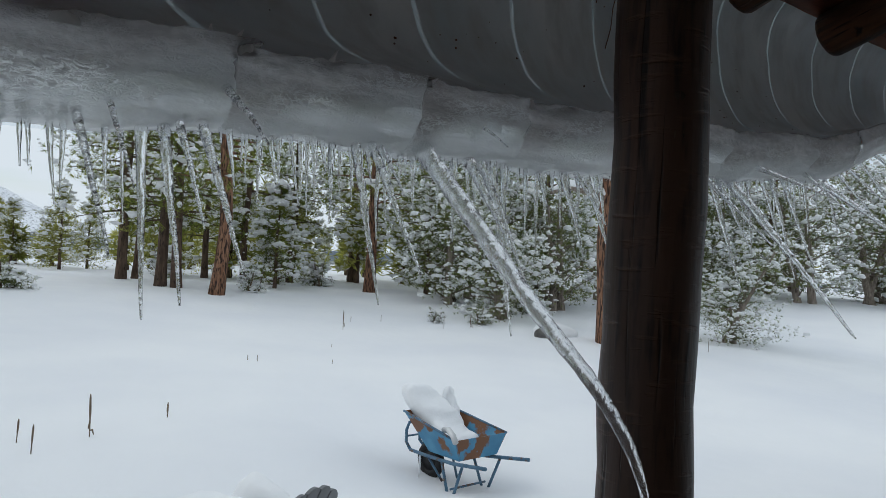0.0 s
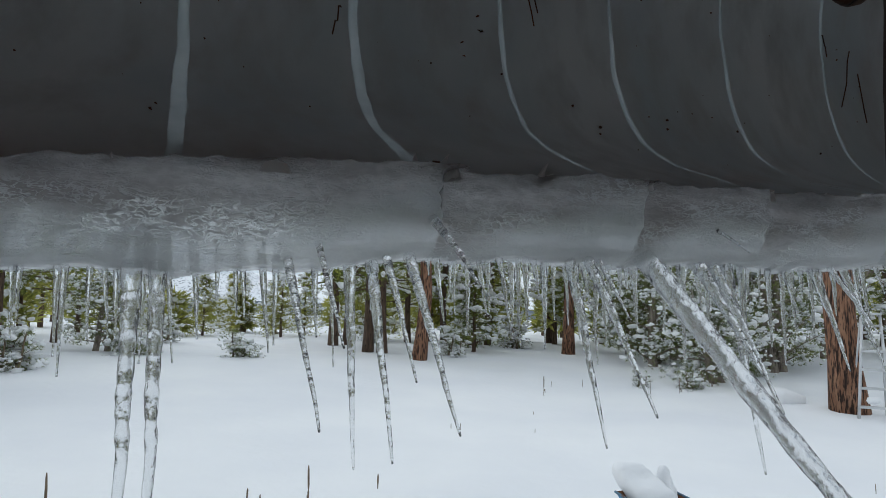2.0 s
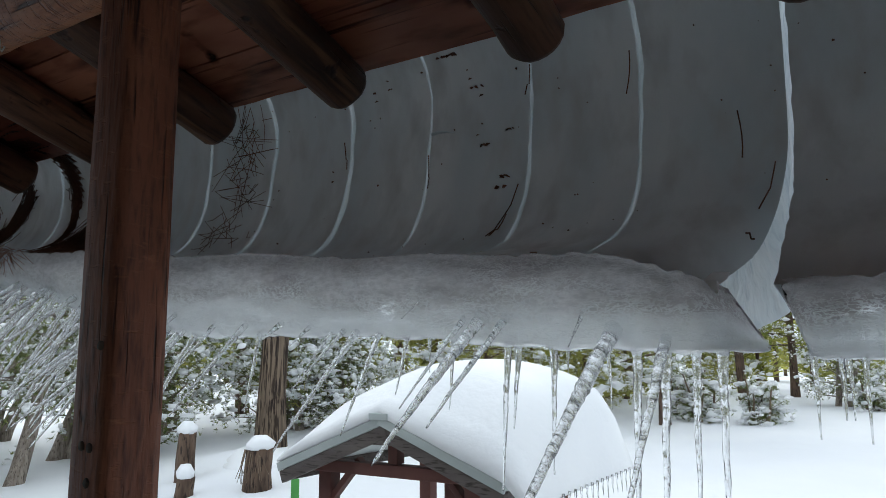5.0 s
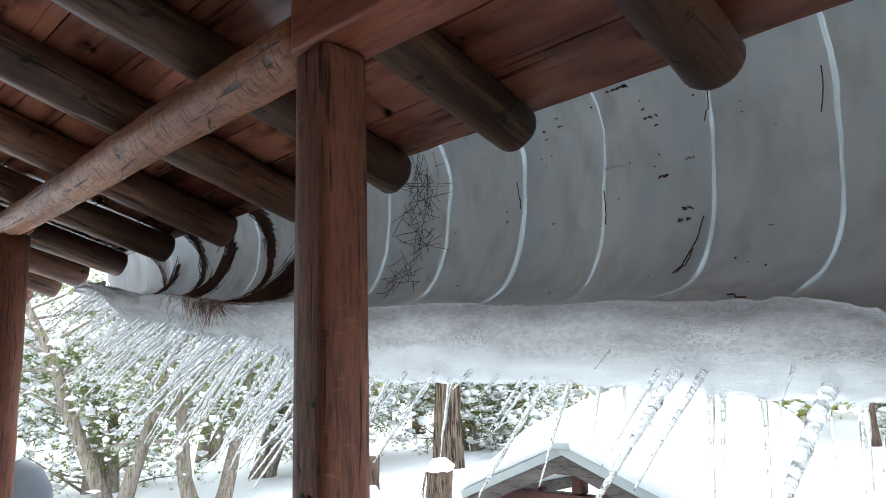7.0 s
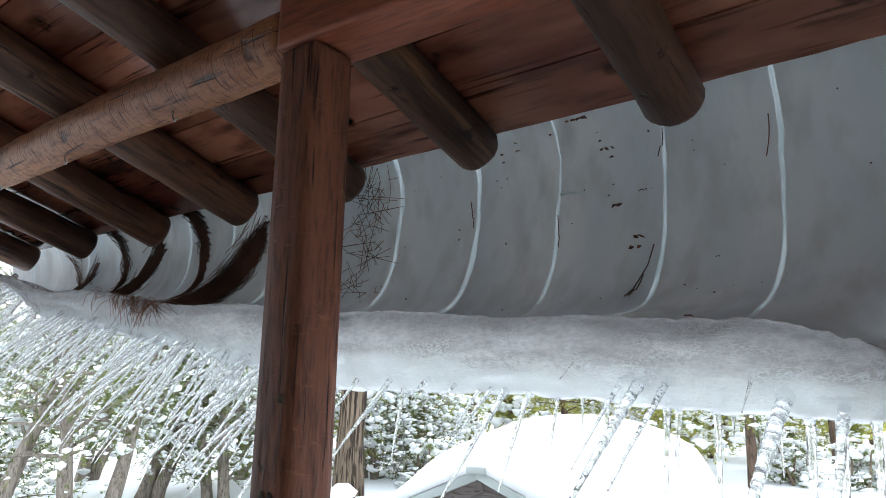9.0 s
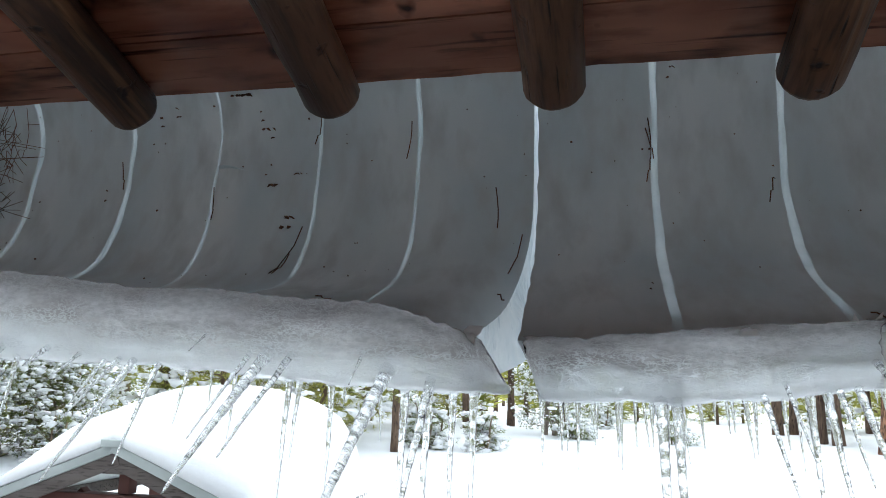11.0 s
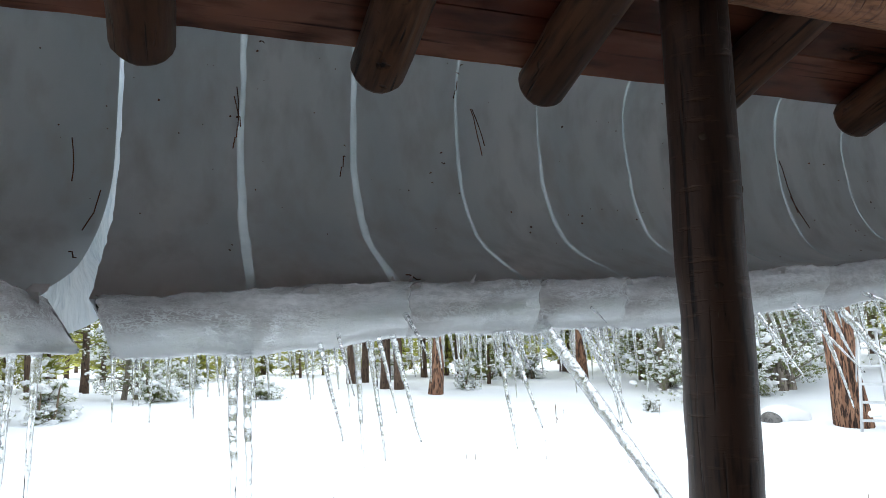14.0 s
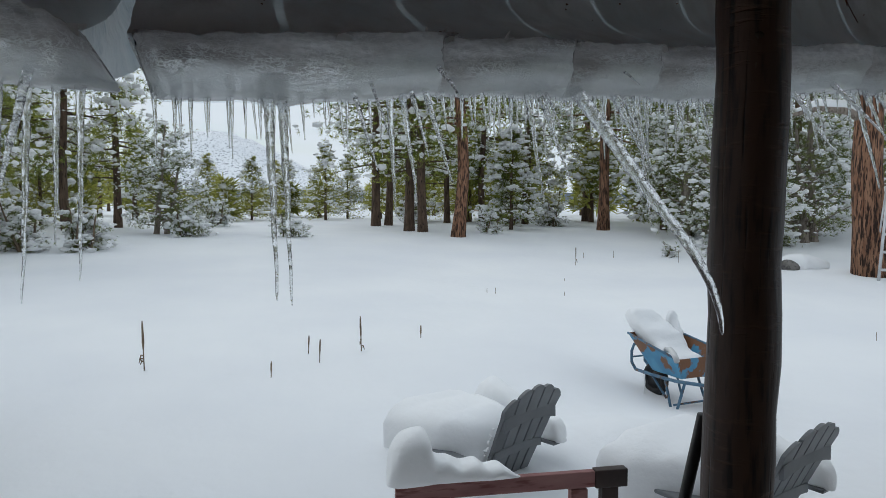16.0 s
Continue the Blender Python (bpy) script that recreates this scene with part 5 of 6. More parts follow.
for k, x, y, s, tn in ((0, 6.2, 17.4, 1.0, 20), (0, 11.65, 19.4, 1.02, 110), (1, 5.05, 22.2, 1.0, 40), (1, 5.55, 22.6, 0.9, 130), (1, 5.45, 19.5, 1.0, 200), (1, 5.75, 19.1, 0.95, 290), (2, 8.4, 25.2, 1.0, 10), (2, 9.6, 24.6, 1.1, 70), (2, 11.2, 24.4, 1.0, 160),
                       (1, 16.5, 29.5, 1.2, 0), (1, 14.6, 26.0, 1.1, 50), (2, 13.5, 22.5, 1.0, 90), (1, -4.13, 14.99, 0.75, 30), (2, -3.7, 21.2, 1.1, 80), (2, -2.6, 22.6, 1.0, 10), (1, -5.6, 20.5, 1.0, 220), (1, -7.4, 23.0, 1.1, 20)):
    plant(PINES[k], "pine_tree", "tall ponderosa pine with orange-brown bark and snow on its boughs" if k == 0 else "dark-trunked pine with snow caught on its boughs", "pine tree", "pines at the edge of the meadow", x, y, s, tn)
for k, x, y, s, tn in ((2, 13.3, 18.6, 0.75, 0), (2, 16.2, 21.5, 1.0, 30), (1, 18.0, 24.5, 1.2, 60), (1, 20.5, 21.0, 1.2, 200), (1, 22.5, 17.5, 1.2, 140), (2, 26.5, 15.0, 1.1, 70), (1, 25.0, 20.5, 1.3, 15), (3, -9.68, 9.38, 1.45, 40), (0, -12.6, 15.2, 1.6, 10), (1, -15.5, 14.0, 1.2, 5), (1, -13.0, 18.0, 1.1, 35), (2, -9.6, 19.5, 1.0, 20)):
    plant(PINES[k], "pine_tree", "tall pine with furrowed bark standing in deep snow", "pine tree", "pines at the edge of the meadow", x, y, s, tn)
for k, x, y, s, tn in ((0, 1.5, 29.0, 0.75, 0), (2, 4.2, 27.5, 0.6, 40), (2, 5.4, 29.5, 0.55, 200), (1, 8.95, 20.4, 0.72, 30), (1, 13.6, 19.2, 0.6, 100), (0, 2.8, 33.0, 0.75, 90), (0, -0.2, 31.0, 0.8, 30), (2, 3.1, 31.0, 0.5, 70), (2, -6.0, 26.5, 1.0, 10), (2, -8.4, 27.5, 0.95, 80), (0, -10.4, 25.5, 1.2, 50), (2, -12.5, 24.0, 1.0, 120), (0, -5.0, 24.5, 1.0, 140), (0, -7.2, 18.5, 0.8, 60), (2, -14.8, 22.5, 1.0, 40)):
    plant(YOUNG[k], "young_pine", "young pine with a little snow" if k == 0 else "young pine heavy with snow" if k == 1 else "yellow-green young pine dusted with snow", "young pine", "young pines", x, y, s, tn)
for k, x, y, s, tn in ((2, -8.6, 15.5, 1.0, 10), (0, -7.0, 16.8, 1.2, 70), (2, -5.9, 15.2, 0.8, 130), (0, -10.5, 16.2, 1.3, 200), (2, -11.8, 13.6, 1.1, 250), (0, -6.6, 20.0, 1.3, 20), (0, 7.4, 27.0, 1.1, 60), (2, 10.5, 28.5, 0.9, 110), (0, 12.8, 27.5, 1.2, 160)):
    plant(YOUNG[k], "young_pine", "young pine with a little snow" if k == 0 else "yellow-green young pine dusted with snow", "young pine", "young pines", x, y, s, tn)
for k, x, y, s, tn in ((0, -1.25, 19.9, 0.68, 10), (1, 11.5, 12.9, 0.78, 0), (0, 12.2, 15.9, 1.0, 60), (0, 14.6, 14.3, 1.05, 200), (2, 13.9, 17.2, 1.05, 20), (1, 15.6, 16.2, 1.1, 80), (1, 14.9, 9.2, 0.62, 150), (2, 18.3, 16.0, 1.1, 10), (1, 21.5, 15.2, 1.1, 90), (0, 24.0, 15.5, 1.1, 210), (2, 26.0, 17.5, 1.1, 30), (1, 28.5, 16.5, 1.2, 10), (0, 24.5, 12.5, 1.2, 120), (2, 27.5, 11.6, 1.15, 40), (1, 30.5, 12.8, 1.3, 80), (0, 27.0, 8.8, 1.1, 10), (2, 31.5, 9.6, 1.25, 150), (1, 33.5, 6.8, 1.2, 60)):
    plant(JUNIPERS[k], "juniper_tree", "dense dark green juniper laden with fresh snow", "juniper", "junipers round the meadow", x, y, s, tn)
for k, x, y, s, tn in ((3, -11.6, 5.6, 1.0, 0), (3, -12.8, 4.6, 1.05, 120), (2, -13.2, 7.4, 1.1, 60), (1, -14.8, 5.2, 1.2, 30), (0, -11.8, 8.2, 1.0, 200), (2, -16.5, 8.0, 1.2, 100), (0, -14.2, 10.5, 1.2, 300), (1, -11.4, 11.8, 1.0, 20), (0, -17.5, 3.4, 1.1, 30), (2, -16.0, 1.0, 1.1, 70), (1, -10.8, 12.8, 0.8, 70)):
    plant(JUNIPERS[k], "juniper_tree", "spreading grey-barked juniper with snow clumps on its sprays", "juniper", "junipers round the meadow", x, y, s, tn)
for k, x, y, s, tn in ((1, -2.35, 15.8, 1.0, 0), (0, -0.6, 19.0, 0.9, 40), (0, 1.97, 18.0, 0.72, 0), (1, -3.65, 16.0, 1.1, 80), (1, 7.5, 18.3, 0.75, 20), (1, -4.2, 17.2, 1.2, 10), (0, 10.2, 12.2, 0.45, 30), (1, 9.4, 12.6, 0.35, 0), (1, 12.6, 16.4, 0.6, 60), (1, 9.9, 22.8, 1.1, 0), (1, 11.4, 22.6, 1.0, 70), (1, 15.0, 20.4, 0.9, 10), (0, 13.0, 13.8, 0.9, 0), (1, 17.6, 12.2, 0.8, 10), (1, 0.2, 23.5, 1.0, 0), (1, 6.9, 24.5, 1.0, 30), (1, -9.4, 11.4, 1.1, 0), (0, 18.9, 12.6, 1.0, 50)):
    plant(SHRUBS[k], "shrub", "small evergreen shrub poking from the snow" if k == 0 else "frosted twiggy shrub covered in snow", "shrub", "shrubs in the snow", x, y, s, tn, 0.05)
# the big pine beside the ladder, with a snow-laden dead limb
big_pine = conifer(41, 13, 0.28, 0.30, 2.8, 44, 26, 0.21, BARK, NEEDLE, 260, 0.16, 'pine')
root = plant(big_pine, "pine_tree", "big ponderosa pine with deeply furrowed orange bark", "pine tree", "pines at the edge of the meadow", 11.58, 9.6, 1.0, 0, 0.05)
part("broken_limb", tube([(0.0, 0.1, 2.75), (-0.5, 0.2, 3.0), (-1.1, 0.3, 3.05), (-1.6, 0.3, 2.9)], [0.10, 0.08, 0.06, 0.03], 9, wob=0.2, seed=3), BARK_GREY, root, "bare broken limb")
part("limb_snow", tube([(0.05, 0.1, 2.85), (-0.5, 0.2, 3.10), (-1.1, 0.3, 3.13), (-1.55, 0.3, 2.98)], [0.10, 0.09, 0.075, 0.03], 9, wob=0.3, seed=6), SNOW, root, "snow lying along the limb")
# far woods
rs, rng = np.random.RandomState(77), random.Random(77)
for nm, mat, count, lo in (("far_woods", NEEDLE, 36, 40), ("far_scrub", NEEDLE_YELLOW, 170, 27)):
    C, A, S = [], [], []
    bm = bmesh.new()
    for _ in range(count):
        an, dist = rng.uniform(-62, 62), rng.uniform(lo, lo + 34)
        x, y = dist * math.sin(radians(an)), dist * math.cos(radians(an))
        h = rng.uniform(5, 10) if nm == "far_woods" else rng.uniform(1.6, 4)
        if -5 < an < 12:
            h = rng.uniform(0.8, 1.7) if nm == "far_scrub" else 0
        if h == 0:
            continue
        g = ground_z(x, y)
        tube([(x, y, g - 0.2), (x, y, g + h * 0.6)], [0.10 + h * 0.008, 0.05], 5, bm=bm, caps=False)
        for _ in range(90):
            u = rng.random()
            rr = h * 0.24 * (1 - 0.8 * u) * math.sqrt(rng.random())
            t = rng.uniform(0, 6.28)
            C.append((x + rr * math.cos(t), y + rr * math.sin(t), g + h * (0.16 + 0.84 * u)))
            A.append((math.cos(t), math.sin(t), 0.4))
            if rng.random() < 0.34:
                S.append(C[-1])
    v, f = tufts(np.array(C), np.array(A), rs, 5, 0.55, 0.06, 0.8)
    ob = tagged(mesh_part(nm, arrays_mesh(nm, v, f), mat), "distant belt of pines behind the meadow" if nm == "far_woods" else "distant low evergreen scrub", "woods", kind="stuff")
    S = np.array(S)
    v, f = blobs(S, rs.uniform(0.08, 0.24, len(S)), rs, 0.5)
    tagged(mesh_part(nm + "_snow", arrays_mesh("snow", v, f), TREE_SNOW), "snow lying on the distant trees", "snow", kind="stuff")
    tagged(part(nm + "_trunks", bm, BARK_DARK), "dark trunks of the distant trees", "tree trunks", kind="stuff")
# mountain and valley
root = None
rows, bm = [], bmesh.new()
for i in range(70):
    row = []
    for j in range(18):
        x = -1500 + 3000 * i / 69
        t = j / 17
        px = x + 40
        h = 215 * math.exp(-((px - 20) / 330) ** 2) + 70 * math.exp(-((px + 700) / 300) ** 2) + 45 * math.exp(-((px - 900) / 260) ** 2)
        h *= 0.94 + 0.12 * noise.noise(Vector((x * 0.006, t * 3, 0))) + 0.07 * noise.noise(Vector((x * 0.02, t * 8, 2)))
        row.append(bm.verts.new((x, 1900 + 700 * t, 18 + h * math.sin(t * math.pi * 0.5) ** 0.9)))
    rows.append(row)
for r0, r1 in zip(rows, rows[1:]):
    for c in range(17):
        bm.faces.new((r0[c], r0[c + 1], r1[c + 1], r1[c]))
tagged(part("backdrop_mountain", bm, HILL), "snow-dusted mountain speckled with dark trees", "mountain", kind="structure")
bm = bmesh.new()
rows = [[bm.verts.new((x, y, z + 3 * noise.noise(Vector((x * 0.01, y, 0))))) for y, z in ((900, -6), (1500, 8), (1895, 24))] for x in range(-2400, 2401, 100)]
for r0, r1 in zip(rows, rows[1:]):
    for c in range(2):
        bm.faces.new((r0[c], r0[c + 1], r1[c + 1], r1[c]))
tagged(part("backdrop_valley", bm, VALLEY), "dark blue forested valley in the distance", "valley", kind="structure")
# far house among the pines
hx, hy, hz = 25.0, 72.0, -0.9
root = thing("house", "distant tan house with a green metal roof among pines", "house", "", "", pose(hx, hy, hz, 0, 0, -14))
part("wall", box(-5, -4, 0, 5, 4, 2.9, 0.02), FAR_WALL, root)
bm = bmesh.new()
vs = [bm.verts.new(p) for p in ((-5.5, -4.6, 2.7), (5.5, -4.6, 2.7), (5.5, 0, 4.6), (-5.5, 0, 4.6), (-5.5, 4.6, 2.7), (5.5, 4.6, 2.7), (-5.5, -4.6, 2.9), (5.5, -4.6, 2.9), (5.5, 0, 4.8), (-5.5, 0, 4.8), (-5.5, 4.6, 2.9), (5.5, 4.6, 2.9))]
for f in ((0, 1, 2, 3), (3, 2, 5, 4), (6, 9, 8, 7), (9, 10, 11, 8), (0, 6, 7, 1), (4, 5, 11, 10), (0, 3, 9, 6), (3, 4, 10, 9), (1, 7, 8, 2), (2, 8, 11, 5)):
    bm.faces.new([vs[i] for i in f])
part("roof", bm, FAR_ROOF, root, smooth=False)
for wx in (-3.4, -0.4, 2.6):
    w = part("window", box(wx - 0.65, -4.06, 1.0, wx + 0.65, -3.99, 2.2, 0.01), FAR_WALL, root)
    part("pane", box(wx - 0.5, -4.09, 1.12, wx + 0.5, -4.062, 2.08, 0.005), GLASS_DARK, w)


# ---- things in the meadow ----
def snow_lump(name, label, pts, radii, sides=16, flat=0.8, seed=0, base=None):
    """A soft mound of snow along a line of centres."""
    bm = bmesh.new()
    dense, rad = [], []
    c = catmull([(*p, r) for p, r in zip(pts, radii)], 6 * (len(pts) - 1))
    for i, q in enumerate(c):
        dense.append(q[:3])
        s = i / (len(c) - 1)
        rad.append(max(0.01, q[3]) * max(0.12, min(1, math.sqrt(max(0, 1 - (2 * s - 1) ** 8)))))
    tube(dense, rad, sides, bm=bm, wob=0.22, seed=seed)
    zc = sum(p[2] for p in pts) / len(pts)
    for v in bm.verts:
        k = noise.noise(v.co * 5 + Vector((seed, 0, 0)))
        v.co.z = zc + (v.co.z - zc) * flat + 0.012 * k
        if base is not None:
            v.co.z = max(base, v.co.z)
    return single(name, bm, SNOW, label, "snow")


def snow_heap(name, label, m, stations, seed, power=0.72, rough=0.016):
    """A heap of settled snow along local x; stations: x, y, half width, base z, height."""
    bm = bmesh.new()
    secs = catmull(stations, 10 * (len(stations) - 1))
    ns, rows = 22, []
    for i, (x, y, hw, z0, h) in enumerate(secs):
        s = i / (len(secs) - 1)
        end = max(0.04, math.sqrt(max(0.0, 1 - abs(2 * s - 1) ** 9)))
        row = []
        for j in range(ns):
            an = 2 * math.pi * j / ns
            c, sn = math.cos(an), math.sin(an)
            p = Vector((x, y + math.copysign(abs(c) ** power, c) * hw * end * (1.0 if sn > -0.2 else 0.85), z0 + (math.copysign(abs(sn) ** power, sn) * 0.5 + 0.5) * h * end))
            k = rough * noise.noise(p * 6 + Vector((seed, 0, 0))) * 1.6 + 0.4 * rough * noise.noise(p * 19 + Vector((0, seed, 0)))
            row.append(bm.verts.new(p + Vector((k, c * k, (sn if sn > 0 else 0.2 * sn) * k + 0.3 * k))))
        rows.append(row)
    for r0, r1 in zip(rows, rows[1:]):
        for c in range(ns):
            bm.faces.new((r0[c], r0[(c + 1) % ns], r1[(c + 1) % ns], r1[c]))
    bm.faces.new(rows[0][::-1])
    bm.faces.new(rows[-1])
    return single(name, bm, SNOW, label, "snow", m=m)


def adirondack(label, m):
    root = thing("adirondack_chair", label, "chair", "chairs in the snow", "", m)
    # local: +y is the way it faces; the back leans towards -y
    lean = 0.47
    n = 5
    for k in range(n):
        u = (k - (n - 1) / 2) / ((n - 1) / 2)
        xb, xt = u * 0.162, u * 0.206
        w0, w1 = 0.0325, 0.0445
        def edge(z, side):
            s = (z - 0.26) / 0.74
            return xb + (xt - xb) * s + side * (w0 + (w1 - w0) * s)
        arch = 1.03 - 1.7 * xt * xt
        outline = [(edge(z, -1), z) for z in (0.26, 0.45, 0.65, 0.85)]
        for a in range(7):
            c = -1 + a / 3
            z = arch - 1.7 * ((xt + c * w1) ** 2 - xt * xt) - 0.020 * abs(c) ** 2.6
            outline.append((xt + c * w1, z))
        outline += [(edge(z, 1), z) for z in (0.85, 0.65, 0.45, 0.26)]
        bm = bmesh.new()
        front = [bm.verts.new((px, -0.10 - (pz - 0.26) * lean + 0.012, pz)) for px, pz in outline]
        back = [bm.verts.new((px, -0.10 - (pz - 0.26) * lean - 0.012, pz)) for px, pz in outline]
        bm.faces.new(front)
        bm.faces.new(back[::-1])
        for a in range(len(outline)):
            b = (a + 1) % len(outline)
            bm.faces.new((front[a], front[b], back[b], back[a]))
        part("back_slat", bm, GREY_PLASTIC, root, smooth=False)
    for z, w in ((0.80, 0.226), (0.575, 0.207)):
        bm = bmesh.new()
        rows = []
        for i in range(9):
            u = -1 + i / 4
            yy = -0.10 - (z - 0.26) * lean - 0.014
            zz = z - (0.03 if z > 0.7 else 0.012) * u * u
            rows.append([bm.verts.new(p) for p in ((u * w, yy - 0.024, zz), (u * w, yy, zz), (u * w, yy, zz + (0.075 if z > 0.7 else 0.05)), (u * w, yy - 0.024, zz + (0.075 if z > 0.7 else 0.05)))])
        for r0, r1 in zip(rows, rows[1:]):
            for c in range(4):
                bm.faces.new((r0[c], r0[(c + 1) % 4], r1[(c + 1) % 4], r1[c]))
        bm.faces.new(rows[0][::-1])
        bm.faces.new(rows[-1])
        part("back_brace", bm, GREY_PLASTIC, root, smooth=False)
    for k in range(6):
        y = -0.08 + k * 0.095
        part("seat_slat", box(-0.26, y, 0.285 + k * 0.016, 0.26, y + 0.085, 0.307 + k * 0.016, 0.005), GREY_PLASTIC, root)
    for sx in (-1, 1):
        part("armrest", box(sx * 0.345 - 0.065, -0.33, 0.545, sx * 0.345 + 0.065, 0.46, 0.57, 0.01), GREY_PLASTIC, root)
        part("front_leg", box(sx * 0.29 - 0.014, 0.33, 0.0, sx * 0.29 + 0.014, 0.44, 0.545, 0.005), GREY_PLASTIC, root)
        part("rear_leg", box(-0.45, -0.055, -0.014, 0.50, 0.055, 0.014, 0.005, Matrix.Translation((sx * 0.262, -0.02, 0.20)) @ Euler((radians(90), 0, radians(90))).to_matrix().to_4x4() @ Matrix.Rotation(radians(17), 4, 'Z')), GREY_PLASTIC, root)
        part("arm_bracket", box(sx * 0.30 - 0.012, 0.12, 0.42, sx * 0.30 + 0.012, 0.20, 0.545, 0.004), GREY_PLASTIC, root)
    return root


C1, C2 = pose(1.87, 3.665, -0.60, 0, -2, 24), pose(2.95, 2.60, -0.60, 0, -2, 18)
adirondack("grey slatted Adirondack chair buried to its seat in snow", C1)
adirondack("grey slatted Adirondack chair standing in snow", C2)


def at(m, *p):
    return tuple(m @ Vector(p))


# snow on the seats and arms
TURN = Matrix.Rotation(radians(90), 4, 'Z')
for m, s, g in ((C1, 1, 0.0), (C2, 2, 0.09)):
    snow_heap("snow_mound", "deep block of snow filling the chair seat", m @ TURN, [(-0.16, 0.0, 0.19, 0.40, 0.30), (-0.02, 0.02, 0.25, 0.30, 0.45), (0.15, 0.03, 0.33, 0.26, 0.52), (0.38, 0.04, 0.36 + g, 0.24, 0.53), (0.54, 0.05, 0.37 + g, 0.22, 0.55), (0.61, 0.05, 0.35 + g, 0.22, 0.53)], s, 0.45, 0.013)
    snow_heap("snow_mound", "bar of snow piled on the chair arm", m @ TURN, [(-0.36, -0.345, 0.05, 0.555, 0.10), (-0.26, -0.345, 0.07, 0.555, 0.17), (0.0, -0.345, 0.085, 0.555, 0.20), (0.28, -0.345, 0.10, 0.555, 0.29), (0.44, -0.345, 0.09, 0.55, 0.27)], s + 8, 0.55)
    rng = random.Random(s)
    bm = bmesh.new()
    for k in range(26):
        z = rng.uniform(0.42, 0.80)
        u = -0.5 * (0.40 + (z - 0.26) * 0.12) - 0.012
        p = Vector((u + rng.uniform(-0.01, 0.006), -0.085 - (z - 0.26) * 0.47 + rng.uniform(0, 0.02), z))
        tube([p, p + Vector((rng.uniform(-0.012, 0.012), 0.01, rng.uniform(0.008, 0.02)))], [rng.uniform(0.006, 0.013), rng.uniform(0.003, 0.009)], 6, bm=bm, wob=0.4, seed=k)
    single("snow_crumbs", bm, SNOW, "crumbs of snow clinging to the chair back edge", "snow", kind="stuff", m=m)

# low red bench
root = thing("garden_bench", "faded red wooden bench with one dark end", "bench", "", "", pose(0.985, 2.60, 0.205, 0, 0, -5.5))
part("seat_board", box(0, -0.085, -0.078, 0.98, -0.045, 0.0, 0.006), FADED_RED, root, "faded red plank")
part("board_end", box(0.984, -0.09, -0.085, 1.15, -0.035, 0.004, 0.006), DARK_WOOD, root, "dark plank end")
for lx, mt in ((0.05, FADED_RED), (0.86, FADED_RED), (1.02, DARK_WOOD)):
    for ly in (-0.082, -0.056):
        part("leg", box(lx, ly, -0.72, lx + 0.085, ly + 0.022, -0.088, 0.004), mt, root)
snow_heap("snow_mound", "tall heap of melting snow on the red bench", Matrix.Translation((0.94, 2.545, 0.200)) @ Matrix.Rotation(radians(-5.5), 4, 'Z'),
          [(0.0, 0, 0.10, 0, 0.20), (0.06, 0, 0.12, -0.01, 0.265), (0.17, 0, 0.12, -0.005, 0.255), (0.225, 0, 0.10, 0, 0.15), (0.29, 0, 0.095, 0, 0.125), (0.35, 0, 0.085, 0, 0.095), (0.42, 0, 0.085, 0, 0.10), (0.47, 0, 0.075, 0, 0.065), (0.54, 0, 0.08, 0, 0.075), (0.60, 0, 0.06, 0, 0.04), (0.64, 0, 0.05, 0, 0.02)], 12, 0.8, 0.010)
# pole leaning on the round post
single("shovel_handle", tube([(1.205, 0.93, 0.0), (1.275, 0.735, 1.03)], [0.015, 0.014], 12), BLACK_METAL, "dark pole leaning against the porch post", "pole")

# wheelbarrow: +x from the wheel to the grips
BW = Matrix.Translation((4.055, 4.98, -0.245)) @ Matrix.Rotation(radians(-83), 4, 'Z') @ Matrix.Rotation(radians(-2.5), 4, 'Y') @ Matrix.Scale(0.87, 4)
root = thing("wheelbarrow", "old blue wheelbarrow with rusty chipped tray, filled with snow", "wheelbarrow", "", "", BW)


def sheet_panel(corners, t=0.006):
    bm = bmesh.new()
    c = [Vector(p) for p in corners]
    nrm = (c[1] - c[0]).cross(c[-1] - c[0]).normalized() * t
    a, b = [bm.verts.new(p) for p in c], [bm.verts.new(p + nrm) for p in c]
    bm.faces.new(a[::-1])
    bm.faces.new(b)
    for i in range(len(c)):
        j = (i + 1) % len(c)
        bm.faces.new((a[i], a[j], b[j], b[i]))
    return bm


T = {'nose_l': (-0.16, -0.30, 0.66), 'nose_r': (-0.16, 0.30, 0.66), 'back_l': (0.62, -0.34, 0.50), 'back_r': (0.62, 0.34, 0.50),
     'floor_fl': (0.10, -0.19, 0.30), 'floor_fr': (0.10, 0.19, 0.30), 'floor_bl': (0.58, -0.25, 0.30), 'floor_br': (0.58, 0.25, 0.30)}
tray = part("tray_floor", sheet_panel([T['floor_fl'], T['floor_bl'], T['floor_br'], T['floor_fr']]), RUST, root, smooth=False)
part("tray_side", sheet_panel([T['nose_l'], T['back_l'], T['floor_bl'], T['floor_fl']]), BLUE_PAINT, root, "chipped blue and rust steel side", smooth=False)
part("tray_side", sheet_panel([T['nose_r'], T['floor_fr'], T['floor_br'], T['back_r']]), BLUE_PAINT, root, "chipped blue and rust steel side", smooth=False)
part("tray_nose", sheet_panel([T['nose_l'], T['floor_fl'], T['floor_fr'], T['nose_r']]), BLUE_PAINT, root, smooth=False)
part("tray_back", sheet_panel([T['back_l'], T['back_r'], T['floor_br'], T['floor_bl']]), BLUE_PAINT, root, smooth=False)
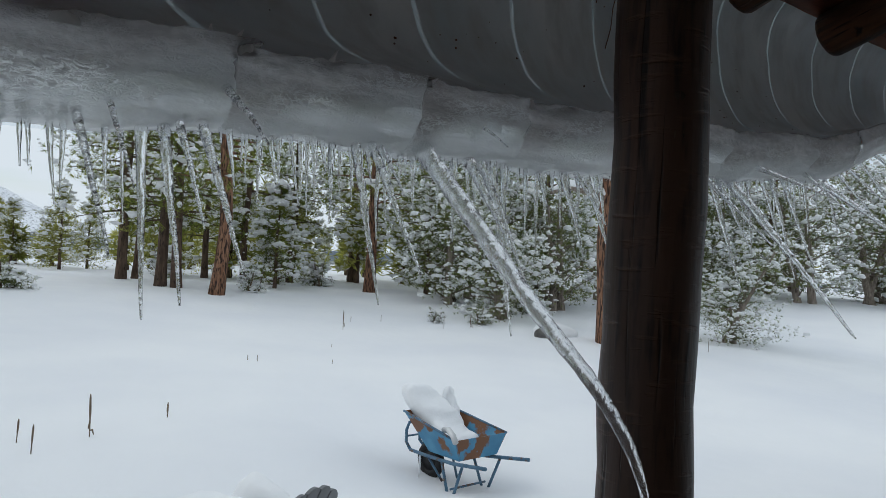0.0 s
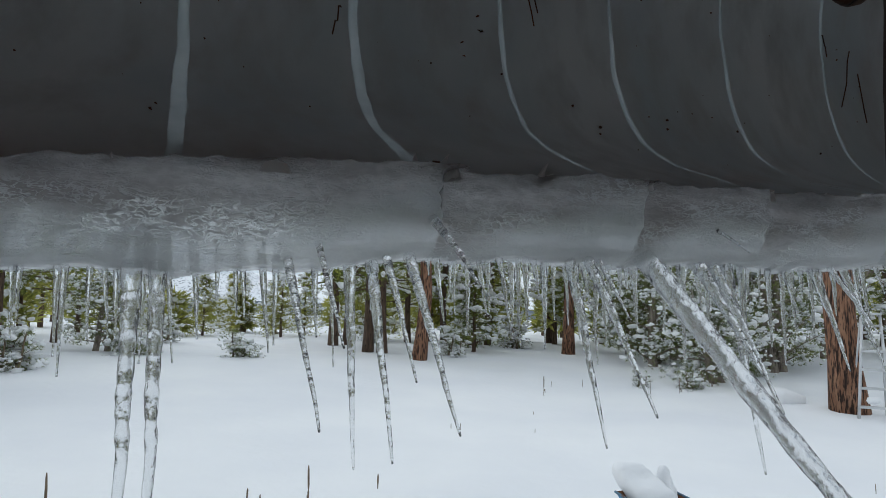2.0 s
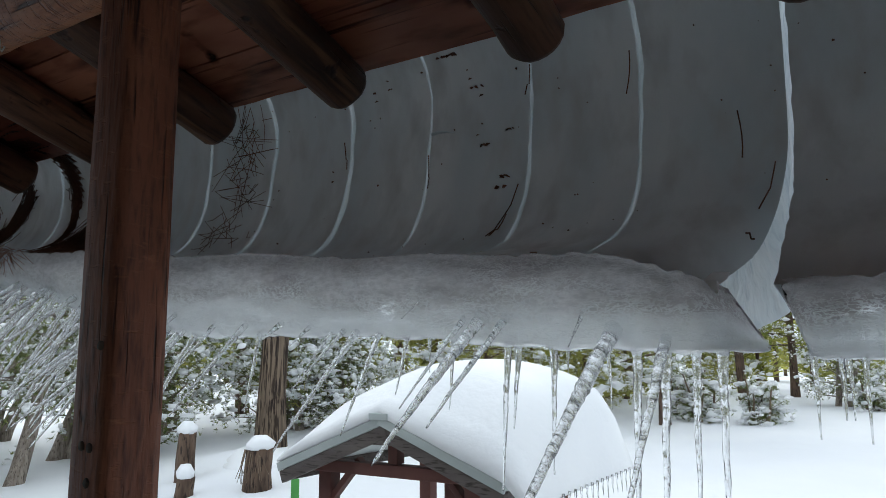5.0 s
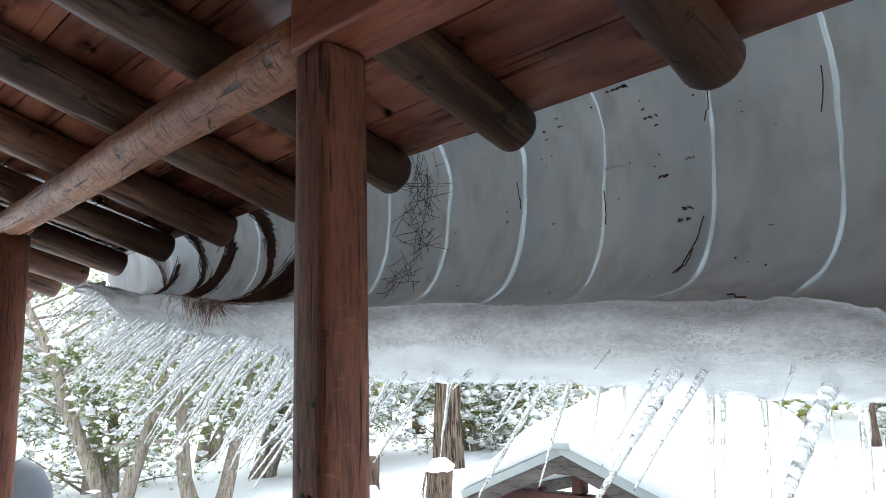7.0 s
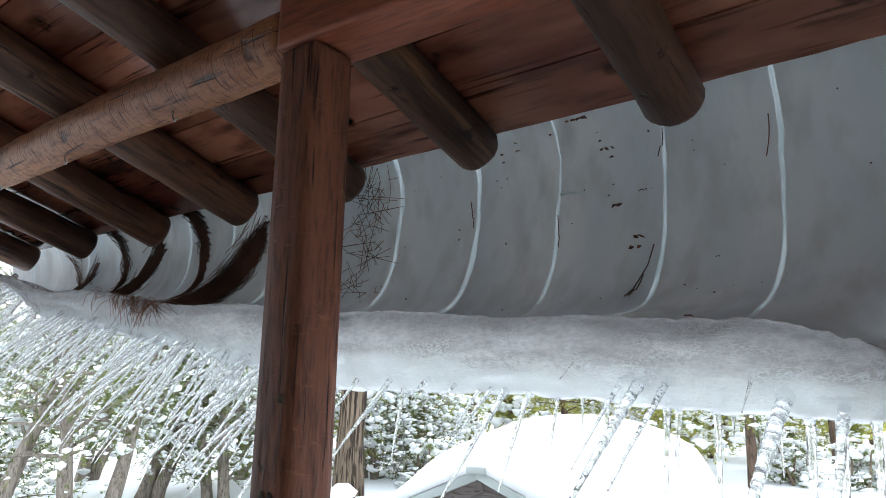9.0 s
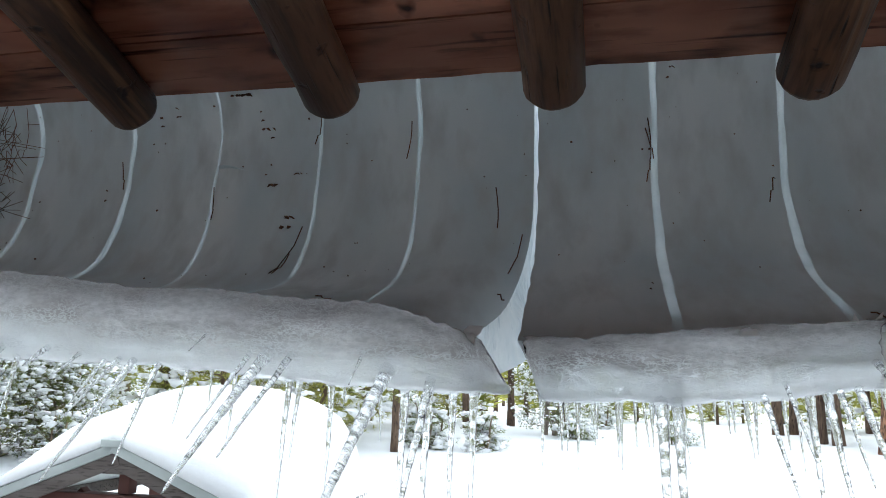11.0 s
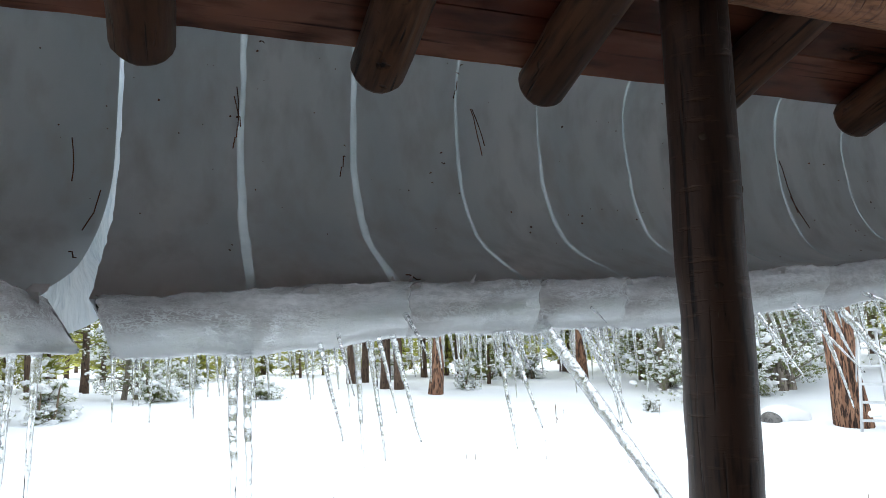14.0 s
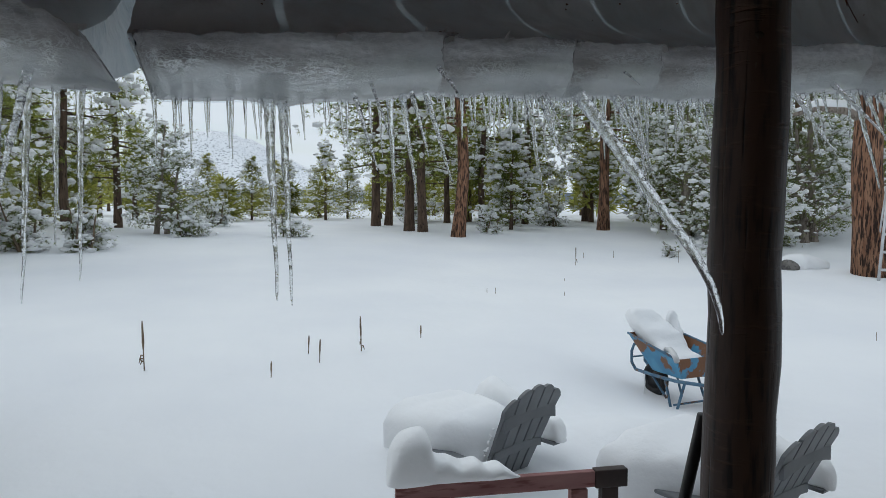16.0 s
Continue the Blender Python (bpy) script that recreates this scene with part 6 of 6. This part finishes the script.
for sy in (-1, 1):
    n = 'l' if sy < 0 else 'r'
    part("rolled_rim", tube([T['nose_' + n], T['back_' + n]], [0.012, 0.012], 8), BLUE_TUBE, root)
    part("handle", tube([(-0.28, sy * 0.10, 0.235), (0.05, sy * 0.17, 0.245), (0.5, sy * 0.25, 0.265), (0.95, sy * 0.29, 0.31)], [0.017] * 4, 10), BLUE_TUBE, root, "worn blue tube handle")
    part("leg", tube([(0.30, sy * 0.21, 0.26), (0.42, sy * 0.23, -0.06)], [0.014] * 2, 8), BLUE_TUBE, root)
    part("leg", tube([(0.62, sy * 0.25, 0.26), (0.48, sy * 0.23, -0.06)], [0.014] * 2, 8), BLUE_TUBE, root)
    part("wheel_brace", tube([(0.05, sy * 0.16, 0.24), (0.20, sy * 0.10, 0.02)], [0.012] * 2, 8), BLUE_TUBE, root)
part("nose_guard", tube([(-0.28, -0.10, 0.235), (-0.36, -0.09, 0.30), (-0.36, -0.09, 0.42), (-0.33, -0.08, 0.50), (-0.33, 0.08, 0.50), (-0.36, 0.09, 0.42), (-0.36, 0.09, 0.30), (-0.28, 0.10, 0.235)], [0.016] * 8, 8), BLUE_TUBE, root)
part("cross_bar", tube([(-0.35, -0.10, 0.36), (-0.35, 0.10, 0.36)], [0.010] * 2, 8), BLUE_TUBE, root)
part("leg_bar", tube([(0.45, -0.23, 0.02), (0.45, 0.23, 0.02)], [0.011] * 2, 8), BLUE_TUBE, root)
bm = bmesh.new()
ring = []
for i in range(28):
    an = 2 * math.pi * i / 28
    ring.append([bm.verts.new(((0.135 + 0.045 * math.cos(b)) * math.cos(an) - 0.08, 0.042 * math.sin(b), (0.135 + 0.045 * math.cos(b)) * math.sin(an) + 0.16)) for b in [2 * math.pi * j / 10 for j in range(10)]])
for i in range(28):
    for j in range(10):
        bm.faces.new((ring[i][j], ring[(i + 1) % 28][j], ring[(i + 1) % 28][(j + 1) % 10], ring[i][(j + 1) % 10]))
wheel = part("wheel", bm, RUBBER, root, "black rubber tyre")
part("rim", tube([(-0.08, -0.025, 0.16), (-0.08, 0.025, 0.16)], [0.10, 0.10], 20), BLACK_METAL, wheel, "dark steel wheel rim")
part("pipe", tube([(0.40, -0.28, 0.56), (0.48, -0.30, 0.575), (0.58, -0.335, 0.54), (0.64, -0.36, 0.49)], [0.028] * 4, 12), ALU, root, "white pipe end lying over the rim")
snow_heap("barrow_snow", "slanting wedge of snow filling the wheelbarrow and cresting over its nose", BW, [(-0.36, -0.08, 0.10, 0.78, 0.13), (-0.27, -0.07, 0.17, 0.70, 0.20), (-0.12, -0.04, 0.21, 0.56, 0.27), (0.08, 0.0, 0.205, 0.36, 0.32), (0.26, 0.0, 0.225, 0.33, 0.20), (0.42, 0.0, 0.22, 0.33, 0.10), (0.53, 0.0, 0.20, 0.33, 0.05)], 31, 0.62, 0.018)
snow_heap("snow_chunk", "upright chunk of snow on the far rim of the wheelbarrow", BW, [(-0.16, 0.22, 0.03, 0.64, 0.20), (-0.08, 0.23, 0.045, 0.60, 0.27), (0.02, 0.23, 0.04, 0.55, 0.22), (0.07, 0.23, 0.03, 0.53, 0.10)], 35, 0.8)
part("hanging_ice", tube([(-0.02, -0.20, 0.24), (-0.02, -0.20, 0.15), (-0.03, -0.20, 0.02)], [0.010, 0.012, 0.004], 8, wob=0.3), SNOW, root, "strand of frozen snow")

# mullein stalks and grass stems
rng = random.Random(3)


def stalk(x, y, h, r=0.010, seed_head=True):
    z = ground_z(x, y) - 0.05
    tx, ty = rng.uniform(-0.05, 0.05), rng.uniform(-0.05, 0.05)
    pts = [(x + tx * s * h, y + ty * s * h, z + (h + 0.05) * s) for s in (0, 0.25, 0.45, 0.6, 0.75, 0.9, 1)]
    rad = [r * 0.6, r * 0.55, r * 0.6, r * 1.1, r * 1.15, r * 1.0, r * 0.5] if seed_head else [r * 0.5] * 7
    root = thing("mullein_stalk" if seed_head else "dry_stem", "dry brown mullein stalk standing in the snow" if seed_head else "thin dry stem poking from the snow", "dead plant", "dry stalks in the meadow")
    part("stem", tube(pts, rad, 7, wob=0.4, seed=x * 7), DRY, root)
    for s in range(3 if seed_head and h > 0.25 else 0):
        an = rng.uniform(0, 6.28)
        b = Vector(pts[1]) + Vector((0, 0, 0.03 * s))
        part("dry_leaf", tube([b, b + Vector((0.03 * math.cos(an), 0.03 * math.sin(an), 0.01)), b + Vector((0.05 * math.cos(an), 0.05 * math.sin(an), -0.03))], [0.006, 0.009, 0.003], 5), DRY, root)


for x, y, h in ((-0.45, 6.42, 0.46), (1.59, 6.56, 0.36), (1.06, 6.62, 0.19), (1.13, 6.30, 0.23), (0.65, 5.95, 0.15), (2.30, 6.86, 0.14), (6.95, 12.2, 0.36), (10.4, 12.0, 0.35), (10.9, 12.3, 0.28), (9.7, 11.8, 0.3), (13.4, 9.5, 0.4)):
    stalk(x, y, h, 0.009 if h > 0.3 else 0.007)
for x, y, h in ((4.1, 9.6, 0.07), (5.2, 9.2, 0.06), (4.2, 9.5, 0.09), (8.2, 12.9, 0.15), (7.6, 13.1, 0.12), (10.1, 11.9, 0.22), (10.6, 12.2, 0.2), (12.6, 9.0, 0.3), (13.0, 8.4, 0.22), (8.6, 6.4, 0.18), (9.2, 6.9, 0.25), (7.6, 5.9, 0.1), (10.8, 7.3, 0.3), (5.9, 10.6, 0.05), (9.1, 11.9, 0.25), (11.2, 8.3, 0.2)):
    stalk(x, y, h, 0.008, False)
# boulder and step ladder by the big pine
bm = bmesh.new()
bmesh.ops.create_icosphere(bm, subdivisions=3, radius=0.19)
for v in bm.verts:
    v.co *= 1 + 0.28 * noise.noise(v.co * 4)
    v.co.z *= 0.75
single("boulder", bm, STONE, "dark boulder half buried in snow", "rock", m=pose(10.55, 10.5, ground_z(10.55, 10.5) + 0.04))
snow_lump("snow_mound", "mound of snow over the boulder", [(10.55, 10.62, 0.32), (10.9, 10.6, 0.34), (11.4, 10.4, 0.24)], [0.22, 0.30, 0.18], 16, 0.7, 44)
LD = Matrix.Translation((11.45, 9.05, ground_z(11.45, 9.05) - 0.12)) @ Matrix.Rotation(radians(-42), 4, 'Z')
root = thing("step_ladder", "dull aluminium step ladder leaning open by the pine", "ladder", "", "", LD)
for sx in (-1, 1):
    part("rail", tube([(sx * 0.24, -0.18, 0), (sx * 0.13, 0.0, 1.85)], [0.026, 0.024], 6), ALU, root)
    part("rear_rail", tube([(sx * 0.27, 0.42, 0), (sx * 0.15, 0.05, 1.80)], [0.018, 0.016], 6), ALU, root)
for k in range(1, 6):
    f = k / 6
    part("tread", box(-0.235 + 0.11 * f, -0.22 + 0.18 * f, 1.85 * f - 0.02, 0.235 - 0.11 * f, -0.12 + 0.18 * f, 1.85 * f + 0.02, 0.004), ALU, root)
part("top_cap", box(-0.16, -0.07, 1.84, 0.16, 0.10, 1.88, 0.008), ALU, root)
snow_lump("snow_mound", "small lump of snow on a ladder tread", [at(LD, -0.12, -0.15, 0.42), at(LD, 0.1, -0.15, 0.43)], [0.07, 0.07], 10, 0.8, 51)

# ---- small roofed well house ----
GY, RX, RZ = 3.31, -2.545, 1.395
root = thing("well_house", "small gabled timber shelter with thick snow on its roof", "shed", "", "", pose(RX, GY, 0))
EX, EZ, BACK = 0.86, 0.335, 1.55          # half width, rise and length of the roof
ang = math.atan2(EZ, EX)
for sx in (-1, 1):
    m = Matrix.Translation((0, 0, RZ)) @ Matrix.Rotation(ang if sx > 0 else -ang, 4, 'Y')
    ln = math.hypot(EX, EZ)
    x0, x1 = (0.0, ln) if sx > 0 else (-ln, 0.0)
    part("roof_panel", box(x0, 0.0, -0.035, x1, BACK, 0.0, 0.004, m), DRIP_EDGE, root)
    dy = 0.004 if sx > 0 else 0.0
    part("drip_edge", box(x0, -0.022 - dy, -0.048, x1, -0.002 - dy, 0.006, 0.003, m), DRIP_EDGE, root, "pale green metal drip edge")
    part("fascia", box(x0, -0.014 + dy, -0.128, x1, 0.024 + dy, -0.050, 0.004, m), BROWN_TRIM, root, "dark brown weathered fascia board")
    part("fascia_rear", box(x0, BACK - 0.03 - dy, -0.128, x1, BACK - dy, -0.038, 0.004, m), BROWN_TRIM, root)
    part("eave_board", box(x1 - 0.03 if sx > 0 else x0, 0.03, -0.12, x1 if sx > 0 else x0 + 0.03, BACK - 0.035, -0.038, 0.004, m), BROWN_TRIM, root)
    for yy in (0.12, BACK - 0.25):
        part("corner_post", box(sx * 0.56 - 0.05, yy, -0.6, sx * 0.56 + 0.05, yy + 0.1, RZ - 0.28, 0.006), BROWN_POST, root)
        part("brace", box(-0.012, -0.03, 0, 0.028, 0.03, 0.36, 0.004, Matrix.Translation((sx * 0.54, yy + 0.05, RZ - 0.55)) @ Matrix.Rotation(radians(-sx * 42), 4, 'Y')), BROWN_POST, root)
part("tie_beam", box(-0.68, 0.10, RZ - 0.375, 0.68, 0.20, RZ - 0.30, 0.006), BROWN_POST, root)
part("tie_beam", box(-0.68, BACK - 0.2, RZ - 0.375, 0.68, BACK - 0.1, RZ - 0.30, 0.006), BROWN_POST, root)
part("king_post", box(-0.035, 0.11, RZ - 0.295, 0.035, 0.19, RZ - 0.06, 0.005), BROWN_POST, root)
part("side_panel", box(0.10, 0.55, 0.1, 0.50, 0.60, RZ - 0.38, 0.005), BROWN_POST, root)
part("ridge_cap", box(-0.07, -0.045, -0.03, 0.07, 0.06, 0.012, 0.006, Matrix.Translation((0, 0, RZ + 0.012))), DRIP_EDGE, root)
part("gable_block", box(-0.07, -0.002, RZ - 0.17, 0.07, 0.020, RZ - 0.075, 0.004), BROWN_TRIM, root)
part("vent_pipe", tube([(0.24, 0.10, RZ - 0.08), (0.24, 0.10, RZ + 0.03), (0.19, 0.10, RZ + 0.03)], [0.013] * 3, 12), BLACK_METAL, root, "short black vent")
# snow on its roof
bm = bmesh.new()
rows = []
for j in range(17):
    v = j / 16
    y = GY - 0.03 + (BACK + 0.12) * v
    end = math.sqrt(max(0.0, 1 - (abs(2 * v - 1)) ** 7))
    row = []
    for i in range(25):
        u = -1 + i / 12
        x = RX + u * (EX + (0.16 if u > 0.8 else 0.12 if u > 0 else -0.01))
        zb = RZ + 0.012 - EZ * min(abs(u) * 1.0, 1.2)
        dome = RZ + 0.295 - (0.32 * max(0.0, u - 0.30) ** 2 if u > 0 else 0.30 * abs(u) ** 1.25) - 0.10 * (v - 0.6) ** 2 + 0.04 * noise.noise(Vector((x * 1.5, y * 1.5, 0)))
        grow = smoothstep(v, -0.10, 0.34) * end
        edge = max(0.0, 1 - abs(u) ** 9) ** 0.5
        z = zb + 0.02 + (dome - zb) * (0.12 + 0.88 * grow) * edge
        if u > 0.8:
            z -= 0.12 * (u - 0.8) / 0.2
        row.append(bm.verts.new((x, y + 0.03 * noise.noise(Vector((u * 3, v * 3, 1))), z)))
    rows.append(row)
for r0, r1 in zip(rows, rows[1:]):
    for c in range(24):
        bm.faces.new((r0[c], r0[c + 1], r1[c + 1], r1[c]))
low = [[bm.verts.new((vv.co.x, vv.co.y, RZ + 0.012 - EZ * min(abs(vv.co.x - RX) / EX, 1.25) - (0.05 if abs(vv.co.x - RX) > EX else 0))) for vv in row] for row in rows]
for r0, r1 in zip(low, low[1:]):
    for c in range(24):
        bm.faces.new((r0[c], r1[c], r1[c + 1], r0[c + 1]))
for a, b in ((rows[0], low[0]), (low[-1], rows[-1]), ([r[0] for r in low], [r[0] for r in rows]), ([r[-1] for r in rows], [r[-1] for r in low])):
    for c in range(len(a) - 1):
        bm.faces.new((a[c], b[c], b[c + 1], a[c + 1]))
single("roof_snow", bm, SNOW, "deep smooth cap of snow on the small shelter", "roof snow")
for k in range(14):
    rr = random.Random(k)
    y = GY + 0.35 + k * 0.09
    x, z = RX + EX + 0.17, RZ - EZ - 0.11
    single("icicle", tube([(x, y, z + 0.03), (x, y, z - rr.uniform(0.01, 0.05)), (x + 0.004, y, z - rr.uniform(0.06, 0.14))], [0.010, 0.006, 0.0015], 6, wob=0.2, seed=k), ICE, "tiny icicle under the shelter eave", "icicle", "icicles on the shelter")

# stumps and a snowy heap behind the shelter
for x, y, r, h, seed in ((-7.0, 6.55, 0.17, 0.62, 1), (-7.75, 6.0, 0.11, 0.35, 2), (-8.5, 6.6, 0.13, 0.75, 3)):
    z = ground_z(x, y)
    root = thing("stump", "snow-capped tree stump with ragged bark", "stump", "stumps in the snow", "", pose(x, y, z - 0.1))
    part("wood", tube([(0, 0, 0), (0.01, 0, h * 0.5), (0.03, 0, h)], [r * 1.15, r, r * 0.95], 14, wob=0.25, seed=seed), BARK_DARK, root)
    part("snow", tube([(0.03, 0, h - 0.02), (0.03, 0, h + 0.06), (0.03, 0, h + 0.15)], [r * 1.0, r * 1.08, r * 0.5], 14, wob=0.3, seed=seed + 5), SNOW, root, "thick cap of snow")
    if seed == 1:
        for k in range(14):
            rr = random.Random(k)
            an = rr.uniform(3.6, 6.0)
            part("grass_blade", tube([(r * math.cos(an), r * math.sin(an), h - 0.02), (r * 1.25 * math.cos(an), r * 1.25 * math.sin(an), h - 0.2), (r * 1.4 * math.cos(an) + rr.uniform(-0.08, 0.08), r * 1.4 * math.sin(an), h - rr.uniform(0.3, 0.5))], [0.006, 0.005, 0.003], 4), DRY, root)
snow_lump("snow_drift", "soft drift of snow beside the stump", [(-7.7, 7.3, 0.05), (-8.3, 7.8, 0.12), (-9.3, 8.6, 0.10)], [0.45, 0.6, 0.5], 16, 0.5, 61)
single("plant_marker", box(-0.05, -0.008, 0, 0.05, 0.008, 0.30, 0.006), LEAF_GREEN, "small green marker standing in the snow", "marker", m=pose(-6.2, 6.4, ground_z(-6.2, 6.4) - 0.05, 0, 0, 30))
# covered grill at the end of the porch
root = thing("covered_grill", "barbecue grill under a slate-grey cover with snow on top", "grill", "", "", pose(-5.05, 0.86, 0))
bm = bmesh.new()
rows = []
for z, w, d in ((0.02, 0.36, 0.30), (0.5, 0.355, 0.29), (1.0, 0.35, 0.28), (1.22, 0.33, 0.26), (1.34, 0.27, 0.21), (1.40, 0.17, 0.13), (1.42, 0.05, 0.04)):
    rows.append([bm.verts.new((math.copysign(abs(math.cos(t)) ** 0.5, math.cos(t)) * d, math.copysign(abs(math.sin(t)) ** 0.5, math.sin(t)) * w, z + 0.008 * noise.noise(Vector((t * 3, z * 5, 0))))) for t in [2 * math.pi * k / 28 for k in range(28)]])
for r0, r1 in zip(rows, rows[1:]):
    for c in range(28):
        bm.faces.new((r0[c], r0[(c + 1) % 28], r1[(c + 1) % 28], r1[c]))
bm.faces.new(rows[-1])
bm.faces.new(rows[0][::-1])
part("cover", bm, COVER, root)
snow_lump("snow_mound", "cap of snow on the covered grill", [(-5.05, 0.70, 1.40), (-5.05, 0.86, 1.44), (-5.05, 1.02, 1.40)], [0.13, 0.19, 0.13], 16, 0.6, 71)
